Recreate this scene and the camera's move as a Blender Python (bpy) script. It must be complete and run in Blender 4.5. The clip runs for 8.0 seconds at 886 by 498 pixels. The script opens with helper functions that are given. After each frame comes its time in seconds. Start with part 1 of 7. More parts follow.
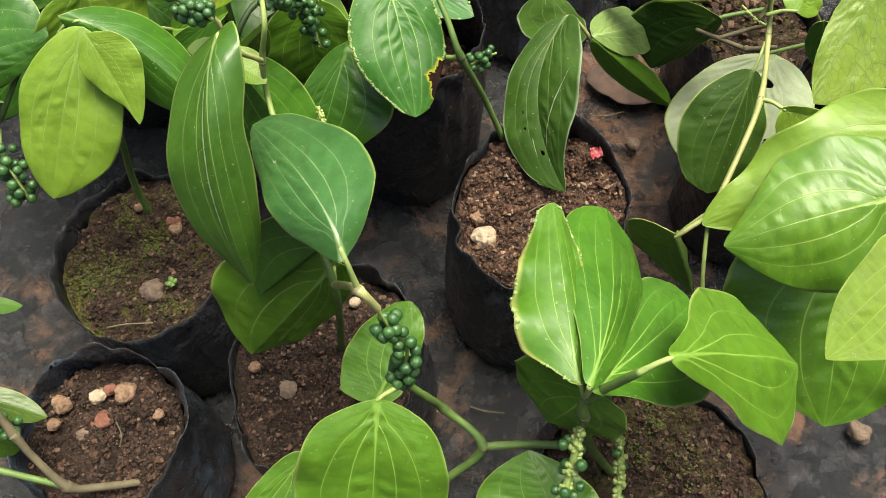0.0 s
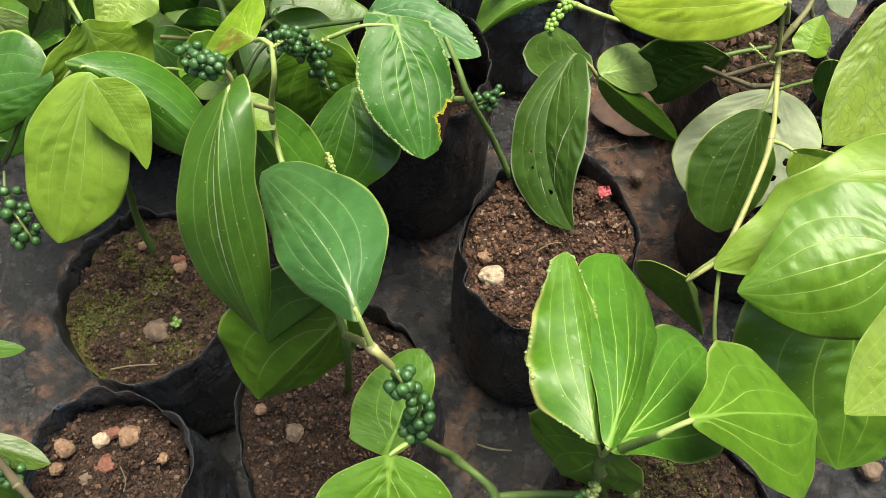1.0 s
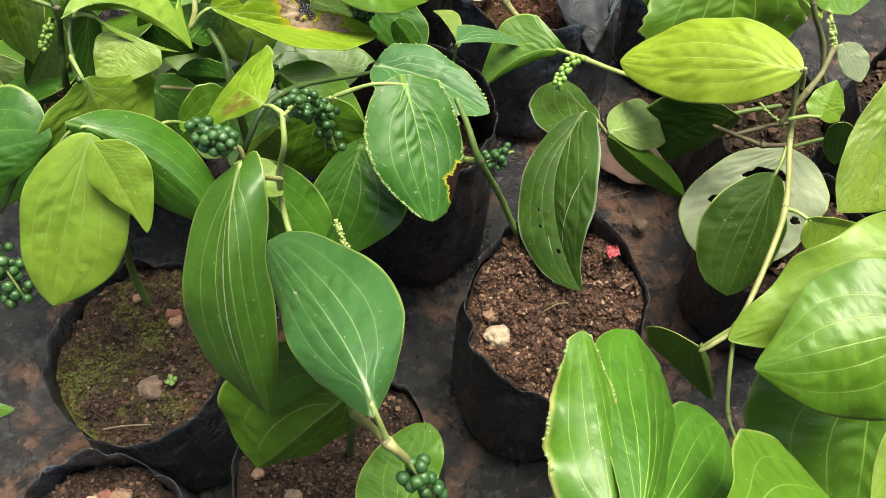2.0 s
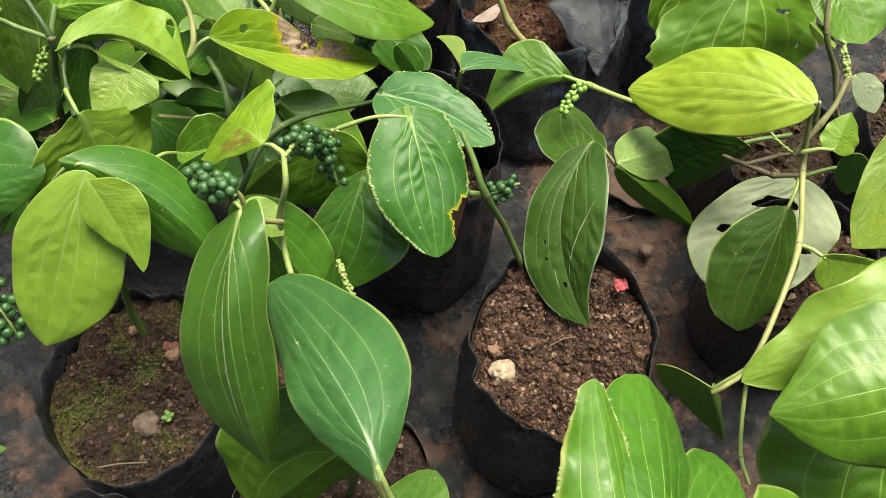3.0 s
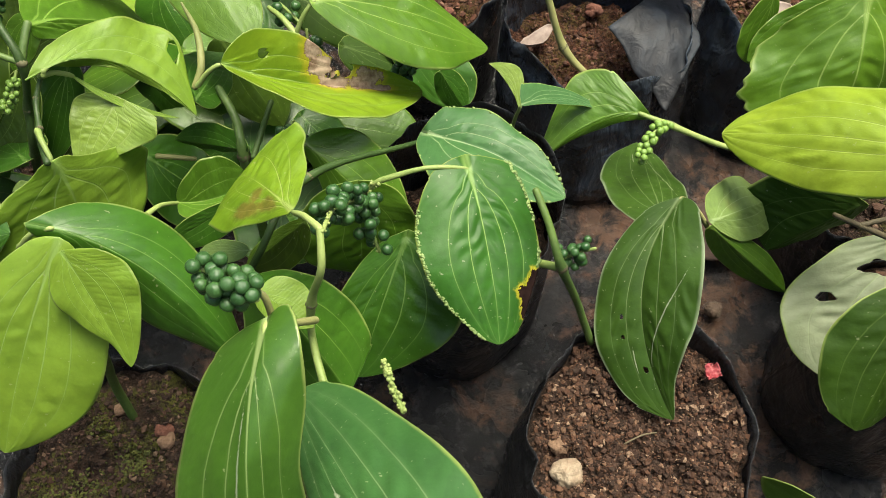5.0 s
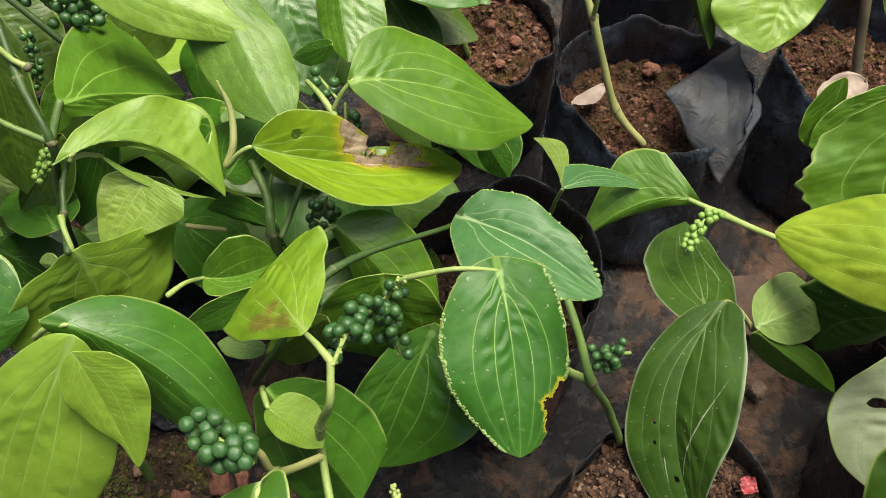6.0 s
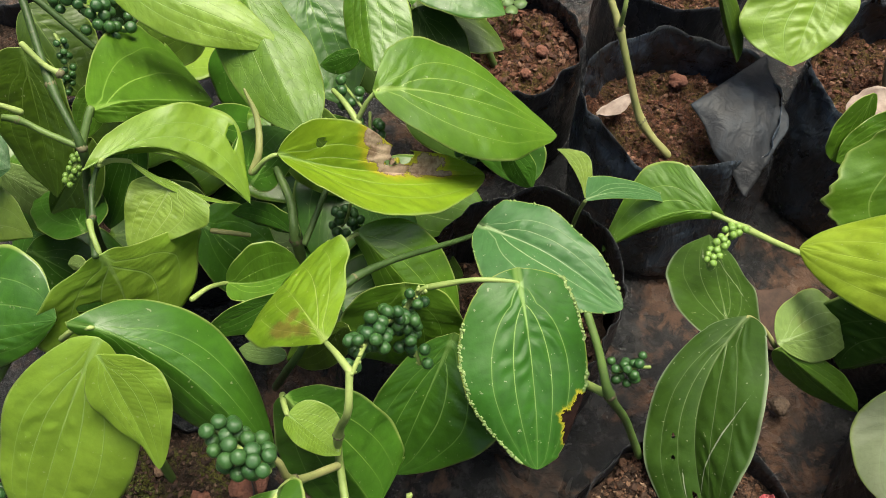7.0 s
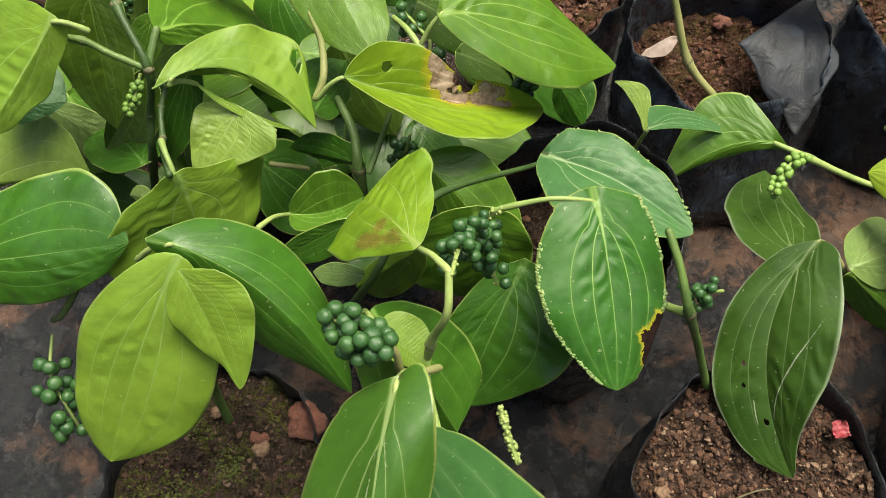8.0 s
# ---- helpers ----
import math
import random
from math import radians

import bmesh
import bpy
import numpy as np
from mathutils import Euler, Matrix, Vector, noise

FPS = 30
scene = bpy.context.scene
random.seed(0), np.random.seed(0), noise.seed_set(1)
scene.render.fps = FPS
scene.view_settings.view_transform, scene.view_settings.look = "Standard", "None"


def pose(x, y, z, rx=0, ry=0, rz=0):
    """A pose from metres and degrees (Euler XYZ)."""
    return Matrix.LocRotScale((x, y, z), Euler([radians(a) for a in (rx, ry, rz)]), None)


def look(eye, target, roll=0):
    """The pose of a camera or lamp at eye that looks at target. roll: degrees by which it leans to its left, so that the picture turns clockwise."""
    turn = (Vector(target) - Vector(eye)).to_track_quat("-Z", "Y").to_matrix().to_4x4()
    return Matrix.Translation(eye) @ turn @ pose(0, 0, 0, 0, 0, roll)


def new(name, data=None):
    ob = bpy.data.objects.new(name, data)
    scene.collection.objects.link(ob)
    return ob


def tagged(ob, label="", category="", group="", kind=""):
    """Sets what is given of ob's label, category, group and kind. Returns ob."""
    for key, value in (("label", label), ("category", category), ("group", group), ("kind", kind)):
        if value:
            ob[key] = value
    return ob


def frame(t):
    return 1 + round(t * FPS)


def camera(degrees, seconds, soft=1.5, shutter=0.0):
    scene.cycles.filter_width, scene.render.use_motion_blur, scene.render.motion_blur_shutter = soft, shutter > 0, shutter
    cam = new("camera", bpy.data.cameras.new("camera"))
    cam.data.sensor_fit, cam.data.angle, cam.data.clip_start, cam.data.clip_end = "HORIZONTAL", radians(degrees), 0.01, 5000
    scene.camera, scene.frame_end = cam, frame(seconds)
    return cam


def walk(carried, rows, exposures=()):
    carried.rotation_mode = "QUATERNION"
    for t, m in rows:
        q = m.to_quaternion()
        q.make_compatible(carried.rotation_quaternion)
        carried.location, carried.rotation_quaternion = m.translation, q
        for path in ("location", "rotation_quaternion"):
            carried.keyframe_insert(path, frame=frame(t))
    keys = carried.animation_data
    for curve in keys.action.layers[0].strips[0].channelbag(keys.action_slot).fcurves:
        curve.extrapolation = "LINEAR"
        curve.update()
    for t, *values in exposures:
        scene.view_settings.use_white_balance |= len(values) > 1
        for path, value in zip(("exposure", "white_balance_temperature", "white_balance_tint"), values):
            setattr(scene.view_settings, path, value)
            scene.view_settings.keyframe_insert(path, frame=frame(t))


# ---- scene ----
cam = camera(57.3, 8.0, soft=0.65)
PATH = [
    (0, (0.009, 0.0, 0.652), (-0.016, 0.846, -1.16), -1.7),
    (0.5, (0.004, 0.01, 0.655), (-0.016, 0.862, -1.154), -1.5),
    (1, (0.001, 0.019, 0.656), (-0.014, 0.893, -1.143), -1.2),
    (1.5, (-0.005, 0.033, 0.655), (-0.002, 0.919, -1.138), 0.0),
    (2, (-0.014, 0.052, 0.658), (0.012, 0.957, -1.125), 1.9),
    (3.5, (-0.023, 0.09, 0.649), (0.015, 1.003, -1.13), 2.7),
    (4, (-0.033, 0.113, 0.617), (0.046, 1.028, -1.159), 4.9),
    (4.5, (-0.043, 0.134, 0.591), (0.065, 1.063, -1.177), 6.5),
    (4.7, (-0.05, 0.139, 0.586), (0.035, 1.074, -1.18), 5.2),
    (5.8, (-0.043, 0.193, 0.593), (-0.107, 1.103, -1.188), 1.8),
    (6, (-0.041, 0.202, 0.596), (-0.13, 1.112, -1.183), 0.2),
    (6.5, (-0.037, 0.208, 0.6), (-0.17, 1.124, -1.173), -2.6),
    (7, (-0.04, 0.204, 0.599), (-0.188, 1.115, -1.175), -1.9),
    (7.5, (-0.046, 0.198, 0.592), (-0.198, 1.112, -1.181), -2.8),
    (8, (-0.071, 0.176, 0.58), (-0.214, 1.061, -1.208), -2.7),
]
walk(cam, [(t, look(eye, target, roll)) for t, eye, target, roll in PATH], [(0.0, 0.72), (3.5, 0.62), (7.0, 0.31), (8.0, 0.39)])

# ---- light ----
SUN_UP, SUN_TURN = radians(74), radians(32)
world = bpy.data.worlds.new("shade_house_sky")
scene.world = world
world.use_nodes = True
wn = world.node_tree.nodes
sky = wn.new("ShaderNodeTexSky")
sky.sky_type = "NISHITA"
sky.sun_disc = False
sky.sun_elevation, sky.sun_rotation = SUN_UP, SUN_TURN
sky.air_density, sky.dust_density, sky.ozone_density = 1.0, 6.0, 0.5
wn["Background"].inputs["Strength"].default_value = 0.185
world.node_tree.links.new(sky.outputs["Color"], wn["Background"].inputs["Color"])
sun = new("sun", bpy.data.lights.new("sun", "SUN"))
sun.data.energy, sun.data.angle, sun.data.color = 4.9, radians(36), (1.0, 0.962, 0.77)
sun_way = Vector((math.sin(SUN_TURN) * math.cos(SUN_UP), math.cos(SUN_TURN) * math.cos(SUN_UP), math.sin(SUN_UP)))
sun.matrix_world = look(sun_way * 5, (0, 0, 0))


# ---- materials ----
class Nodes:
    """Short hand for a node material."""

    def __init__(self, name):
        self.mat = bpy.data.materials.new(name)
        self.mat.use_nodes = True
        self.tree = self.mat.node_tree
        self.bsdf = self.tree.nodes["Principled BSDF"]
        self.out = self.tree.nodes["Material Output"]

    def put(self, kind, sets=(), **links):
        node = self.tree.nodes.new(kind)
        for key, value in dict(sets).items():
            if isinstance(key, int) or key in node.inputs:
                node.inputs[key].default_value = value
        for key, source in links.items():
            self.link(source, node.inputs[int(key[1:])])
        return node

    def link(self, source, socket):
        if isinstance(source, (int, float)):
            socket.default_value = source
        elif isinstance(source, tuple):
            socket.default_value = source if len(source) != 3 or len(socket.default_value) == 3 else (*source, 1)
        else:
            self.tree.links.new(source, socket)

    def math(self, op, a, b=0.0, c=0.0):
        node = self.tree.nodes.new("ShaderNodeMath")
        node.operation = op
        for i, value in enumerate((a, b, c)):
            self.link(value, node.inputs[i])
        return node.outputs[0]

    def ramp(self, value, low, high, a=0.0, b=1.0):
        node = self.tree.nodes.new("ShaderNodeMapRange")
        node.interpolation_type = "SMOOTHSTEP"
        for i, v in enumerate((value, low, high, a, b)):
            self.link(v, node.inputs[i])
        return node.outputs[0]

    def mix(self, fac, a, b):
        node = self.tree.nodes.new("ShaderNodeMix")
        node.data_type = "RGBA"
        self.link(fac, node.inputs[0])
        self.link(a, node.inputs[6])
        self.link(b, node.inputs[7])
        return node.outputs[2]

    def noise(self, scale, detail=4.0, rough=0.55, vector=None, warp=0.0):
        node = self.tree.nodes.new("ShaderNodeTexNoise")
        node.inputs["Scale"].default_value = scale
        node.inputs["Detail"].default_value = detail
        node.inputs["Roughness"].default_value = rough
        node.inputs["Distortion"].default_value = warp
        self.link(vector or self.place(), node.inputs["Vector"])
        return node.outputs["Fac"]

    def place(self):
        if "place" not in self.tree.nodes:
            node = self.tree.nodes.new("ShaderNodeTexCoord")
            node.name = "place"
        return self.tree.nodes["place"].outputs["Object"]

    def random(self):
        return self.tree.nodes.new("ShaderNodeObjectInfo").outputs["Random"]

    def island(self):
        return self.tree.nodes.new("ShaderNodeNewGeometry").outputs["Random Per Island"]

    def bump(self, height, strength, distance, normal=None):
        node = self.tree.nodes.new("ShaderNodeBump")
        node.inputs["Strength"].default_value = strength
        node.inputs["Distance"].default_value = distance
        self.link(height, node.inputs["Height"])
        if normal:
            self.link(normal, node.inputs["Normal"])
        return node.outputs["Normal"]

    def set(self, **values):
        names = {"color": "Base Color", "rough": "Roughness", "metal": "Metallic", "normal": "Normal",
                 "gloss": "Specular IOR Level", "coat": "Coat Weight", "coat_rough": "Coat Roughness"}
        for key, value in values.items():
            self.link(value, self.bsdf.inputs[names[key]])
        return self.mat


def leaf_material(name, young, old, vein, rough=0.4, glow=0.3, margin=(0.30, 0.40, 0.10), margin_from=0.950, net=0.26,
                  blight=None, halo=0.6, soft=0.05, marks=(), ribs=1.0, husks=((0.30, 0.20, 0.13), (0.10, 0.05, 0.03)), rust=0.0, spots=0.32, shine=0.60, relief=1.0):
    """A leaf's skin: blade colours, the main veins that run from base to tip, the fine net between them, a pale rim, specks and blight."""
    if young[2] < 0.25 * young[1]:
        young, old, vein = ((c[0], c[1], c[2] * k) for c, k in ((young, 0.70), (old, 0.70), (vein, 0.85)))
    n = Nodes(name)
    uv = n.tree.nodes.new("ShaderNodeUVMap")
    uv.uv_map = "blade"
    sep = n.put("ShaderNodeSeparateXYZ", _0=uv.outputs[0])
    across = n.math("ABSOLUTE", n.math("MULTIPLY_ADD", sep.outputs[0], 2.0, -1.0))
    along = sep.outputs[1]
    uv2 = n.tree.nodes.new("ShaderNodeUVMap")
    uv2.uv_map = "vein"
    sep2 = n.put("ShaderNodeSeparateXYZ", _0=uv2.outputs[0])
    order, reach = sep2.outputs[0], sep2.outputs[1]
    ahead = n.math("SUBTRACT", 1.0, along)
    wob = n.math("MULTIPLY_ADD", n.noise(35, 2), 0.04, -0.02)
    fold = n.math("PINGPONG", n.math("ADD", order, wob), 0.215)
    uv3 = n.tree.nodes.new("ShaderNodeUVMap")
    uv3.uv_map = "step"
    away = n.math("MULTIPLY", fold, n.put("ShaderNodeSeparateXYZ", _0=uv3.outputs[0]).outputs[0])
    thin = n.math("MULTIPLY_ADD", n.math("POWER", ahead, 3.0), 0.007, 0.0062)
    lines = n.math("MULTIPLY", n.ramp(away, n.math("MULTIPLY", thin, 0.35), n.math("MULTIPLY", thin, 1.5), 0.85 * ribs, 0.0), n.ramp(order, 0.98, 1.10, 1.0, 0.0))
    lines = n.math("MULTIPLY", lines, n.ramp(along, 0.45, 0.97, 1.15, 0.2))
    lines = n.math("MULTIPLY", lines, n.ramp(order, 0.55, 0.95, 1.15, 0.65))
    lines = n.math("MULTIPLY", lines, n.ramp(along, 0.02, 0.10, 0.0, 1.0))
    thick = n.math("ADD", n.math("MULTIPLY_ADD", ahead, 0.009, 0.005), n.math("MULTIPLY", n.math("POWER", ahead, 8.0), 0.060))
    rib = n.ramp(reach, n.math("MULTIPLY", thick, 0.4), n.math("MULTIPLY", thick, 1.3), 0.9, 0.0)
    rib = n.math("MULTIPLY", rib, n.ramp(along, 0.1, 0.85, 1.0, 0.40))
    veins = n.math("MAXIMUM", lines, rib)
    grid = n.put("ShaderNodeCombineXYZ", _0=n.math("MULTIPLY", sep.outputs[0], 9.0),
                 _1=n.math("ADD", n.math("MULTIPLY", along, 17.0), n.math("MULTIPLY", across, -4.0)))
    cell = n.tree.nodes.new("ShaderNodeTexVoronoi")
    cell.feature = "DISTANCE_TO_EDGE"
    cell.inputs["Scale"].default_value = 1.0
    n.link(grid.outputs[0], cell.inputs["Vector"])
    web = n.ramp(cell.outputs["Distance"], 0.0, 0.06, 1.0, 0.0)
    cell2 = n.tree.nodes.new("ShaderNodeTexVoronoi")
    cell2.feature = "DISTANCE_TO_EDGE"
    cell2.inputs["Scale"].default_value = 3.6
    n.link(grid.outputs[0], cell2.inputs["Vector"])
    web2 = n.ramp(cell2.outputs["Distance"], 0.0, 0.12, 1.0, 0.0)
    patch = n.ramp(n.noise(22, 3), 0.32, 0.7)
    shade = n.mix(patch, young, old)
    tone = n.random()
    shade = n.mix(n.math("MULTIPLY", tone, 0.35), shade, tuple(0.5 * (a + b) * k for a, b, k in zip(young, old, (1.25, 1.1, 0.7))))
    shade = n.mix(n.ramp(n.noise(260, 3), 0.3, 0.8, 0.0, 0.22), shade, tuple(0.55 * c for c in old))
    rungs = n.put("ShaderNodeCombineXYZ", _0=n.math("MULTIPLY", order, 2.33), _1=n.math("MULTIPLY", along, 15.0), _2=n.math("MULTIPLY_ADD", tone, 40.0, n.math("GREATER_THAN", sep.outputs[0], 0.5)))
    block = n.noise(1.0, 2, 0.5, rungs.outputs[0])
    shade = n.mix(n.ramp(block, 0.50, 0.66, 0.0, 0.20), shade, tuple(1.3 * c for c in young))
    shade = n.mix(n.ramp(block, 0.48, 0.34, 0.0, 0.22), shade, tuple(0.70 * c for c in old))
    swing = n.math("ADD", n.math("MULTIPLY_ADD", along, 118.0, n.math("MULTIPLY", order, -9.0)), n.math("MULTIPLY", n.noise(48, 3, 0.6), 13.0))
    ladder = n.math("POWER", n.math("MULTIPLY_ADD", n.math("SINE", swing), 0.5, 0.5), 1.6)
    ladder = n.math("MULTIPLY", ladder, n.ramp(away, 0.0, 0.05, 0.2, 1.0))
    ladder = n.math("MULTIPLY", ladder, n.ramp(n.noise(30, 2), 0.35, 0.62, 0.15, 1.0))
    shade = n.mix(n.math("MULTIPLY", ladder, 0.085), shade, tuple(0.62 * c for c in old))
    shade = n.mix(n.math("MULTIPLY", web, max(0.05, net - 0.2)), shade, tuple(0.62 * c for c in old))
    shade = n.mix(n.math("MULTIPLY", web2, 0.2 * min(net, 0.3)), shade, tuple(1.25 * c for c in young))
    halo_mask = n.math("MULTIPLY", n.ramp(n.math("MINIMUM", away, reach), 0.0, 0.055, 0.16, 0.0), n.ramp(order, 0.95, 1.08, 1.0, 0.0))
    shade = n.mix(halo_mask, shade, tuple(0.65 * a + 0.35 * b for a, b in zip(young, vein)))
    shade = n.mix(n.ramp(n.noise(130, 4, 0.65), 0.42, 0.72, 0.0, 0.16), shade, tuple(0.70 * c for c in old))
    shade = n.mix(n.ramp(n.noise(75, 3, 0.6), 0.55, 0.75, 0.0, 0.14), shade, tuple(1.25 * c for c in young))
    shade = n.mix(n.math("MULTIPLY", veins, 0.85), shade, vein)
    edge = n.ramp(n.math("ADD", across, n.math("MULTIPLY_ADD", n.noise(70, 2), 0.06, -0.03)), margin_from, 1.0, 0.0, 0.9)
    shade = n.mix(edge, shade, margin)
    speck = n.ramp(n.noise(430, 2, 0.6), 0.69, 0.74)
    shade = n.mix(n.math("MULTIPLY", speck, spots), shade, (0.55, 0.56, 0.35))
    for mu, mv, ru, rv, lean in marks:
        du = n.math("DIVIDE", n.math("ADD", n.math("SUBTRACT", sep.outputs[0], mu), n.math("MULTIPLY", n.math("SUBTRACT", along, mv), lean)), ru)
        dv = n.math("DIVIDE", n.math("SUBTRACT", along, mv), rv)
        d = n.math("SQRT", n.math("ADD", n.math("MULTIPLY", du, du), n.math("MULTIPLY", dv, dv)))
        d = n.math("ADD", d, n.math("MULTIPLY_ADD", n.noise(420, 5, 0.75), 2.4, -1.2))
        shade = n.mix(n.ramp(d, 0.65, 1.05, 0.55, 0.0), shade, (0.46, 0.50, 0.36))
    rough_out = n.math("ADD", rough, n.math("MULTIPLY_ADD", n.noise(90, 3), 0.22, -0.11))
    dead = None
    if rust:
        brown = n.math("MULTIPLY", n.ramp(n.noise(26, 5, 0.7), 0.52, 0.68), rust)
        shade = n.mix(brown, shade, (0.16, 0.085, 0.03))
    if blight:
        far = None
        for bu, bv, ru, rv in blight:
            du = n.math("DIVIDE", n.math("SUBTRACT", sep.outputs[0], bu), ru)
            dv = n.math("DIVIDE", n.math("SUBTRACT", along, bv), rv)
            one = n.math("SQRT", n.math("ADD", n.math("MULTIPLY", du, du), n.math("MULTIPLY", dv, dv)))
            far = one if far is None else n.math("SMOOTH_MIN", far, one, 0.3)
        far = n.math("ADD", far, n.math("MULTIPLY_ADD", n.noise(120, 5, 0.7), 2.2, -1.1))
        if soft < 0.2:
            shade = n.mix(n.ramp(far, 0.9, 0.95 + halo, 0.9, 0.0), shade, (0.50, 0.43, 0.025))
        dead = n.ramp(far, 0.97 - soft, 0.97 + soft, 1.0, 0.0)
        husk = n.mix(n.ramp(n.noise(160, 5, 0.7), 0.35, 0.7), husks[0], husks[1])
        husk = n.mix(n.ramp(far, 0.80, 1.0, 0.0, 0.8), husk, tuple(0.35 * c for c in husks[1]))
        shade = n.mix(n.math("MULTIPLY", dead, 1.0 if soft < 0.2 else 0.75), shade, husk)
        rough_out = n.math("ADD", rough_out, n.math("MULTIPLY", dead, 0.4))
    height = n.math("ADD", n.math("MULTIPLY", web, -0.13 * relief * min(1.0, max(0.0, net - 0.2) * 3)), n.math("MULTIPLY", veins, -0.35))
    height = n.math("ADD", height, n.math("MULTIPLY", n.noise(420, 3, 0.55), 0.30))
    height = n.math("ADD", height, n.math("MULTIPLY_ADD", ladder, -0.17 * relief, n.math("MULTIPLY", block, 0.5 * relief)))
    height = n.math("ADD", height, n.math("MULTIPLY", n.noise(110, 2), 0.45))
    normal = n.bump(height, 0.5, 0.0006)
    gloss = shine if dead is None else n.math("MULTIPLY", n.math("MULTIPLY_ADD", dead, -0.9, 1.0), shine)
    n.set(color=shade, rough=rough_out, normal=normal, gloss=gloss)
    through_leaf = n.put("ShaderNodeBsdfTranslucent")
    glowing = n.mix(0.5, shade, tuple(c * k for c, k in zip(young, (1.7, 1.6, 0.7))))
    n.link(glowing, through_leaf.inputs["Color"])
    n.link(normal, through_leaf.inputs["Normal"])
    blend = n.tree.nodes.new("ShaderNodeMixShader")
    n.link(glow if dead is None else n.math("MULTIPLY", n.math("SUBTRACT", 1.0, dead), glow), blend.inputs[0])
    n.link(n.bsdf.outputs[0], blend.inputs[1])
    n.link(through_leaf.outputs[0], blend.inputs[2])
    n.link(blend.outputs[0], n.out.inputs[0])
    return n.mat


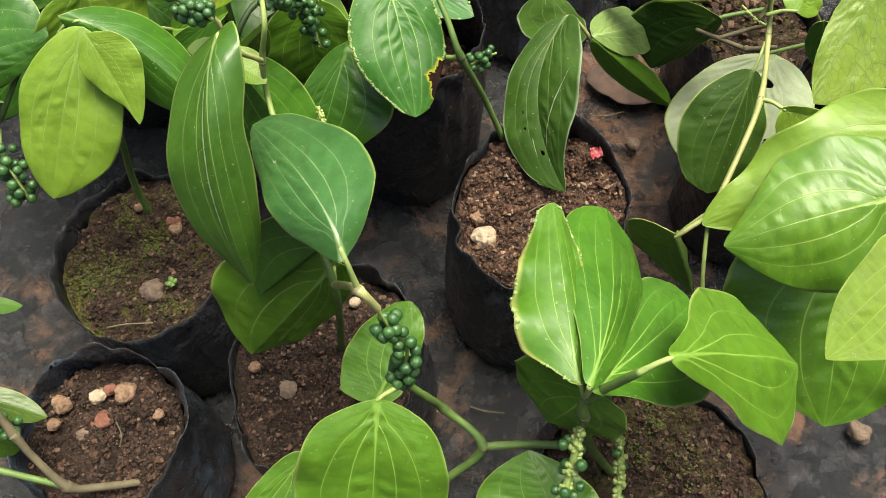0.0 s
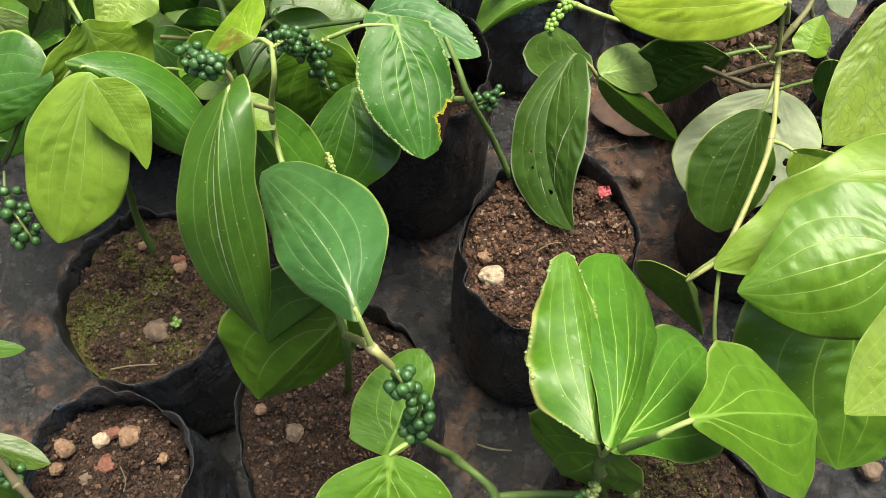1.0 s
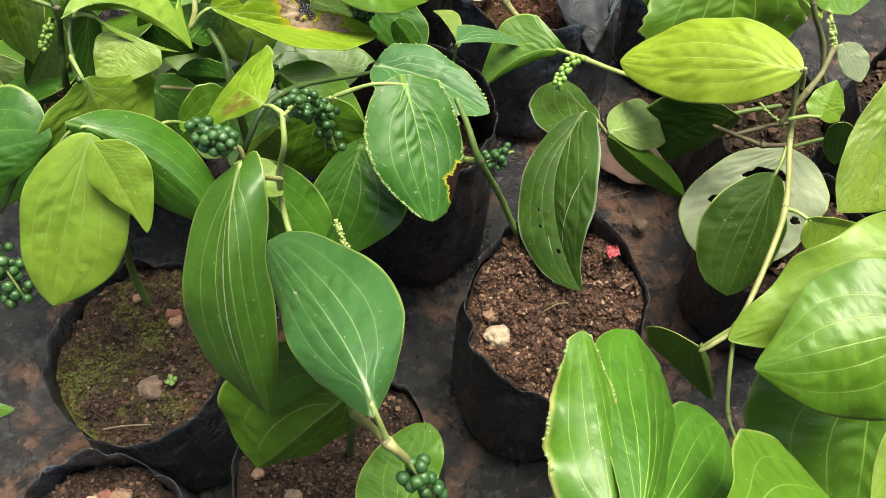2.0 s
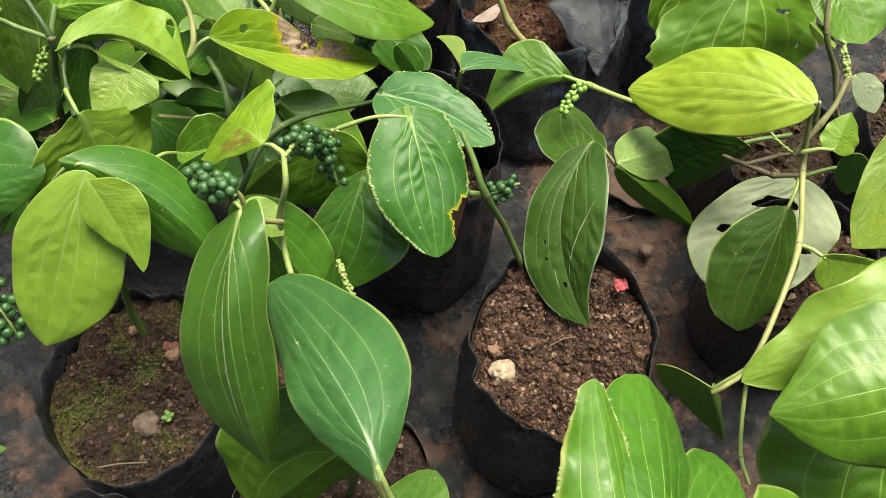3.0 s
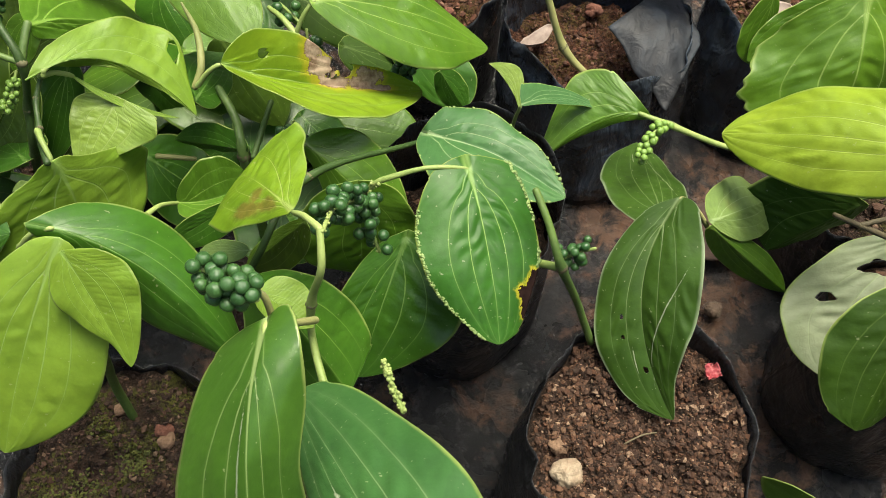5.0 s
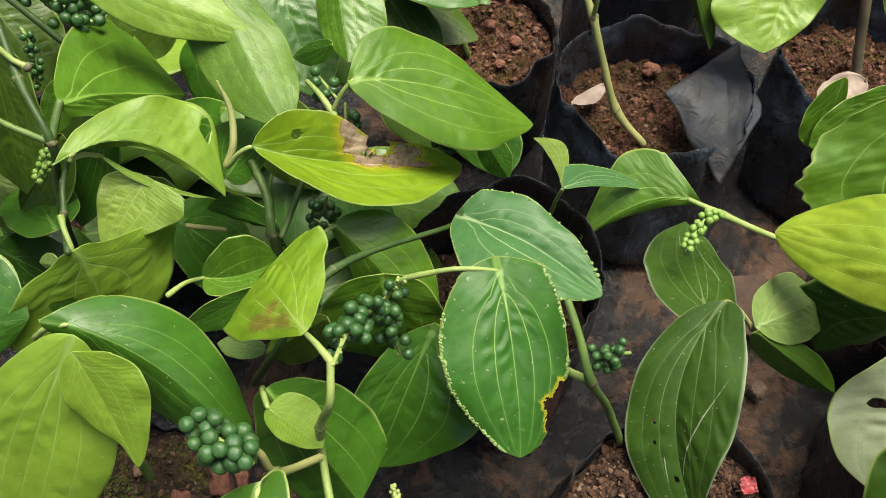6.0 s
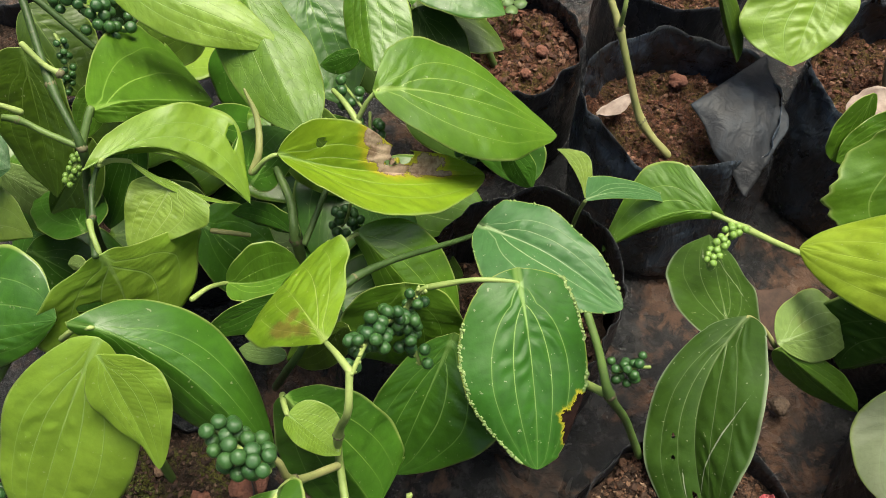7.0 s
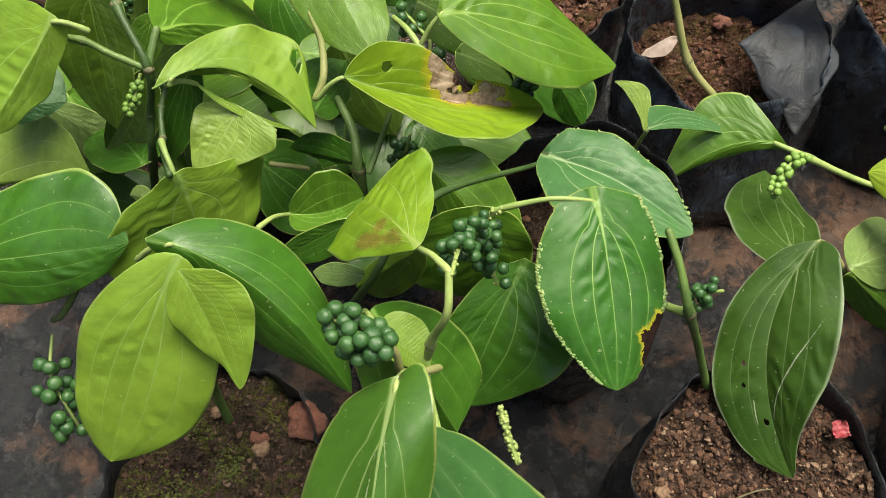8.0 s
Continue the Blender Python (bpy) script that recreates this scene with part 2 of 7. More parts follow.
PALE = (0.292, 0.440, 0.128)
LEAF = {
    "dark": leaf_material("leaf_dark_green", (0.052, 0.160, 0.017), (0.034, 0.110, 0.013), (0.150, 0.280, 0.070), 0.36, 0.30),
    "teal": leaf_material("leaf_blue_green", (0.058, 0.160, 0.046), (0.042, 0.124, 0.036), (0.250, 0.350, 0.160), 0.48, 0.25, shine=0.4, relief=1.5),
    "chalky": leaf_material("leaf_blue_green_marked", (0.048, 0.138, 0.036), (0.033, 0.104, 0.027), (0.250, 0.350, 0.160), 0.34, 0.25, ribs=0.55, marks=((0.32, 0.70, 0.030, 0.008, 0.6), (0.32, 0.70, 0.008, 0.030, 0.4))),
    "mid": leaf_material("leaf_fresh_green", (0.100, 0.222, 0.022), (0.066, 0.162, 0.016), (0.224, 0.380, 0.072), 0.37, 0.36, relief=1.3),
    "lime": leaf_material("leaf_lime_green", (0.250, 0.400, 0.062), (0.180, 0.325, 0.048), PALE, 0.42, 0.46, net=0.22, relief=1.2),
    "yellow": leaf_material("leaf_yellow_green", (0.350, 0.480, 0.062), (0.240, 0.375, 0.036), (0.440, 0.530, 0.150), 0.40, 0.42, net=0.22, relief=1.2),
    "spring": leaf_material("leaf_spring_green", (0.122, 0.250, 0.024), (0.084, 0.198, 0.017), (0.290, 0.430, 0.110), 0.40, 0.40, relief=1.5),
    "fresh": leaf_material("leaf_rich_green", (0.064, 0.180, 0.020), (0.044, 0.135, 0.015), (0.230, 0.380, 0.090), 0.35, 0.30, relief=1.6),
    "gold": leaf_material("leaf_golden_green", (0.172, 0.285, 0.020), (0.122, 0.222, 0.015), (0.300, 0.390, 0.080), 0.55, 0.50, shine=0.3, relief=1.6),
    "olive": leaf_material("leaf_olive_green", (0.065, 0.125, 0.010), (0.039, 0.085, 0.008), (0.129, 0.210, 0.040), 0.42, 0.32, spots=0.3, relief=1.3),
    "pale": leaf_material("leaf_pale_green", (0.225, 0.340, 0.060), (0.150, 0.260, 0.045), (0.300, 0.400, 0.130), 0.45, 0.38, net=0.3),
    "grey": leaf_material("leaf_greyish_underside", (0.170, 0.270, 0.070), (0.115, 0.195, 0.050), (0.284, 0.380, 0.160), 0.6, 0.3, net=0.45, rust=0.25),
    "bleached": leaf_material("leaf_bleached", (0.350, 0.410, 0.255), (0.255, 0.320, 0.185), (0.345, 0.430, 0.210), 0.6, 0.35, net=0.35, spots=0.0),
    "spotted": leaf_material("leaf_old_spotted", (0.043, 0.096, 0.018), (0.028, 0.068, 0.012), (0.130, 0.190, 0.080), 0.46, 0.25,
                             margin=(0.230, 0.290, 0.170), margin_from=0.93, spots=0.40, shine=0.25, marks=((0.67, 0.60, 0.007, 0.26, 0.75), (0.36, 0.76, 0.006, 0.06, 0.2))),
    "warty": leaf_material("leaf_dark_yellow_rim", (0.036, 0.130, 0.018), (0.024, 0.092, 0.014), (0.220, 0.360, 0.110), 0.46, 0.25, shine=0.32,
                           margin=(0.280, 0.340, 0.070), margin_from=0.955, blight=((1.03, 0.68, 0.15, 0.06), (1.01, 0.76, 0.20, 0.07), (1.04, 0.84, 0.15, 0.05)), halo=0.38, husks=((0.022, 0.012, 0.010), (0.007, 0.004, 0.004))),
    "sickly": leaf_material("leaf_fresh_yellow_rim", (0.086, 0.205, 0.022), (0.058, 0.160, 0.018), (0.292, 0.440, 0.120), 0.36, 0.36,
                            margin=(0.430, 0.430, 0.130), margin_from=0.84),
    "blighted": leaf_material("leaf_lime_blighted", (0.235, 0.365, 0.022), (0.170, 0.300, 0.018), PALE, 0.42, 0.4,
                              blight=((0.05, 0.40, 0.16, 0.05), (0.22, 0.47, 0.17, 0.07), (0.42, 0.56, 0.13, 0.08), (0.40, 0.68, 0.14, 0.08), (0.22, 0.71, 0.22, 0.07), (0.46, 0.79, 0.09, 0.05)), halo=0.9, husks=((0.36, 0.275, 0.195), (0.15, 0.095, 0.060))),
    "rusty": leaf_material("leaf_lime_rusty", (0.185, 0.310, 0.020), (0.120, 0.240, 0.013), (0.310, 0.400, 0.110), 0.45, 0.38, blight=((0.34, 0.24, 0.13, 0.11), (0.22, 0.40, 0.12, 0.13), (0.40, 0.44, 0.08, 0.06)), halo=0.10, soft=0.5, husks=((0.11, 0.062, 0.020), (0.052, 0.024, 0.010))),
    "glossy": leaf_material("leaf_glossy_green", (0.064, 0.158, 0.026), (0.044, 0.120, 0.020), (0.300, 0.400, 0.170), 0.33, 0.30, margin=(0.30, 0.38, 0.10), margin_from=0.94, ribs=0.55, marks=((0.42, 0.55, 0.007, 0.36, 0.12),)),
    "deep": leaf_material("leaf_deep_green", (0.034, 0.078, 0.009), (0.023, 0.057, 0.007), (0.085, 0.140, 0.034), 0.58, 0.25, shine=0.22),
    "net": leaf_material("leaf_netted_green", (0.135, 0.255, 0.034), (0.090, 0.190, 0.024), (0.190, 0.310, 0.070), 0.45, 0.36, net=0.5, relief=1.3),
    "veined": leaf_material("leaf_dark_veined", (0.205, 0.300, 0.022), (0.120, 0.225, 0.018), (0.100, 0.200, 0.030), 0.45, 0.38, net=1.0, relief=1.4),
    "under": leaf_material("leaf_underside", (0.138, 0.260, 0.052), (0.099, 0.200, 0.036), (0.232, 0.360, 0.096), 0.55, 0.36, net=0.4),
}


def stem_material(name, a, b, rough=0.5):
    n = Nodes(name)
    shade = n.mix(n.ramp(n.noise(45, 4), 0.35, 0.65), a, b)
    shade = n.mix(n.ramp(n.noise(420, 3), 0.60, 0.80, 0.0, 0.30), shade, (0.20, 0.16, 0.08))
    return n.set(color=shade, rough=rough, gloss=0.35, normal=n.bump(n.noise(300, 4, 0.65), 0.45, 0.0009))


STEM = {
    "green": stem_material("stem_green", (0.098, 0.160, 0.036), (0.060, 0.108, 0.026)),
    "light": stem_material("stem_pale_green", (0.26, 0.33, 0.10), (0.18, 0.25, 0.065)),
    "tan": stem_material("stem_tan", (0.26, 0.26, 0.10), (0.19, 0.21, 0.07)),
    "woody": stem_material("stem_woody_green", (0.135, 0.135, 0.055), (0.085, 0.088, 0.036), 0.7),
    "brown": stem_material("stem_brown", (0.115, 0.095, 0.055), (0.070, 0.060, 0.036), 0.75),
    "dark": stem_material("stem_dark_green", (0.040, 0.078, 0.018), (0.024, 0.050, 0.011)),
}

NODE = stem_material("stem_joint", (0.145, 0.140, 0.070), (0.070, 0.062, 0.032), 0.8)


def berry_material(name, a, b, rough=0.3):
    n = Nodes(name)
    tone = n.random()
    shade = n.mix(tone, a, b)
    shade = n.mix(n.ramp(n.noise(300, 3), 0.4, 0.75, 0.0, 0.35), shade, tuple(1.6 * c for c in a))
    return n.set(color=shade, rough=rough, gloss=0.45, normal=n.bump(n.noise(700, 2), 0.25, 0.0003))


BERRY = {
    "dark": berry_material("berry_dark_green", (0.022, 0.066, 0.019), (0.036, 0.092, 0.023)),
    "light": berry_material("berry_light_green", (0.16, 0.27, 0.05), (0.11, 0.20, 0.035), 0.4),
    "bud": berry_material("bud_yellow_green", (0.24, 0.30, 0.09), (0.17, 0.23, 0.06), 0.55),
    "black": berry_material("berry_dry_black", (0.035, 0.025, 0.02), (0.06, 0.04, 0.03), 0.7),
}


def soil_material(name, a, b, moss=0.0):
    n = Nodes(name)
    shade = n.mix(n.ramp(n.noise(60, 6, 0.65), 0.3, 0.7), a, b)
    shade = n.mix(n.ramp(n.noise(420, 4, 0.7), 0.50, 0.70, 0.0, 0.8), shade, tuple(1.9 * c for c in b))
    shade = n.mix(n.ramp(n.noise(25, 3), 0.55, 0.75, 0.0, 0.6), shade, tuple(0.4 * c for c in a))
    if moss:
        green = n.math("MULTIPLY", n.ramp(n.noise(34, 5, 0.7), 0.44, 0.62), moss)
        shade = n.mix(green, shade, (0.105, 0.112, 0.016))
    height = n.math("ADD", n.noise(180, 6, 0.75), n.math("MULTIPLY", n.noise(700, 3, 0.7), 0.6))
    shade = n.mix(n.ramp(n.noise(330, 5, 0.75), 0.54, 0.38, 0.0, 0.9), shade, tuple(0.18 * c for c in a))
    return n.set(color=shade, rough=0.88, gloss=0.25, normal=n.bump(height, 1.0, 0.006))


def grain_material(name, tones):
    """Crumbs and pebbles, each island of its own tone."""
    n = Nodes(name)
    node = n.tree.nodes.new("ShaderNodeValToRGB")
    node.color_ramp.interpolation = "CONSTANT"
    while len(node.color_ramp.elements) < len(tones):
        node.color_ramp.elements.new(0.5)
    for i, tone in enumerate(tones):
        node.color_ramp.elements[i].position = i / len(tones)
        node.color_ramp.elements[i].color = (*tone, 1)
    n.link(n.island(), node.inputs[0])
    shade = n.mix(n.ramp(n.noise(500, 4, 0.7), 0.35, 0.7, 0.0, 0.7), node.outputs[0], (0.05, 0.03, 0.02))
    return n.set(color=shade, rough=0.85, gloss=0.3, normal=n.bump(n.noise(900, 4), 0.8, 0.0008))


def stone_material(name, a, b):
    n = Nodes(name)
    shade = n.mix(n.ramp(n.noise(120, 5, 0.7), 0.35, 0.65), a, b)
    shade = n.mix(n.ramp(n.noise(420, 4, 0.7), 0.58, 0.72, 0.0, 0.7), shade, tuple(0.3 * c for c in b))
    return n.set(color=shade, rough=0.85, gloss=0.3, normal=n.bump(n.noise(260, 6, 0.7), 1.0, 0.003))


SOIL = {
    "brown": soil_material("soil_brown", (0.032, 0.019, 0.012), (0.065, 0.038, 0.025)),
    "mossy": soil_material("soil_mossy", (0.024, 0.014, 0.009), (0.050, 0.031, 0.019), 0.9),
    "red": soil_material("soil_red", (0.064, 0.025, 0.013), (0.118, 0.048, 0.026), 0.4),
    "loam": soil_material("soil_loam", (0.020, 0.012, 0.008), (0.043, 0.026, 0.017)),
    "damp": soil_material("soil_damp", (0.026, 0.015, 0.009), (0.056, 0.032, 0.020), 0.5),
}
GRAIN = grain_material("soil_crumbs", [(0.036, 0.017, 0.010), (0.060, 0.027, 0.014), (0.020, 0.011, 0.007), (0.100, 0.047, 0.024), (0.044, 0.021, 0.012), (0.150, 0.085, 0.050),
                                       (0.028, 0.013, 0.008), (0.078, 0.035, 0.018), (0.022, 0.012, 0.007), (0.112, 0.058, 0.033), (0.048, 0.024, 0.013), (0.034, 0.016, 0.009), (0.064, 0.030, 0.016), (0.240, 0.160, 0.105)])
# the same kind of crumbs in darker tones
GRAIN_DARK = grain_material("dark_soil_crumbs", [(0.022, 0.011, 0.007), (0.036, 0.017, 0.010), (0.014, 0.008, 0.005), (0.058, 0.028, 0.016), (0.027, 0.014, 0.008), (0.080, 0.045, 0.027),
                                                 (0.018, 0.009, 0.006), (0.046, 0.022, 0.012), (0.016, 0.009, 0.006), (0.024, 0.012, 0.007), (0.034, 0.018, 0.010), (0.125, 0.082, 0.052)])
GRAIN_RED = grain_material("red_soil_clods", [(0.092, 0.034, 0.019), (0.062, 0.024, 0.015), (0.130, 0.052, 0.029), (0.044, 0.018, 0.012), (0.190, 0.100, 0.064)])
STONE = {
    "cream": stone_material("stone_cream", (0.42, 0.34, 0.24), (0.29, 0.215, 0.145)),
    "buff": stone_material("stone_buff", (0.25, 0.158, 0.098), (0.135, 0.082, 0.052)),
    "brick": stone_material("stone_red_brown", (0.19, 0.080, 0.052), (0.12, 0.052, 0.036)),
    "dull": stone_material("stone_dull_brown", (0.17, 0.12, 0.085), (0.11, 0.08, 0.06)),
}


def film_material(name, dust_sheen, dusty=0.5, matt=0.0, crease=1.0):
    """Black polythene: shiny, creased, with grey dusty and muddy smears, and painted sky sheen where bluish."""
    n = Nodes(name)
    veil = n.math("MULTIPLY", n.ramp(n.noise(17, 6, 0.68, warp=0.6), 0.42, 0.80), dusty)
    streak = n.ramp(n.noise(95, 5, 0.75), 0.60, 0.80, 0.0, 0.35)
    shade = n.mix(n.math("MAXIMUM", veil, n.math("MULTIPLY", streak, dusty)), (0.0185, 0.0195, 0.0220), dust_sheen)
    hang = n.put("ShaderNodeVectorMath", _0=n.place())
    hang.operation = "MULTIPLY"
    hang.inputs[1].default_value = (1.0, 1.0, 0.28)
    folds = n.ramp(n.noise(62, 3, 0.55, hang.outputs[0], 1.1), 0.36, 0.66)
    fine = n.math("ABSOLUTE", n.math("SUBTRACT", n.noise(150, 3, 0.6, hang.outputs[0], 1.6), 0.5))
    creases = n.math("ADD", n.noise(22, 3, 0.5, warp=1.4), n.math("MULTIPLY", folds, 0.20 * crease))
    creases = n.math("ADD", creases, n.math("MULTIPLY", fine, 0.28 * crease))
    return n.set(color=shade, rough=n.ramp(n.noise(30, 5), 0.3, 0.75, 0.22 + matt, 0.46 + matt), gloss=0.5 - 1.0 * max(matt, 0), normal=n.bump(creases, 0.8, 0.007 * min(1.0, 0.35 + 0.65 * crease)))


FILM = {
    "black": film_material("black_polythene", (0.030, 0.032, 0.036), 0.45),
    # dusty tone that also has the bluish sky sheen painted in
    "bluish": film_material("dusty_sheen_polythene", (0.075, 0.105, 0.145), 1.0, -0.08),
    "dusty": film_material("chalky_black_polythene", (0.034, 0.046, 0.060), 1.0, 0.27, 0.5),
}


def ground_material():
    n = Nodes("muddy_black_sheet")
    where = n.put("ShaderNodeSeparateXYZ", _0=n.place())
    dx = n.math("DIVIDE", n.math("SUBTRACT", where.outputs[0], 0.21), 0.15)
    dy = n.math("DIVIDE", n.math("SUBTRACT", where.outputs[1], 0.42), 0.16)
    spill = n.ramp(n.math("SQRT", n.math("ADD", n.math("MULTIPLY", dx, dx), n.math("MULTIPLY", dy, dy))), 0.4, 1.5, 0.06, -0.055)
    ex = n.math("DIVIDE", n.math("SUBTRACT", where.outputs[0], -0.37), 0.12)
    ey = n.math("DIVIDE", n.math("SUBTRACT", where.outputs[1], 0.22), 0.10)
    spill = n.math("MAXIMUM", spill, n.ramp(n.math("SQRT", n.math("ADD", n.math("MULTIPLY", ex, ex), n.math("MULTIPLY", ey, ey))), 0.4, 1.5, -0.035, -0.055))
    mud = n.ramp(n.math("ADD", n.noise(9, 7, 0.70, warp=0.4), spill), 0.44, 0.56)
    mud2 = n.ramp(n.noise(42, 6, 0.72, warp=0.5), 0.40, 0.56, 0.05, 1.0)
    brown = n.mix(n.ramp(n.noise(23, 5, 0.65), 0.35, 0.68), (0.135, 0.074, 0.047), (0.066, 0.041, 0.029))
    brown = n.mix(n.ramp(n.noise(130, 5, 0.7), 0.5, 0.75, 0.0, 0.7), brown, (0.200, 0.132, 0.094))
    # the paler blotches put the sheet's wet sheen into its black
    black = n.mix(n.ramp(n.noise(60, 5, 0.7), 0.45, 0.75), (0.0110, 0.0118, 0.0132), (0.0440, 0.0430, 0.0440))
    shade = n.mix(n.math("MULTIPLY", mud, mud2), black, brown)
    wet = n.ramp(n.noise(14, 4, 0.6, warp=0.5), 0.42, 0.62, 0.06, 0.42)
    crease = n.math("ABSOLUTE", n.math("SUBTRACT", n.noise(70, 3, 0.6, warp=1.5), 0.5))
    height = n.math("ADD", n.noise(26, 5, 0.6, warp=0.8), n.math("MULTIPLY", n.noise(150, 6, 0.75), 0.42))
    height = n.math("ADD", height, n.math("MULTIPLY", crease, 0.5))
    return n.set(color=shade, rough=wet, gloss=0.6, normal=n.bump(height, 0.8, 0.012))


GROUND = ground_material()


def plain_material(name, a, b, rough=0.6, scale=80.0):
    n = Nodes(name)
    return n.set(color=n.mix(n.ramp(n.noise(scale, 5, 0.7), 0.35, 0.65), a, b), rough=rough, normal=n.bump(n.noise(3 * scale, 4), 0.5, 0.001))


PETAL = plain_material("petal_red", (0.24, 0.018, 0.030), (0.40, 0.14, 0.14), 0.6, 220)
DEAD = plain_material("dead_leaf", (0.080, 0.046, 0.032), (0.042, 0.026, 0.019), 0.85, 60)
DEAD_PALE = plain_material("dead_leaf_pale", (0.30, 0.24, 0.20), (0.19, 0.14, 0.115), 0.8, 60)
MOSS = plain_material("moss_green", (0.082, 0.090, 0.012), (0.036, 0.046, 0.008), 0.95, 300)
CLOVER = plain_material("clover_green", (0.10, 0.17, 0.05), (0.06, 0.11, 0.035), 0.5, 120)
LEAF_PLAIN = plain_material("seedling_green", (0.10, 0.18, 0.035), (0.07, 0.13, 0.025), 0.5, 120)
WART = plain_material("gall_yellow", (0.20, 0.28, 0.085), (0.11, 0.18, 0.045), 0.55, 260)
SCAR = plain_material("scar_tan", (0.42, 0.36, 0.20), (0.30, 0.24, 0.12), 0.8, 200)


# ---- builders ----
def link_mesh(name, verts, faces, mats, parent=None, origin=(0, 0, 0), label="", smooth=True, slots=None):
    """ONE mesh object from world coordinates, kept about origin, under parent if there is one."""
    mesh = bpy.data.meshes.new(name)
    o = Vector(origin)
    mesh.from_pydata([tuple(Vector(v) - o) for v in verts], [], faces)
    for m in mats:
        mesh.materials.append(m)
    if smooth:
        mesh.shade_smooth()
    if slots is not None:
        mesh.polygons.foreach_set("material_index", slots)
    ob = new(name, mesh)
    ob.location = (0, 0, 0) if parent else o
    if parent:
        ob.parent = parent
    if label:
        ob["label"] = label
    return ob


def spline(points, steps=6):
    """Points along a smooth curve through the given ones (with a radius as the fourth number)."""
    p = [np.array(q, float) for q in points]
    p = [2 * p[0] - p[1]] + p + [2 * p[-1] - p[-2]]
    out = []
    for i in range(1, len(p) - 2):
        for s in range(steps):
            t = s / steps
            a, b, c, d = p[i - 1], p[i], p[i + 1], p[i + 2]
            out.append(0.5 * (2 * b + (c - a) * t + (2 * a - 5 * b + 4 * c - d) * t * t + (3 * b - a - 3 * c + d) * t ** 3))
    out.append(p[-2])
    return out


def tube(name, points, mat, parent, origin, nodes=(), sides=9, steps=6, label="", rough=0.06, seed=0):
    """A stem through points (x, y, z, radius). nodes: numbers of points at which it swells."""
    line = [tuple(q) for q in spline(points, steps)]
    for end, inner in ((0, 1), (-1, -2)):
        p, q = Vector(line[end][:3]), Vector(line[inner][:3])
        w = max(line[end][3], 0.0004)
        tail = [(*(p + (p - q).normalized() * w * k), w * m) for k, m in ((0.45, 0.85), (0.8, 0.45))]
        line = line + tail if end else tail[::-1] + line
    rng = random.Random(seed + len(line))
    verts, faces = [], []
    side = Vector((0.31, 0.77, 0.55))
    for i, q in enumerate(line):
        here = Vector(q[:3])
        way = (Vector(line[min(i + 1, len(line) - 1)][:3]) - Vector(line[max(i - 1, 0)][:3])).normalized()
        side = (side - way * side.dot(way)).normalized()
        up = way.cross(side)
        swell = 1.0 + sum(0.35 * math.exp(-((i - 2 - k * steps) / 1.1) ** 2) for k in nodes)
        for j in range(sides):
            a = 2 * math.pi * j / sides
            r = max(q[3], 0.0004) * swell * (1 + rng.uniform(-rough, rough))
            verts.append(here + (side * math.cos(a) + up * math.sin(a)) * r)
    for i in range(len(line) - 1):
        for j in range(sides):
            k = (j + 1) % sides
            faces.append((i * sides + j, i * sides + k, (i + 1) * sides + k, (i + 1) * sides + j))
    faces.append(tuple(range(sides - 1, -1, -1)))
    faces.append(tuple((len(line) - 1) * sides + j for j in range(sides)))
    stalk = link_mesh(name, verts, faces, [mat], parent, origin, label)
    for k in nodes:
        i = 2 + k * steps
        here, w = Vector(line[i][:3]), max(line[i][3], 0.0004)
        way = (Vector(line[i + 1][:3]) - Vector(line[i - 1][:3])).normalized()
        across = way.orthogonal().normalized()
        bv, bf = [], []
        for j in range(5):
            t = j / 4
            for m in range(10):
                a = 2 * math.pi * m / 10
                bulge = w * (1.05 + 0.36 * math.sin(math.pi * t) + 0.22 * noise.noise((3 * math.cos(a) + k, 3 * math.sin(a), 4 * t + seed)) * 2)
                bv.append(here + way * (t - 0.5) * w * 1.9 + (across * math.cos(a) + way.cross(across) * math.sin(a)) * bulge)
        for j in range(4):
            for m in range(10):
                bf.append((j * 10 + m, j * 10 + (m + 1) % 10, j * 10 + 10 + (m + 1) % 10, j * 10 + 10 + m))
        bf += [tuple(range(9, -1, -1)), tuple(range(40, 50))]
        link_mesh("node", bv, bf, [NODE], stalk, origin, "knobbly tan joint")
    return stalk


def plant(place, label, group="pepper plants in bags"):
    ob = new("pepper_plant", None)
    ob.empty_display_size = 0.02
    ob.location = place
    return tagged(ob, label, "plant", group)


ACROSS, ALONG = 40, 54
STATIONS = (0.0, 0.04, 0.12, 0.25, 0.4, 0.55, 0.7, 0.85, 0.95, 1.0)


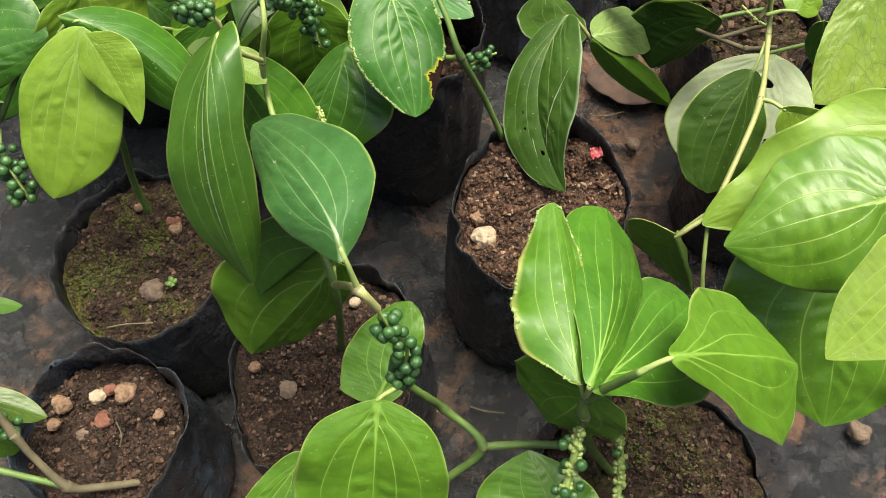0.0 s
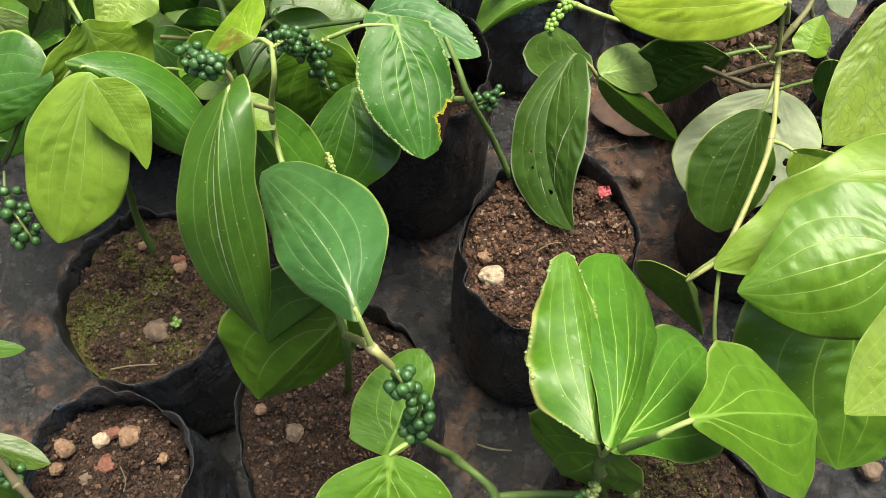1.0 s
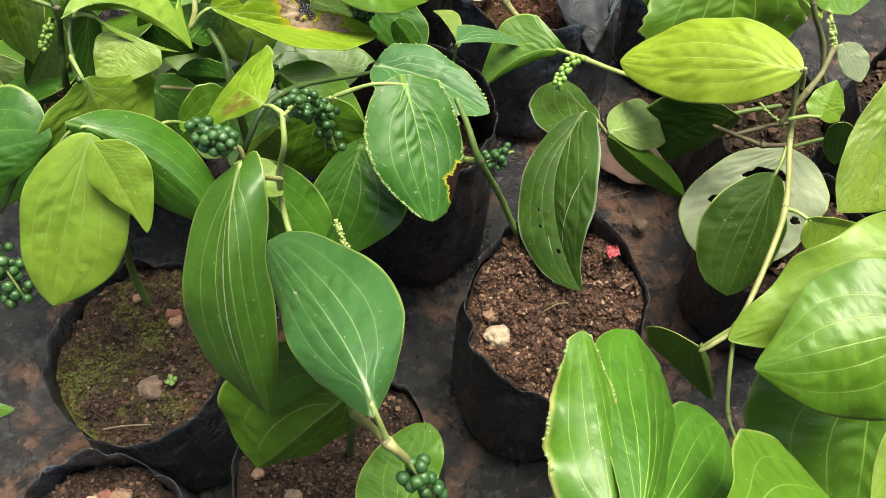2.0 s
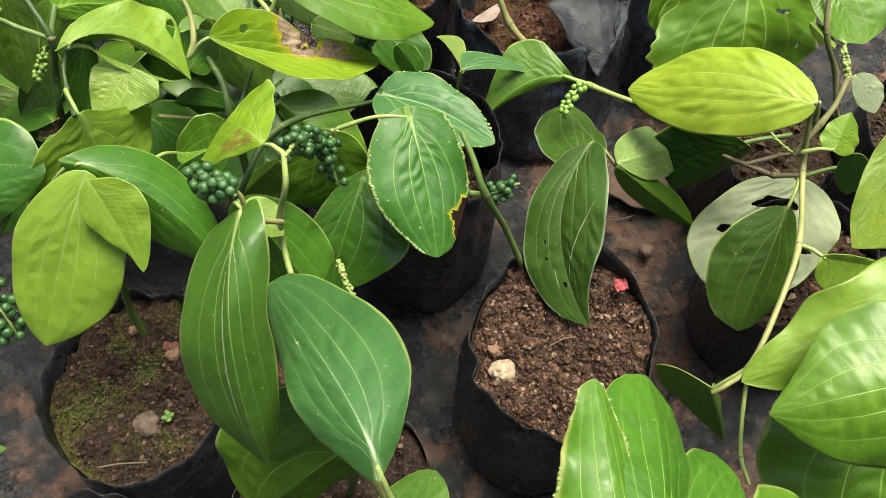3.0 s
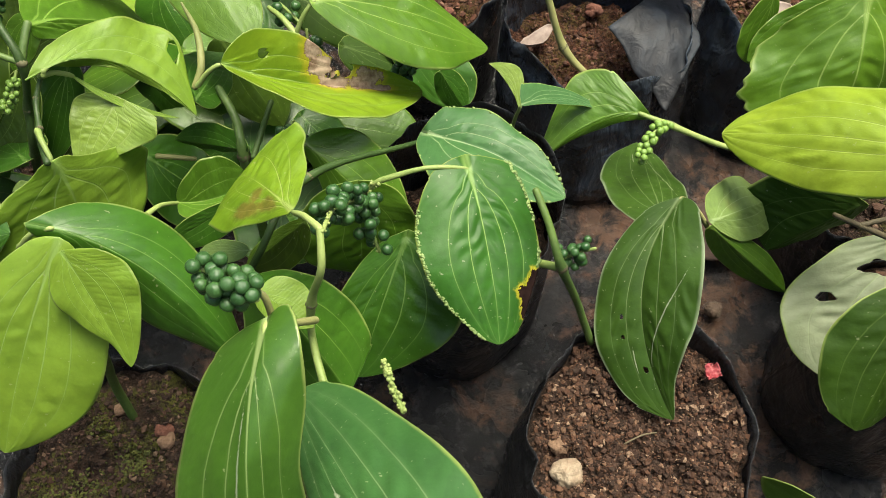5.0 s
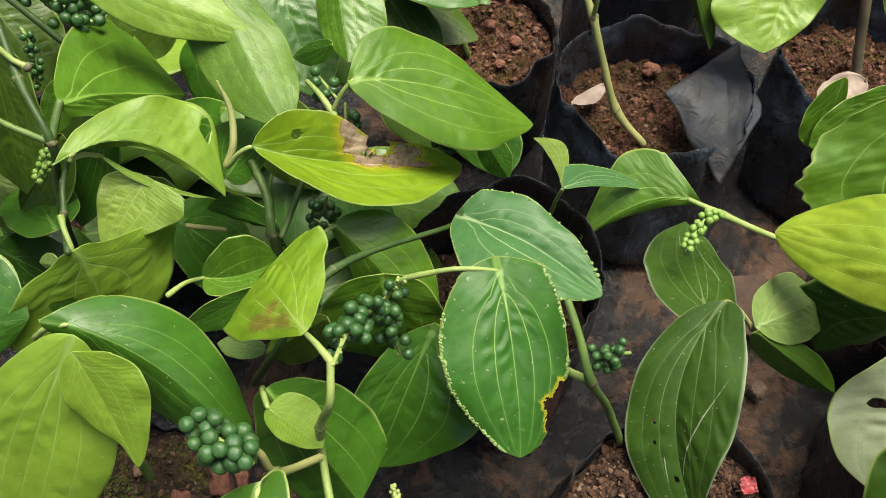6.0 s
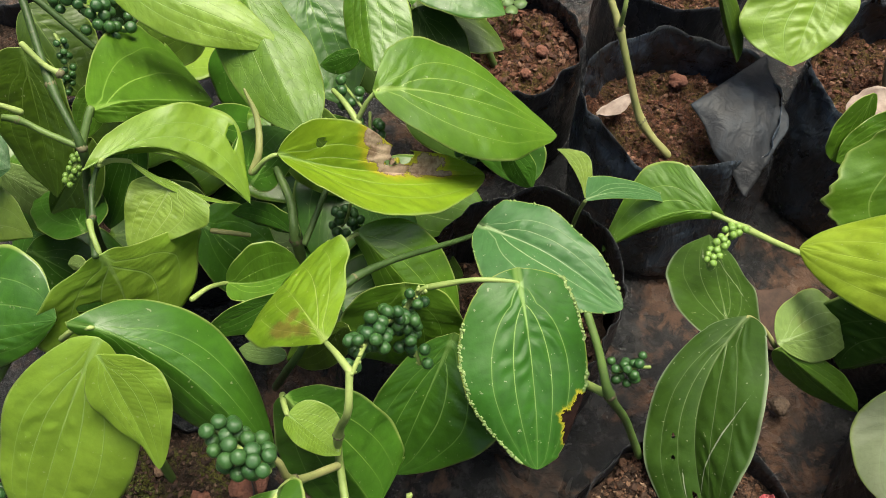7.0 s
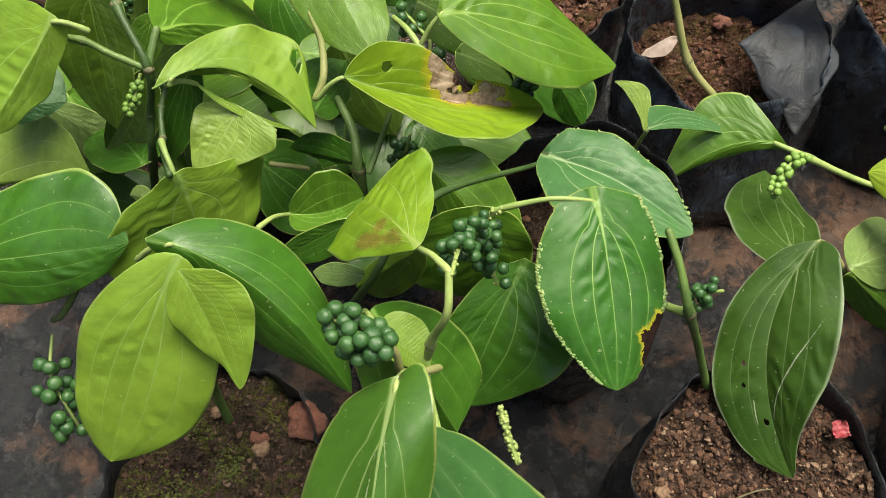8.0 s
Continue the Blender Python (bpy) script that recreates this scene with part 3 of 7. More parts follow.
def half_width(widths):
    """How wide one half of a blade is along its rib: a smooth curve through the widths at STATIONS."""
    xs, ys = np.array(STATIONS), np.array((0.0, *widths, 0.0))
    rise = np.diff(ys) / np.diff(xs)
    slope = np.zeros(len(xs))
    for i in range(1, len(xs) - 1):
        if rise[i - 1] * rise[i] > 0:
            slope[i] = 2 / (1 / rise[i - 1] + 1 / rise[i])

    def width(v):
        v = min(1.0, max(0.0, v))
        if v <= xs[1]:
            return ys[1] * (v / xs[1]) ** 0.5
        if v >= xs[-2]:
            return ys[-2] * ((1 - v) / (1 - xs[-2])) ** 0.75
        i = int(np.searchsorted(xs, v)) - 1
        h = xs[i + 1] - xs[i]
        t = (v - xs[i]) / h
        return float(ys[i] * (1 + 2 * t) * (1 - t) ** 2 + slope[i] * h * t * (1 - t) ** 2 + ys[i + 1] * t * t * (3 - 2 * t) + slope[i + 1] * h * t * t * (t - 1))

    table = [width(k / 120) for k in range(121)]
    table = [table[k] if k < 8 or k > 113 else sum(table[k + d] * w for d, w in ((-6, 0.12), (-3, 0.22), (0, 0.32), (3, 0.22), (6, 0.12))) for k in range(121)]

    def smooth(v):
        v = min(1.0, max(0.0, v)) * 120
        k = min(119, int(v))
        return table[k] + (table[k + 1] - table[k]) * (v - k) if 8 < v < 113 else width(v / 120)

    return smooth


def leaf(stem, kind, base, tip, left, right, mid=None, arch=0.0, curl=0.0, wave=0.0, droop=0.0, quilt=1.0, lobe=0.045, point=0.82,
         petiole=None, petiole_mat="light", holes=(), under="under", seed=0, warts=0, label="", thick=0.0005, rag=0.0, widest=0.0, blunt=0.38, rad=0.0012, fine=1, pl=None, pr=None):
    """A pepper leaf from its base, tip and the widest points of its two halves. mid: where the midrib runs halfway; arch: how far the
    midrib rises; curl: how far the rims bend down; wave: ripple of the rim; droop: hanging tip; pl, pr: widths of the halves at STATIONS."""
    rng = random.Random(seed)
    wide_steps, long_steps = int(ACROSS * fine), int(ALONG * fine)
    b, t = Vector(base), Vector(tip)
    axis = t - b
    size = axis.length
    m = Vector(mid) if mid else (b + t) / 2
    ctrl = 2 * m - (b + t) / 2

    def rib(v):
        return b * (1 - v) ** 2 + ctrl * 2 * v * (1 - v) + t * v * v

    halves = []
    for p in (Vector(left), Vector(right)):
        v = (p - b).dot(axis) / axis.dot(axis)
        v = min(0.75, max(0.2, v)) if pl else widest or min(0.50, max(0.34, v))
        halves.append((v, p - rib(v)))
    normal = axis.cross(halves[1][1] - halves[0][1])
    if normal.z < 0:
        normal = -normal
    normal.normalize()
    wide = 0.5 * (halves[0][1].length + halves[1][1].length)
    off = rng.uniform(0, 100)
    ph, fr = rng.uniform(0, 6.28), rng.uniform(2.2, 3.4)
    skew = rng.uniform(-0.16, 0.16)
    bow = 0.0 if pl else rng.uniform(-0.022, 0.022) * size
    given = (half_width(pl), half_width(pr)) if pl else None

    def outline(v, vm):
        if v < vm:
            return max(0.0, 1 - ((vm - v) / vm) ** 2.3) ** blunt
        x = (v - vm) / (1 - vm)
        return max(0.0, 1 - x ** 1.8) ** point * (1 - 0.18 * max(0.0, x - 0.7) / 0.3 * x)

    def far(u, v, hole):
        x, y = ((u + 1) / 2 - hole[0]) / hole[2], (v - hole[1]) / hole[3]
        angle = math.atan2(y, x)
        ripple = 1 + 0.45 * noise.noise((math.cos(angle) * 1.8 + off, math.sin(angle) * 1.8, hole[1] * 9))
        return x, y, math.hypot(x, y) / ripple

    def spread(u, v):
        """Pushes the blade's grid out to the rims of its holes."""
        for hole in holes:
            x, y, d = far(u, v, hole)
            if 0.5 < d < 1.0:
                k = 1 / d
                u, v = 2 * (hole[0] + x * k * hole[2]) - 1, hole[1] + y * k * hole[3]
        return max(-1.0, min(1.0, u)), max(0.0, min(1.0, v))

    top, flat, vein, scale = [], [], [], []
    for i in range(long_steps + 1):
        v = i / long_steps
        v0 = 0.5 * v + 0.5 * (0.5 - 0.5 * math.cos(math.pi * v))
        v = v0
        tangent = ((ctrl - b) * (1 - v) + (t - ctrl) * v).normalized()
        for j in range(wide_steps + 1):
            u, v = spread(-1 + 2 * j / wide_steps, v0)
            c = rib(v)
            a = abs(u)
            vm, side = halves[0] if u < 0 else halves[1]
            f = given[0 if u < 0 else 1](v) if given else outline(v, vm)
            ragged = 1 + rag * noise.noise((v * 14 + off, u * 2, 3.1)) * a ** 6
            f *= 1 + (0.012 if given else 0.055) * noise.noise((v * 3.2 + off, math.copysign(4, u), 8.8)) * min(1, 6 * v)
            p = c + side * (a * f * ragged) + side.normalized() * (math.copysign(bow, u) * math.sin(2 * math.pi * v) * (1 - v) * a) - tangent * (lobe * size * a ** 1.5 * (1 - v) ** 7)
            rise = arch * 4 * v * (1 - v) * (1 - 0.5 * a * a) - droop * max(0, v - 0.55) ** 2 * 4
            rise -= curl * a * a * f
            rise += (wave + 0.0016 * wide / 0.035) * a * a * a * f * math.sin(fr * 2 * math.pi * v + ph + (1.3 if u < 0 else 0))
            s = a * f
            inner = (0.40 + 0.4 * (skew if u < 0 else -skew)) * (max(v - 0.14, 0.0) / (v + 0.06)) ** 0.8 + 0.012
            outer = inner + (0.36 * max(v - 0.01, 0.0) / (v + 0.075)) + 0.012
            q = 0.43 * a / inner if a < inner else 0.43 + 0.43 * (a - inner) / (outer - inner)
            step = inner / 0.43 if a < inner else (outer - inner) / 0.43
            q = min(2.0, q)
            g = (q / 0.43) % 1.0
            puff = abs(math.sin(math.pi * g)) ** 0.8 * (1.0 if q < 0.86 else 0.7) if q < 1.29 else 0.3 * min(1, (q - 1.29) * 4)
            vein.append((q, s))
            scale.append((f * step, 0.0))
            rung = math.sin(2 * math.pi * (v * 8.5 - a * 2.2 + 0.7 * noise.noise((v * 5, u * 3, off)))) * (0.35 + noise.noise((v * 4, u * 2 + off, 5)))
            rise += quilt * wide * f * puff * (0.010 + 0.027 * rung)
            rise += 0.055 * wide * noise.noise((p.x * 28 + off, p.y * 28, p.z * 28)) + 0.012 * wide * noise.noise((p.x * 110 + off, p.y * 110, p.z * 110))
            top.append(p + normal * rise)
            flat.append(((u + 1) / 2, v))
    row = wide_steps + 1
    n_top = len(top)
    grid = np.array([tuple(p) for p in top]).reshape(long_steps + 1, row, 3)
    nv = np.cross(np.gradient(grid, axis=0), np.gradient(grid, axis=1)).reshape(-1, 3)
    ln = np.linalg.norm(nv, axis=1, keepdims=True)
    nv = np.where(ln > 1e-12, nv / np.maximum(ln, 1e-12), np.array(normal))
    nv *= -1 if (nv @ np.array(normal)).mean() < 0 else 1
    low = [p - Vector(q) * thick for p, q in zip(top, nv)]
    faces, slots = [], []
    k = row * (long_steps // 2) + wide_steps // 4
    flip = (top[k + row] - top[k]).cross(top[k + 1] - top[k]).dot(normal) < 0

    def cut(i, j):
        pts = [flat[x * row + y] for x, y in ((i, j), (i, j + 1), (i + 1, j + 1), (i + 1, j))]
        return any(all(far(2 * u - 1, v, hole)[2] < 1.001 for u, v in pts) for hole in holes)

    kept = {(i, j) for i in range(long_steps) for j in range(wide_steps) if not cut(i, j)}
    for i, j in sorted(kept):
        q = [i * row + j, i * row + j + 1, (i + 1) * row + j + 1, (i + 1) * row + j]
        faces.append(tuple(q if flip else q[::-1]))
        slots.append(0)
        faces.append(tuple(n_top + k for k in (q[::-1] if flip else q)))
        slots.append(1)
        for di, dj, e in ((-1, 0, (0, 1)), (1, 0, (2, 3)), (0, -1, (3, 0)), (0, 1, (1, 2))):
            if (i + di, j + dj) not in kept:
                x, y = q[e[0]], q[e[1]]
                f = (y, x, n_top + x, n_top + y)
                faces.append(f if flip else f[::-1])
                slots.append(0)
    ob = link_mesh("leaf", top + low, faces, [LEAF[kind], LEAF[under]], stem, stem.location, label, True, slots)
    uv = ob.data.uv_layers.new(name="blade")
    both = np.array(flat + flat, dtype=np.float32)
    loops = np.zeros(len(ob.data.loops), dtype=np.int32)
    ob.data.loops.foreach_get("vertex_index", loops)
    uv.data.foreach_set("uv", both[loops].ravel())
    uv = ob.data.uv_layers.new(name="vein")
    uv.data.foreach_set("uv", np.array(vein + vein, dtype=np.float32)[loops].ravel())
    uv = ob.data.uv_layers.new(name="step")
    uv.data.foreach_set("uv", np.array(scale + scale, dtype=np.float32)[loops].ravel())
    if petiole:
        e = Vector(petiole)
        h = (b + e) / 2 + Vector((0, 0, 0.12 * (b - e).length))
        inward = rib(0.03)
        tube("petiole", [(*e, rad * 1.25), (*h, rad), (*b.lerp(e, 0.04), rad * 0.9), (*(inward - normal * 0.0012), rad * 0.45)], STEM[petiole_mat], ob, stem.location, steps=4, sides=8)
    if warts:
        bv, bf = [], []
        for k in range(warts):
            v = 0.03 + 0.95 * ((k // 2) + rng.uniform(-0.4, 0.4)) / (warts / 2)
            if noise.noise((v * 7 + off, k % 2 * 9.0, 1.5)) < -0.22 or (kind == "warty" and k % 2 == 0 and 0.60 < v < 0.94):
                continue
            i = min(long_steps - 1, int(v * long_steps))
            w = v * long_steps - i
            j = 0 if k % 2 else wide_steps
            p = top[i * row + j].lerp(top[(i + 1) * row + j], w)
            c = top[i * row + wide_steps // 2]
            add_blob(bv, bf, p.lerp(c, rng.uniform(0.008, 0.055)) + normal * 0.0001, 0.00075 * rng.uniform(0.4, 1.6), rng, 0.5, 1, (1, 1, 0.6))
        link_mesh("gall_rim", bv, bf, [WART], ob, stem.location, "bumpy yellow-green rim of galls")["kind"] = "stuff"
    return ob


_ball = {}


def ball(level):
    """Vertices and faces of a unit icosphere."""
    if level not in _ball:
        bm = bmesh.new()
        bmesh.ops.create_icosphere(bm, subdivisions=level, radius=1.0)
        bm.verts.ensure_lookup_table()
        _ball[level] = ([v.co.copy() for v in bm.verts], [tuple(v.index for v in f.verts) for f in bm.faces])
        bm.free()
    return _ball[level]


def add_blob(verts, faces, place, r, rng, rough=0.25, level=1, squash=(1, 1, 1)):
    """Adds an uneven lump to lists of vertices and faces."""
    vs, fs = ball(level)
    turn = Euler((rng.uniform(0, 6.3), rng.uniform(0, 6.3), rng.uniform(0, 6.3))).to_matrix()
    n0, off = len(verts), rng.uniform(0, 99)
    for v in vs:
        k = 1 + rough * (1.5 * noise.noise(v * 1.1 + Vector((off, 0, 0))) + 0.9 * noise.noise(v * 2.9 + Vector((0, off, 0))))
        w = turn @ (v * (r * k))
        verts.append(Vector((w.x * squash[0], w.y * squash[1], w.z * squash[2])) + Vector(place))
    faces.extend(tuple(n0 + i for i in f) for f in fs)


def berry_mesh(kind):
    """A pepper berry: a slightly flattened ball with a small scar."""
    bm = bmesh.new()
    bmesh.ops.create_uvsphere(bm, u_segments=14, v_segments=10, radius=1.0)
    for v in bm.verts:
        if v.co.z > 0.93:
            v.co.z -= 0.10
        v.co.z *= 0.96
    me = bpy.data.meshes.new("berry")
    bm.to_mesh(me)
    bm.free()
    me.materials.append(BERRY[kind])
    me.shade_smooth()
    return me


BERRY_MESH = {k: berry_mesh(k) for k in BERRY}


def spike(stem, points, count, size, kind="dark", spread=0.0045, stalk="light", seed=0, label="", bare=0, bud="bud", thin=0.0009, start=0.2):
    """A hanging fruit spike along points: the axis with its berries."""
    rng = random.Random(seed)
    axis = tube("berry_spike", [(*p, thin) for p in points], STEM[stalk], stem, stem.location, steps=5, sides=7, label=label)
    line = spline([(*p, 0) for p in points], 10)
    made = []
    tries = 0
    while len(made) < count and tries < count * 60:
        tries += 1
        s = start + (1 - start) * rng.random()
        k = min(len(line) - 2, int(s * (len(line) - 1)))
        c = Vector(line[k][:3])
        way = (Vector(line[k + 1][:3]) - c).normalized()
        side = Vector((rng.gauss(0, 1), rng.gauss(0, 1), rng.gauss(0, 1)))
        side = (side - way * side.dot(way)).normalized()
        r = size * rng.uniform(0.86, 1.08)
        p = c + side * (r + spread * rng.uniform(0.0, 1.0))
        if any((p - q).length < 0.82 * (r + w) for q, w in made):
            continue
        made.append((p, r))
        ob = new("berry", BERRY_MESH[kind])
        ob.parent = axis
        ob.location = p - stem.location
        ob.rotation_euler = side.to_track_quat("Z", "Y").to_euler()
        ob.scale = (r, r, r)
    if bare:
        bv, bf = [], []
        for k in range(bare):
            s = rng.uniform(start * 0.4, 1.0)
            c = Vector(line[int(s * (len(line) - 1))][:3])
            d = Vector((rng.gauss(0, 1), rng.gauss(0, 1), rng.gauss(0, 1))).normalized()
            add_blob(bv, bf, c + d * thin * 1.3, thin * rng.uniform(0.6, 1.1), rng, 0.2, 1)
        link_mesh("bud_head", bv, bf, [BERRY[bud]], axis, stem.location, "tiny yellow-green flower buds")
    return axis


def ring_bag(name, centre, rx, ry, turn, soil_z, rim_z, soil, film, label, seed=0, slope=(0.0, 0.0), lean=(0.0, 0.0), flare=0.0,
             fold=None, crumbs=500, grain=None, square=0.0, crumb=0.0016, dip=0.006, moss=()):
    """A grow bag of black film that stands on the ground, with its soil. soil_z and rim_z: heights at the middle; slope: rise of the soil
    per metre in x and y; lean: shift of the foot; fold: (angle, width, height) where the rim stands up or flops over."""
    rng = random.Random(seed)
    cx, cy = centre
    bag = new(name, None)
    bag.empty_display_size = 0.02
    bag.location = (cx, cy, 0)
    tagged(bag, label, "grow bag", "grow bags")
    sides, rings = 96, 26
    off = rng.uniform(0, 50)

    def radius(a, h):
        c, s = abs(math.cos(a)), abs(math.sin(a))
        k = 1 + square * (1 / max(c, s) - 1)
        k *= 1 + 0.035 * noise.noise((math.cos(a) * 1.6 + off, math.sin(a) * 1.6, h * 0.8)) * 2
        k *= 1 + 0.045 * noise.noise((math.cos(a) * 4 + off, math.sin(a) * 4, h * 1.6)) * (0.6 + h)
        k *= 1 - 0.035 * max(0.0, 1 - 5 * abs(noise.noise((math.cos(a) * 2.6 + off, math.sin(a) * 2.6, h * 2.2 + 9)))) * (0.4 + h)
        return k * (0.97 + 0.05 * math.sin(math.pi * min(1, h * 1.1)))

    def soil_height(x, y):
        return soil_z + slope[0] * (x - cx) + slope[1] * (y - cy)

    def soil_top(x, y, out):
        z = soil_height(x, y) + dip * (out ** 4 - 0.4) * -0.6
        z += 0.009 * noise.noise((x * 45 + off, y * 45, 1)) + 0.0066 * noise.noise((x * 130 + off, y * 130, 2))
        return z + 0.0030 * noise.noise((x * 420, y * 420, off))

    def spot(a, h, top):
        k = radius(a, h)
        x, y = rx * k * math.cos(a), ry * k * math.sin(a)
        co, si = math.cos(turn), math.sin(turn)
        shift = 1 - h
        return Vector((cx + x * co - y * si + lean[0] * shift, cy + x * si + y * co + lean[1] * shift, top * h))

    outer, inner = [], []
    for i in range(rings + 1):
        h = i / rings
        for j in range(sides):
            a = 2 * math.pi * j / sides
            base = spot(a, 1.0, 1.0)
            top = max(soil_height(base.x, base.y) + 0.006, rim_z + slope[0] * (base.x - cx) + slope[1] * (base.y - cy))
            top += 0.007 * noise.noise((math.cos(a) * 2.4 + off, math.sin(a) * 2.4, 7.7)) * 2
            push = 0.0
            for fa, fw, fh, fo in fold or ():
                d = (a - fa + math.pi) % (2 * math.pi) - math.pi
                g = math.exp(-(d / fw) ** 2)
                top += fh * g
                push += fo * g
            p = spot(a, h, top)
            if h > 0.75:
                k = ((h - 0.75) / 0.25) ** 2
                d = Vector((p.x - cx, p.y - cy, 0)).normalized()
                p += d * (push + flare) * k
            if h < 0.06:
                p.x, p.y = cx + (p.x - cx) * 0.97, cy + (p.y - cy) * 0.97
            outer.append(p)
            d = Vector((p.x - cx - lean[0] * (1 - h), p.y - cy - lean[1] * (1 - h), 0)).normalized()
            inner.append(p - d * 0.0003)
    verts = outer + inner
    n0 = len(outer)
    faces = []
    for i in range(rings):
        for j in range(sides):
            k = (j + 1) % sides
            q = (i * sides + j, i * sides + k, (i + 1) * sides + k, (i + 1) * sides + j)
            faces.append(q)
            faces.append(tuple(n0 + x for x in q[::-1]))
    for j in range(sides):
        k = (j + 1) % sides
        t = rings * sides
        faces.append((t + j, t + k, n0 + t + k, n0 + t + j))
    link_mesh("film_wall", verts, faces, [FILM[film]], bag, bag.location)
    verts, faces = [], []
    steps = 34
    for i in range(steps + 1):
        for j in range(sides):
            a = 2 * math.pi * j / sides
            e = spot(a, 0.93, 1.0)
            c = Vector((cx, cy, 0))
            p = c.lerp(Vector((e.x, e.y, 0)), (i / steps) * 0.985)
            z = soil_top(p.x, p.y, i / steps)
            verts.append((p.x, p.y, z))
    for i in range(steps):
        for j in range(sides):
            k = (j + 1) % sides
            faces.append((i * sides + j, (i + 1) * sides + j, (i + 1) * sides + k, i * sides + k))
    link_mesh("soil", verts, faces, [SOIL[soil]], bag, bag.location)
    bv, bf = [], []
    for k in range(crumbs):
        a, r = rng.uniform(0, 6.283), math.sqrt(rng.random()) * 0.95
        e = spot(a, 0.93, 1.0)
        p = Vector((cx, cy, 0)).lerp(Vector((e.x, e.y, 0)), r)
        s = crumb * rng.choice((0.35, 0.4, 0.5, 0.5, 0.6, 0.7, 0.8, 0.9, 1.0, 1.1, 1.3, 1.8, 2.6))
        add_blob(bv, bf, (p.x, p.y, soil_top(p.x, p.y, r / 0.985) + 0.1 * s), s, rng, 0.75, 1, (1, 1, 0.75))
    mv, mf = [], []
    for mx, my, reach, count in moss:
        for k in range(count):
            x, y = rng.gauss(mx, reach), rng.gauss(my, reach)
            add_blob(mv, mf, (x, y, soil_top(x, y, 0.5) + 0.0008), rng.uniform(0.0004, 0.0010), rng, 0.8, 1, (1, 1, 0.9))
    if mv:
        link_mesh("moss", mv, mf, [MOSS], bag, bag.location, "yellow-green cushion moss", smooth=False)["kind"] = "stuff"
    ob = link_mesh("grit", bv, bf, [grain or GRAIN], bag, bag.location, smooth=False)
    ob["kind"] = "stuff"
    return bag


def film_flap(bag, corners, film, bulge=0.006, seed=0):
    """A corner of the bag's film that is folded out over the rim: a creased sheet between four points."""
    a, b, c, d = (Vector(p) for p in corners)
    up = (b - a).cross(d - a).normalized()
    up = up if up.z > 0 else -up
    n = 26
    top = []
    for i in range(n + 1):
        for j in range(n + 1):
            u, v = i / n, j / n
            p = (a * (1 - u) + b * u) * (1 - v) + (d * (1 - u) + c * u) * v
            rise = bulge * math.sin(math.pi * u) * math.sin(math.pi * v) + 0.004 * abs(noise.noise((u * 2.2 + seed, v * 1.6, 1))) + 0.0016 * noise.noise((u * 6 + seed, v * 5, 2))
            edge = 0.006 * noise.noise((u * 3, v * 3, seed + 4))
            top.append(p + up * rise + (b - a).normalized() * edge)
    low = [p - up * 0.0006 for p in top]
    k, row = len(top), n + 1
    faces = []
    for i in range(n):
        for j in range(n):
            q = (i * row + j, (i + 1) * row + j, (i + 1) * row + j + 1, i * row + j + 1)
            faces += [q, tuple(k + x for x in q[::-1])]
    rim = list(range(row)) + [i * row + n for i in range(1, row)] + [n * row + j for j in range(n - 1, -1, -1)] + [i * row for i in range(n - 1, 0, -1)]
    faces += [(x, y, k + y, k + x) for x, y in zip(rim, rim[1:] + rim[:1])]
    link_mesh("film_flap", top + low, faces, [FILM[film]], bag, bag.location, "dusty folded-over corner of the film")


def stone(name, place, size, mat, label, category="stone", seed=0, rough=0.20, squash=(1, 1, 0.7)):
    rng = random.Random(seed)
    v, f = [], []
    add_blob(v, f, place, size, rng, rough, 4, squash)
    return tagged(link_mesh(name, v, f, [mat], None, place), label, category)


def twig(points, label):
    """A thin dry stalk lying about."""
    ob = tube("twig", points, STEM["brown"], None, points[0][:3], steps=4, sides=6)
    ob.location = points[0][:3]
    return tagged(ob, label, "twig")


# ---- the ground ----
def ground():
    rng = random.Random(3)
    n = 190
    s = [math.copysign(0.012 * (math.sinh(abs(k) / 95 * 11.2)) / 0.55, k) * 0.55 + 0.0042 * k for k in range(-n // 2, n // 2 + 1)]
    verts = []
    for y in s:
        for x in s:
            near = math.exp(-(x * x + y * y) / 1.2)
            z = near * (0.006 * noise.noise((x * 9, y * 9, 0)) + 0.003 * noise.noise((x * 31, y * 31, 4)))
            verts.append((x, y + 0.3, z - 0.003))
    m = len(s)
    faces = [(i * m + j, i * m + j + 1, (i + 1) * m + j + 1, (i + 1) * m + j) for i in range(m - 1) for j in range(m - 1)]
    return tagged(link_mesh("ground", verts, faces, [GROUND]), "wet black plastic sheet smeared with reddish mud", "ground", kind="structure")


ground()
# added screens, never in view: they hold back and tint the side light
SCREEN = plain_material("unseen_screen_green", (0.060, 0.095, 0.055), (0.040, 0.070, 0.040), 0.9, 30)


def unseen_screen(name, a, b, height=1.5, thick=0.04):
    """A plain screen between two points of the ground, added out of view."""
    a, b = Vector((*a, -0.05)), Vector((*b, -0.05))
    side = (b - a).cross(Vector((0, 0, 1))).normalized() * thick / 2
    up = Vector((0, 0, height))
    v = [a - side, b - side, b + side, a + side]
    v += [p + up for p in v]
    f = [(0, 1, 2, 3), (7, 6, 5, 4), (0, 4, 5, 1), (1, 5, 6, 2), (2, 6, 7, 3), (3, 7, 4, 0)]
    tagged(link_mesh(name, v, f, [SCREEN], smooth=False), "unseen dark green screen added round the scene", "wall", kind="structure")


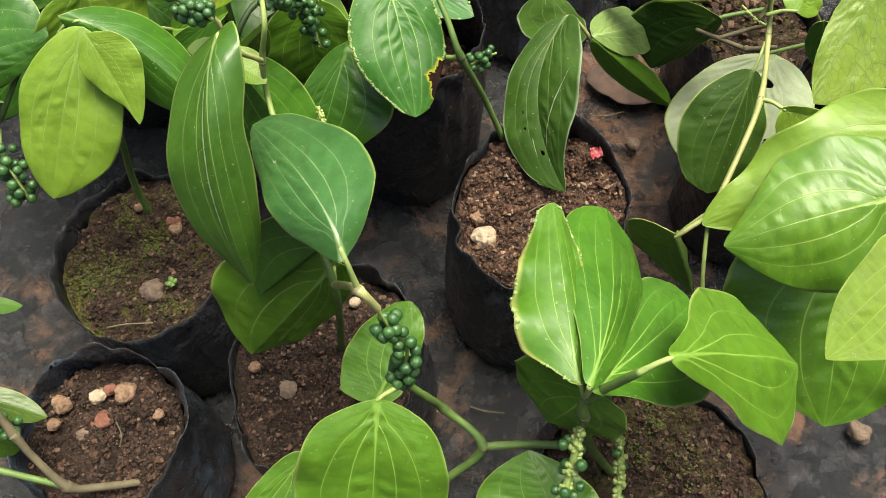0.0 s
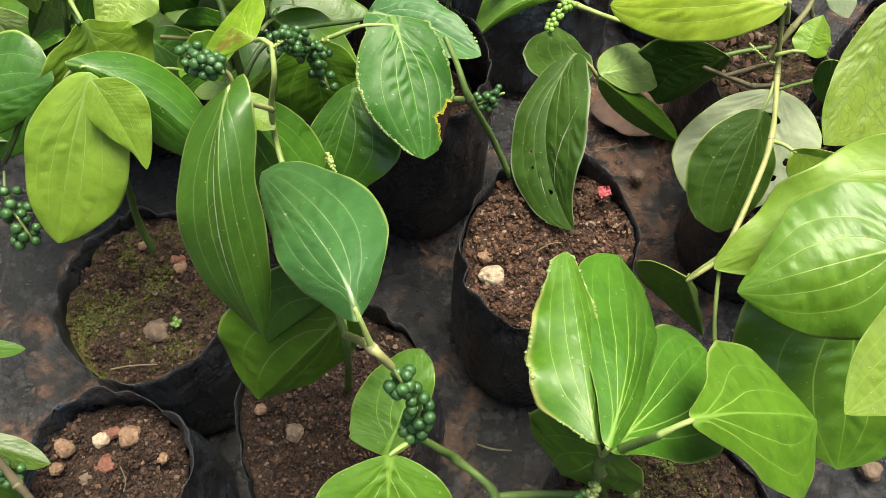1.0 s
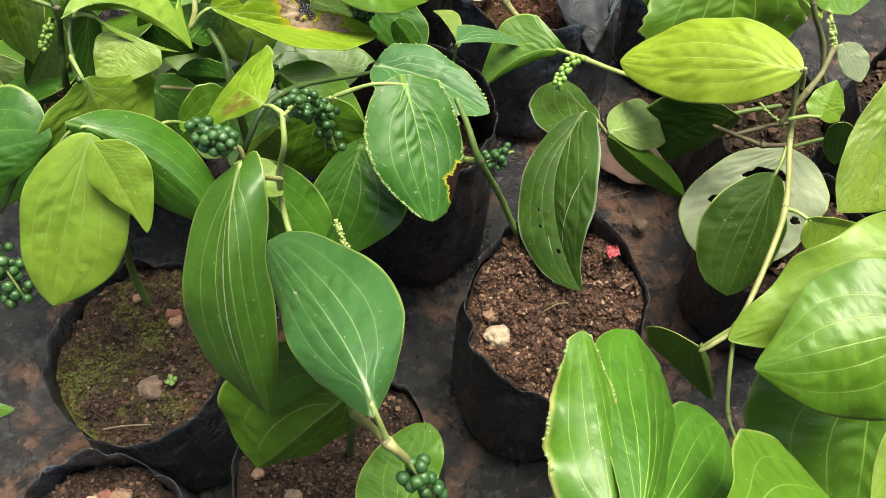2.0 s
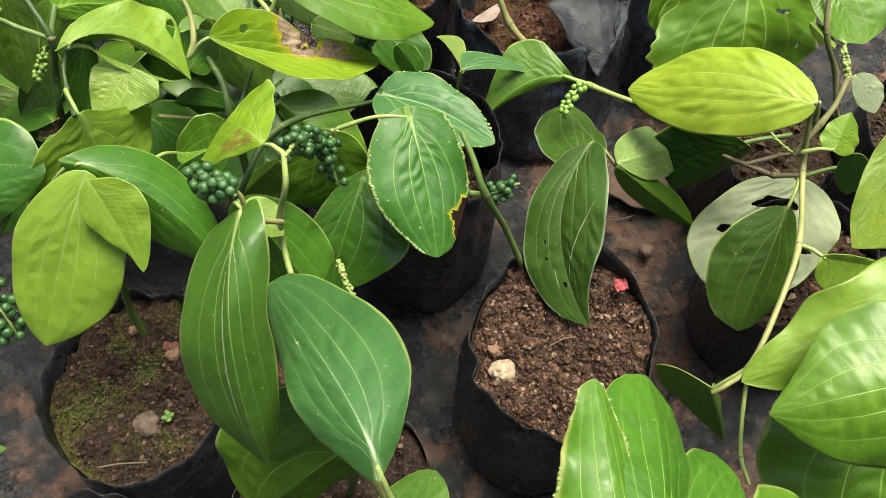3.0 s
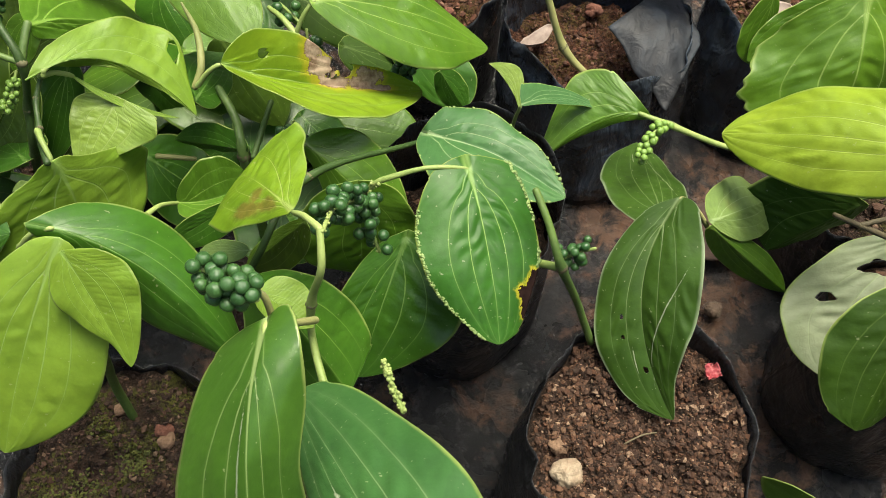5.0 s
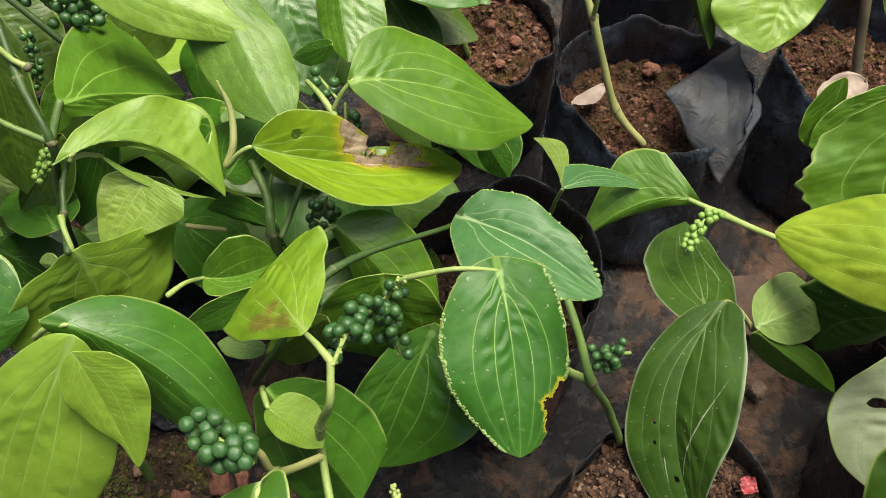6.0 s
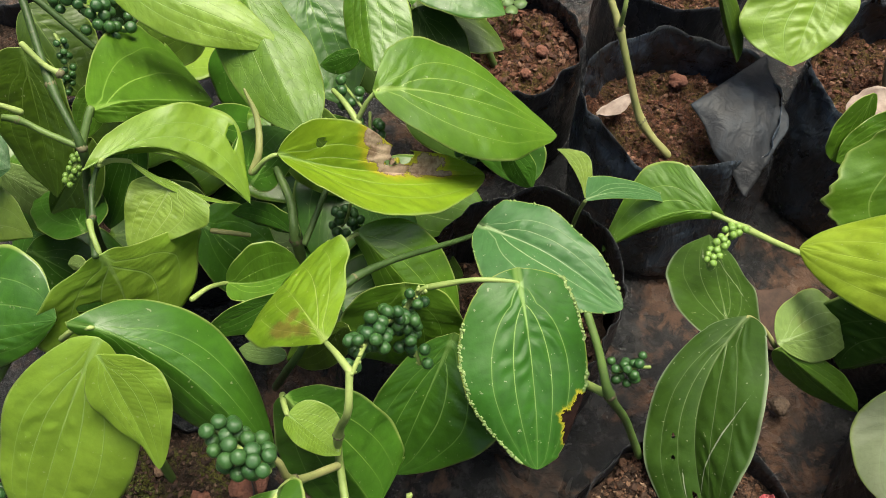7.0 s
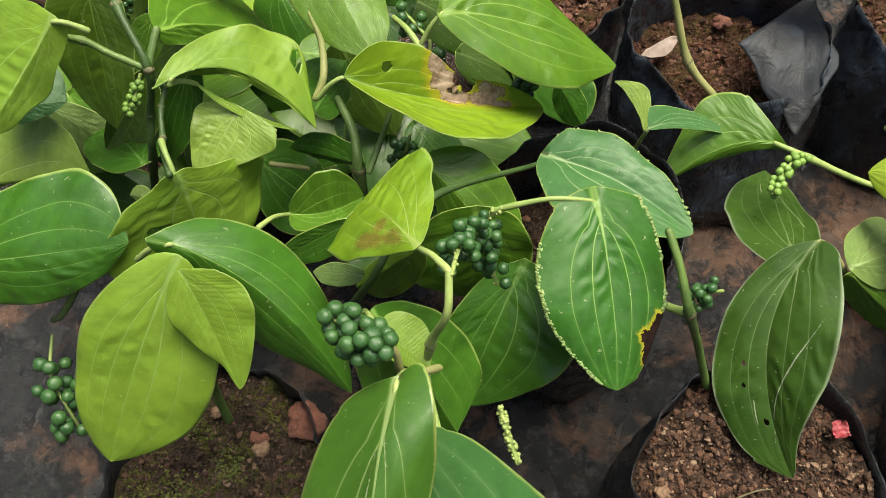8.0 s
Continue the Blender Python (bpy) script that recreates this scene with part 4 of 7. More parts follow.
unseen_screen("screen_north", (-1.8, 2.1), (1.8, 2.1))
unseen_screen("screen_south", (1.8, -1.5), (-1.8, -1.5))
unseen_screen("screen_east", (1.83, 2.1), (1.83, -1.5))
unseen_screen("screen_west", (-1.83, -1.5), (-1.83, 2.1))

# ---- the bags and plants ----
bagA = ring_bag("grow_bag", (0.0715, 0.2679), 0.064, 0.067, 0.15, 0.143, 0.155, "brown", "black", "black plastic grow bag filled with gritty brown soil", slope=(0.08, 0.2), crumbs=14000, crumb=0.00066, lean=(-0.004, -0.012), seed=1)
ring_bag("grow_bag", (-0.2145, 0.2455), 0.064, 0.07, 0.1, 0.114, 0.128, "mossy", "black", "black plastic grow bag with mossy brown soil", crumbs=6000, crumb=0.00065, grain=GRAIN_DARK, moss=((-0.2128, 0.256, 0.005, 260), (-0.2532, 0.2254, 0.006, 240), (-0.2367, 0.2365, 0.007, 220), (-0.2325, 0.2734, 0.005, 60), (-0.1932, 0.2078, 0.006, 60)), lean=(0.012, -0.01), seed=2)
ring_bag("grow_bag", (-0.2252, 0.1157), 0.056, 0.058, 0.3, 0.104, 0.126, "loam", "bluish", "black plastic grow bag with stones on its soil", crumbs=5000, crumb=0.0007, grain=GRAIN_DARK, lean=(0.01, -0.006), fold=[(0.0, 0.5, 0.004, 0.012), (1.5, 0.6, 0.006, 0.0)], seed=3)
ring_bag("grow_bag", (-0.0766, 0.1587), 0.066, 0.078, -0.2, 0.118, 0.13, "loam", "black", "black plastic grow bag with loamy soil", crumbs=6500, crumb=0.00065, grain=GRAIN_DARK, lean=(0.006, -0.008), seed=4)
ring_bag("grow_bag", (0.1323, 0.0812), 0.076, 0.066, 0.0, 0.125, 0.137, "damp", "black", "black plastic grow bag with damp mossy soil under leaves", crumbs=5000, crumb=0.0007, grain=GRAIN_DARK, moss=((0.1402, 0.1212, 0.004, 110), (0.1273, 0.1023, 0.006, 110), (0.1549, 0.0917, 0.008, 120)), seed=5)
ring_bag("grow_bag", (-0.0284, 0.4084), 0.062, 0.064, 0.0, 0.105, 0.175, "brown", "black", "black plastic grow bag hidden under pepper leaves", seed=106, crumbs=700, crumb=0.0011)
bagG = ring_bag("grow_bag", (0.075, 0.5894), 0.075, 0.062, 0.0, 0.092, 0.126, "red", "bluish", "creased black plastic grow bag with reddish soil", crumbs=3200, grain=GRAIN_RED, crumb=0.0007, fold=[(1.6, 0.9, 0.012, 0.0)], lean=(0.008, -0.026), seed=6)
ring_bag("grow_bag", (-0.0531, 0.644), 0.06, 0.056, 0.0, 0.095, 0.115, "red", "black", "black plastic grow bag with red clods of soil", crumbs=2200, grain=GRAIN_RED, crumb=0.001, seed=7)
ring_bag("grow_bag", (0.2368, 0.6386), 0.066, 0.064, 0.0, 0.092, 0.126, "red", "bluish", "creased black plastic grow bag with reddish soil", crumbs=2500, grain=GRAIN_RED, crumb=0.0008, fold=[(2.6, 0.5, 0.012, 0.01)], lean=(0.0, -0.024), seed=8)
ring_bag("grow_bag", (0.0785, 0.7366), 0.062, 0.05, 0.0, 0.095, 0.111, "red", "black", "black plastic grow bag with reddish soil", crumbs=2500, grain=GRAIN_RED, crumb=0.0008, seed=9)
ring_bag("grow_bag", (0.2639, 0.3429), 0.062, 0.064, 0.0, 0.098, 0.112, "brown", "black", "black plastic grow bag with brown soil under a vine", crumbs=350, seed=10)
ring_bag("grow_bag", (-0.2907, 0.4923), 0.062, 0.064, 0.0, 0.09, 0.104, "brown", "black", "black plastic grow bag hidden under leaves", crumbs=150, seed=11)
ring_bag("grow_bag", (-0.4325, 0.5885), 0.062, 0.064, 0.0, 0.09, 0.104, "brown", "black", "black plastic grow bag hidden under leaves", crumbs=100, seed=12)
ring_bag("grow_bag", (0.2682, 0.4707), 0.06, 0.06, 0.0, 0.085, 0.107, "damp", "black", "black plastic grow bag in deep shade under the vine", crumbs=600, grain=GRAIN_DARK, seed=13)
ring_bag("grow_bag", (0.405, 0.475), 0.062, 0.062, 0.0, 0.09, 0.108, "damp", "black", "black plastic grow bag in deep shade under the vine", crumbs=500, grain=GRAIN_DARK, seed=14)

p_left = plant((-0.2189, 0.2814, 0.114), "pepper plant with broad lime leaves in a mossy bag")
leaf(p_left, "lime", (-0.1962, 0.3022, 0.2982), (-0.2308, 0.2326, 0.2268), (-0.2353, 0.2761, 0.2812), (-0.1833, 0.2598, 0.2540), mid=(-0.2150, 0.2679, 0.2633), lobe=0.000, pl=(0.36, 0.59, 0.85, 1.0, 0.96, 0.84, 0.6, 0.32), pr=(0.24, 0.44, 0.72, 0.91, 0.98, 0.91, 0.58, 0.28), arch=0.004, curl=0.006, seed=14)
leaf(p_left, "lime", (-0.1919, 0.2941, 0.3027), (-0.1703, 0.2607, 0.2636), (-0.1981, 0.2807, 0.2918), (-0.1638, 0.2861, 0.2935), mid=(-0.1823, 0.2816, 0.2851), lobe=0.000, pl=(0.41, 0.69, 1.0, 1.03, 0.82, 0.51, 0.16, 0.08), pr=(0.62, 0.81, 0.96, 1.0, 0.86, 0.67, 0.41, 0.19), arch=0.002, curl=0.002, under="pale", quilt=0.35, seed=15)
leaf(p_left, "dark", (-0.2000, 0.3054, 0.2999), (-0.1305, 0.2731, 0.2332), (-0.1587, 0.3196, 0.2714), (-0.1747, 0.2856, 0.2542), mid=(-0.1667, 0.3002, 0.2714), lobe=0.093, pl=(0.72, 0.94, 1.05, 1.02, 0.92, 0.74, 0.46, 0.21), pr=(0.24, 0.41, 0.72, 0.95, 0.97, 0.76, 0.42, 0.18), arch=0.006, curl=0.006, seed=16, petiole=(-0.2179, 0.3039, 0.285))
leaf(p_left, "dark", (-0.3149, 0.3036, 0.258), (-0.2289, 0.3155, 0.275), (-0.2614, 0.3415, 0.288), (-0.2686, 0.2924, 0.253), arch=0.004, curl=0.004, seed=17)
tube("stem", [(-0.2189, 0.2814, 0.114, 0.0028), (-0.2201, 0.29, 0.15, 0.0026), (-0.2096, 0.2903, 0.2, 0.0024), (-0.205, 0.3084, 0.27, 0.0022), (-0.2008, 0.3046, 0.292, 0.002)], STEM["green"], p_left, p_left.location, nodes=(3,), seed=18)
tube("stem", [(-0.2874, 0.2996, 0.21, 0.0016), (-0.2694, 0.2952, 0.235, 0.0016), (-0.2543, 0.308, 0.255, 0.0017), (-0.2414, 0.3213, 0.27, 0.0018)], STEM["green"], p_left, p_left.location, nodes=(2,), seed=19)
spike(p_left, [(-0.2825, 0.2897, 0.215), (-0.279, 0.2715, 0.21), (-0.27, 0.2585, 0.2), (-0.2683, 0.2536, 0.19)], 24, 0.0035, spread=0.006, seed=20)

p_mid = plant((-0.065, 0.1727, 0.118), "pepper plant with long glossy leaves and green berries")
leaf(p_mid, "glossy", (-0.0959, 0.2395, 0.3658), (-0.0937, 0.1590, 0.2682), (-0.1252, 0.1900, 0.3271), (-0.0846, 0.2315, 0.3723), mid=(-0.0982, 0.1908, 0.3454), lobe=0.023, pl=(0.55, 0.73, 0.86, 0.96, 0.96, 0.78, 0.41, 0.15), pr=(0.45, 0.77, 1.06, 1.14, 0.98, 0.99, 0.86, 0.46), arch=0.0, quilt=0.3, curl=0.004, petiole_mat="light", seed=21, petiole=(-0.0955, 0.2479, 0.35))
leaf(p_mid, "chalky", (-0.0370, 0.1400, 0.3520), (-0.0983, 0.2431, 0.2886), (-0.0725, 0.1651, 0.3350), (-0.0357, 0.2070, 0.3360), mid=(-0.0549, 0.1758, 0.3437), lobe=0.045, pl=(0.28, 0.54, 0.87, 0.99, 0.9, 0.72, 0.44, 0.21), pr=(0.48, 0.73, 0.93, 0.99, 0.92, 0.79, 0.6, 0.35), curl=0.005, petiole_mat="light", seed=22, petiole=(-0.0317, 0.1308, 0.332))
leaf(p_mid, "spring", (-0.0537, 0.1721, 0.262), (-0.1158, 0.1531, 0.172), (-0.1304, 0.1908, 0.215), (-0.0657, 0.1643, 0.2), seed=23, petiole=(-0.052, 0.1601, 0.266))
leaf(p_mid, "dark", (-0.0542, 0.1733, 0.29), (-0.1011, 0.1703, 0.225), (-0.0987, 0.1969, 0.26), (-0.0683, 0.179, 0.255), seed=24)
leaf(p_mid, "mid", (-0.0319, 0.1166, 0.2109), (-0.0154, 0.1653, 0.2295), (-0.0552, 0.1351, 0.2087), (-0.0106, 0.1340, 0.2175), mid=(-0.0226, 0.1398, 0.2198), lobe=0.130, pl=(0.79, 0.89, 1.0, 0.99, 0.91, 0.76, 0.51, 0.28), pr=(0.49, 0.84, 0.88, 0.9, 0.93, 0.95, 0.74, 0.43), seed=25)
leaf(p_mid, "mid", (-0.0273, 0.0983, 0.2718), (-0.0340, 0.0383, 0.2112), (-0.0713, 0.0525, 0.2411), (0.0067, 0.0512, 0.2307), mid=(-0.0305, 0.0699, 0.2418), lobe=0.006, pl=(0.31, 0.63, 0.84, 0.93, 0.98, 0.95, 0.73, 0.38), pr=(0.33, 0.61, 0.8, 0.92, 0.99, 0.99, 0.72, 0.39), arch=0.006, curl=0.008, seed=26, petiole=(-0.0176, 0.1051, 0.27))
leaf(p_mid, "mid", (-0.0762, 0.0859, 0.19), (-0.121, 0.035, 0.16), (-0.107, 0.0695, 0.18), (-0.0727, 0.0603, 0.18), seed=27)
leaf(p_mid, "rusty", (-0.0999, 0.3023, 0.3235), (-0.1274, 0.3329, 0.2997), (-0.1390, 0.3119, 0.2924), (-0.1049, 0.3549, 0.3069), mid=(-0.1128, 0.3185, 0.3118), lobe=0.000, pl=(0.13, 0.29, 0.57, 0.84, 0.98, 0.99, 0.74, 0.26), pr=(0.23, 0.37, 0.57, 0.75, 0.9, 0.98, 0.97, 0.84), arch=0.004, petiole_mat="light", seed=28, petiole=(-0.0879, 0.2895, 0.335))
leaf(p_mid, "fresh", (-0.1194, 0.2908, 0.2899), (-0.0823, 0.2606, 0.2354), (-0.0872, 0.3031, 0.2544), (-0.1216, 0.2688, 0.2318), mid=(-0.1004, 0.2782, 0.2632), lobe=0.000, pl=(0.21, 0.45, 0.7, 0.88, 1.0, 1.03, 0.98, 0.87), pr=(0.23, 0.39, 0.59, 0.81, 0.91, 0.99, 0.87, 0.65), arch=0.004, seed=29)
leaf(p_mid, "lime", (-0.1146, 0.2813, 0.298), (-0.0933, 0.2707, 0.288), (-0.0984, 0.2864, 0.296), (-0.1089, 0.2714, 0.291), quilt=0.3, lobe=0.0, seed=30, petiole=(-0.1226, 0.2933, 0.28))
tube("stem", [(-0.0679, 0.1737, 0.118, 0.0028), (-0.0598, 0.1694, 0.19, 0.0023), (-0.0523, 0.1601, 0.266, 0.0019), (-0.0643, 0.1881, 0.285, 0.0018)], STEM["green"], p_mid, p_mid.location, nodes=(2,), seed=31)
tube("stem", [(-0.0643, 0.1881, 0.285, 0.0018), (-0.0929, 0.2631, 0.272, 0.0017), (-0.0933, 0.2752, 0.3, 0.0016), (-0.0872, 0.2777, 0.325, 0.0015), (-0.0876, 0.2891, 0.335, 0.0014)], STEM["light"], p_mid, p_mid.location, nodes=(2,), seed=32)
tube("stem", [(-0.0523, 0.1601, 0.266, 0.0022), (-0.042, 0.1456, 0.3, 0.002), (-0.0312, 0.13, 0.332, 0.002), (-0.0241, 0.1261, 0.32, 0.0018)], STEM["tan"], p_mid, p_mid.location, nodes=(2,), seed=33)
tube("stem", [(-0.0878, 0.2597, 0.322, 0.0014), (-0.0963, 0.2491, 0.345, 0.0013), (-0.0987, 0.251, 0.362, 0.0011), (-0.107, 0.2533, 0.365, 0.001)], STEM["tan"], p_mid, p_mid.location, nodes=(1,), seed=34)
spike(p_mid, [(-0.0245, 0.1268, 0.318), (-0.02, 0.1232, 0.305), (-0.0129, 0.1185, 0.29), (-0.0155, 0.1126, 0.272), (-0.0199, 0.1067, 0.268)], 38, 0.0030, spread=0.0036, seed=35)
spike(p_mid, [(-0.0986, 0.2466, 0.368), (-0.1037, 0.2495, 0.37), (-0.1095, 0.252, 0.37), (-0.1162, 0.2562, 0.368)], 36, 0.0025, spread=0.0038, start=0.1, seed=36)
spike(p_mid, [(-0.0867, 0.2882, 0.335), (-0.086, 0.309, 0.315), (-0.0819, 0.3273, 0.29), (-0.0767, 0.3295, 0.27), (-0.0714, 0.3222, 0.255)], 56, 0.0027, spread=0.0044, bare=30, start=0.1, seed=37)
tube("stem", [(-0.0217, 0.1112, 0.272, 0.0018), (-0.0047, 0.1078, 0.24, 0.0022), (0.004, 0.1071, 0.217, 0.0022), (0.0248, 0.0897, 0.205, 0.0024), (0.0038, 0.0754, 0.18, 0.0024)], STEM["green"], p_mid, p_mid.location, nodes=(2, 3), seed=38)
tube("stem", [(0.0248, 0.0897, 0.205, 0.0024), (0.0505, 0.0918, 0.2, 0.0024), (0.08, 0.0911, 0.2, 0.0022)], STEM["green"], p_mid, p_mid.location, nodes=(), seed=39)

p_centre = plant((-0.0882, 0.4417, 0.11), "dense pepper plant with overlapping dark and lime leaves")
leaf(p_centre, "warty", (-0.0314, 0.3631, 0.2651), (-0.0137, 0.2879, 0.2303), (-0.0548, 0.3278, 0.2614), (0.0021, 0.3484, 0.2541), mid=(-0.0222, 0.3282, 0.2493), lobe=0.078, pl=(0.53, 0.75, 0.93, 1.0, 0.96, 0.78, 0.49, 0.24), pr=(0.79, 0.87, 0.97, 1.0, 0.94, 0.77, 0.55, 0.35), arch=0.004, curl=0.006, warts=420, quilt=0.9, fine=2, seed=40, petiole=(-0.0717, 0.3569, 0.262))
leaf(p_centre, "teal", (-0.0518, 0.4152, 0.2186), (0.0234, 0.3766, 0.2194), (-0.0242, 0.4285, 0.2331), (-0.0377, 0.3701, 0.2372), mid=(-0.0158, 0.3990, 0.2205), lobe=0.043, pl=(0.75, 0.89, 0.99, 0.94, 0.83, 0.7, 0.45, 0.22), pr=(0.38, 0.64, 0.93, 0.99, 0.86, 0.69, 0.45, 0.21), arch=0.004, curl=0.006, warts=50, seed=41)
leaf(p_centre, "blighted", (-0.1518, 0.4087, 0.2795), (-0.0557, 0.4577, 0.2036), (-0.1246, 0.4362, 0.2752), (-0.0917, 0.3918, 0.2604), mid=(-0.1104, 0.4273, 0.2393), lobe=0.000, pl=(0.5, 0.85, 0.99, 0.78, 0.57, 0.54, 0.39, 0.19), pr=(0.52, 0.81, 0.95, 0.98, 0.9, 0.68, 0.42, 0.19), fine=2, holes=((0.11, 0.57, 0.22, 0.06), (0.33, 0.53, 0.05, 0.03), (0.28, 0.18, 0.05, 0.025), (0.4, 0.37, 0.018, 0.01), (0.52, 0.44, 0.018, 0.01)), arch=0.004, seed=42, petiole=(-0.1642, 0.4044, 0.268))
leaf(p_centre, "spring", (-0.1110, 0.4540, 0.2775), (-0.0164, 0.4818, 0.2164), (-0.0959, 0.4954, 0.2732), (-0.0553, 0.4429, 0.2402), mid=(-0.0731, 0.4716, 0.2507), lobe=0.025, pl=(0.71, 0.91, 1.0, 0.96, 0.78, 0.54, 0.28, 0.12), pr=(0.23, 0.47, 0.74, 0.92, 0.99, 0.87, 0.49, 0.22), arch=0.006, curl=0.004, seed=43, petiole=(-0.1214, 0.4446, 0.262))
leaf(p_centre, "mid", (-0.084, 0.3601, 0.252), (-0.0839, 0.3419, 0.19), (-0.1187, 0.3469, 0.215), (-0.0555, 0.3548, 0.215), arch=0.004, seed=44)
leaf(p_centre, "mid", (-0.1146, 0.3920, 0.2392), (-0.0621, 0.3561, 0.1897), (-0.0810, 0.4067, 0.2259), (-0.0888, 0.3619, 0.1856), mid=(-0.0881, 0.3790, 0.2168), lobe=0.023, pl=(0.5, 0.81, 0.96, 0.97, 0.91, 0.79, 0.55, 0.3), pr=(0.17, 0.29, 0.51, 0.79, 0.91, 0.98, 0.76, 0.47), arch=0.004, seed=45, petiole=(-0.1216, 0.3823, 0.24))
leaf(p_centre, "dark", (-0.0603, 0.3473, 0.225), (-0.0839, 0.2887, 0.175), (-0.1013, 0.3121, 0.19), (-0.0319, 0.3124, 0.2), arch=0.004, seed=46)
tube("stem", [(-0.1477, 0.3193, 0.2, 0.0021), (-0.1264, 0.319, 0.255, 0.0019), (-0.1067, 0.3571, 0.262, 0.0017), (-0.0551, 0.4105, 0.2181, 0.0014)], STEM["dark"], p_centre, p_centre.location, nodes=(2,), seed=47)
tube("stem", [(-0.1202, 0.443, 0.262, 0.002), (-0.1283, 0.4523, 0.265, 0.0016), (-0.1373, 0.4628, 0.262, 0.0013)], STEM["light"], p_centre, p_centre.location, nodes=(), seed=48)
spike(p_centre, [(-0.1206, 0.4537, 0.262), (-0.1281, 0.462, 0.262), (-0.1351, 0.4719, 0.258)], 7, 0.003, seed=49)
spike(p_centre, [(-0.1184, 0.4595, 0.25), (-0.118, 0.4519, 0.24), (-0.1177, 0.4512, 0.225)], 14, 0.003, seed=50)
spike(p_centre, [(-0.1253, 0.4202, 0.22), (-0.1275, 0.4168, 0.21), (-0.1319, 0.4165, 0.2)], 14, 0.003, seed=51)

p_spot = plant((0.0449, 0.3233, 0.155), "pepper plant with one large drooping spotted leaf")
leaf(p_spot, "spotted", (0.0885, 0.3840, 0.2115), (0.0867, 0.2754, 0.1562), (0.0436, 0.3178, 0.1664), (0.0946, 0.3521, 0.2185), mid=(0.0701, 0.3347, 0.1830), lobe=0.000, pl=(0.48, 0.66, 0.79, 0.89, 0.96, 0.97, 0.81, 0.52), pr=(0.46, 0.73, 1.06, 1.21, 1.13, 0.81, 0.38, 0.17), arch=0.004, curl=0.004, quilt=0.7, fine=4, holes=((0.3, 0.57, 0.02, 0.011), (0.29, 0.66, 0.018, 0.01), (0.44, 0.8, 0.026, 0.013)), petiole_mat="tan", seed=52, petiole=(0.108, 0.3771, 0.192))
leaf(p_spot, "spotted", (0.0878, 0.3869, 0.18), (0.0895, 0.4713, 0.14), (0.0588, 0.4299, 0.155), (0.1118, 0.4253, 0.155), seed=53)
leaf(p_spot, "grey", (0.1086, 0.3768, 0.199), (0.1576, 0.41, 0.17), (0.1294, 0.4182, 0.18), (0.1513, 0.3872, 0.165), seed=54)
leaf(p_spot, "mid", (0.11, 0.3731, 0.196), (0.1807, 0.3715, 0.12), (0.1588, 0.385, 0.15), (0.1391, 0.3723, 0.145), seed=55)
tube("stem", [(0.0447, 0.3193, 0.157, 0.0022), (0.0294, 0.3253, 0.2, 0.0021), (0.0142, 0.3217, 0.245, 0.0021), (0.0063, 0.3357, 0.262, 0.0019), (-0.0003, 0.3485, 0.27, 0.0018)], STEM["green"], p_spot, p_spot.location, nodes=(2,), seed=56)
tube("stem", [(0.0142, 0.3217, 0.245, 0.0022), (0.0045, 0.3293, 0.235, 0.002), (-0.0119, 0.3419, 0.225, 0.0018)], STEM["light"], p_spot, p_spot.location, nodes=(), seed=57)
spike(p_spot, [(0.038, 0.3486, 0.215), (0.0307, 0.3488, 0.21), (0.0218, 0.347, 0.205)], 16, 0.0026, seed=58)

p_front = plant((0.1084, 0.0916, 0.125), "pepper plant with broad fresh green leaves and flower spikes")
leaf(p_front, "sickly", (0.0626, 0.0954, 0.3123), (0.0597, 0.1958, 0.2887), (0.0354, 0.1314, 0.3000), (0.0759, 0.1174, 0.3014), mid=(0.0600, 0.1402, 0.2983), lobe=0.016, pl=(0.28, 0.63, 0.95, 0.98, 0.87, 0.71, 0.46, 0.3), pr=(0.47, 0.81, 1.0, 0.97, 0.87, 0.75, 0.59, 0.31), arch=0.006, curl=0.003, wave=0.003, rag=0.07, warts=150, seed=59, petiole=(0.0668, 0.0917, 0.3))
leaf(p_front, "fresh", (0.0652, 0.0906, 0.3222), (0.0914, 0.2055, 0.2626), (0.0625, 0.1799, 0.2808), (0.1052, 0.1599, 0.2608), mid=(0.0800, 0.1428, 0.2908), lobe=0.000, pl=(0.16, 0.27, 0.46, 0.72, 0.89, 0.98, 0.91, 0.52), pr=(0.19, 0.33, 0.48, 0.65, 0.81, 0.97, 1.01, 0.82), arch=0.008, quilt=1.2, seed=60, petiole=(0.0668, 0.0917, 0.3))
leaf(p_front, "fresh", (0.0672, 0.0914, 0.3187), (0.1387, 0.1607, 0.2377), (0.1091, 0.1712, 0.2481), (0.1292, 0.0991, 0.2639), mid=(0.1018, 0.1233, 0.2771), lobe=0.000, pl=(0.16, 0.27, 0.39, 0.59, 0.8, 0.95, 0.87, 0.55), pr=(0.13, 0.25, 0.59, 0.83, 0.98, 0.99, 0.67, 0.32), arch=0.004, seed=207, petiole=(0.0668, 0.0917, 0.3))
leaf(p_front, "mid", (0.0702, 0.0942, 0.3), (0.0545, 0.0924, 0.25), (0.0416, 0.1231, 0.262), (0.0893, 0.0852, 0.255), arch=0.004, seed=61)
leaf(p_front, "mid", (0.0947, 0.0964, 0.3440), (0.1661, 0.1090, 0.2932), (0.1266, 0.1470, 0.2981), (0.1605, 0.0728, 0.2823), mid=(0.1276, 0.1054, 0.3183), lobe=0.000, pl=(0.11, 0.18, 0.33, 0.57, 0.87, 0.98, 0.87, 0.74), pr=(0.12, 0.21, 0.37, 0.62, 0.83, 0.97, 0.67, 0.23), arch=0.002, curl=0.002, seed=62, petiole=(0.0826, 0.092, 0.338))
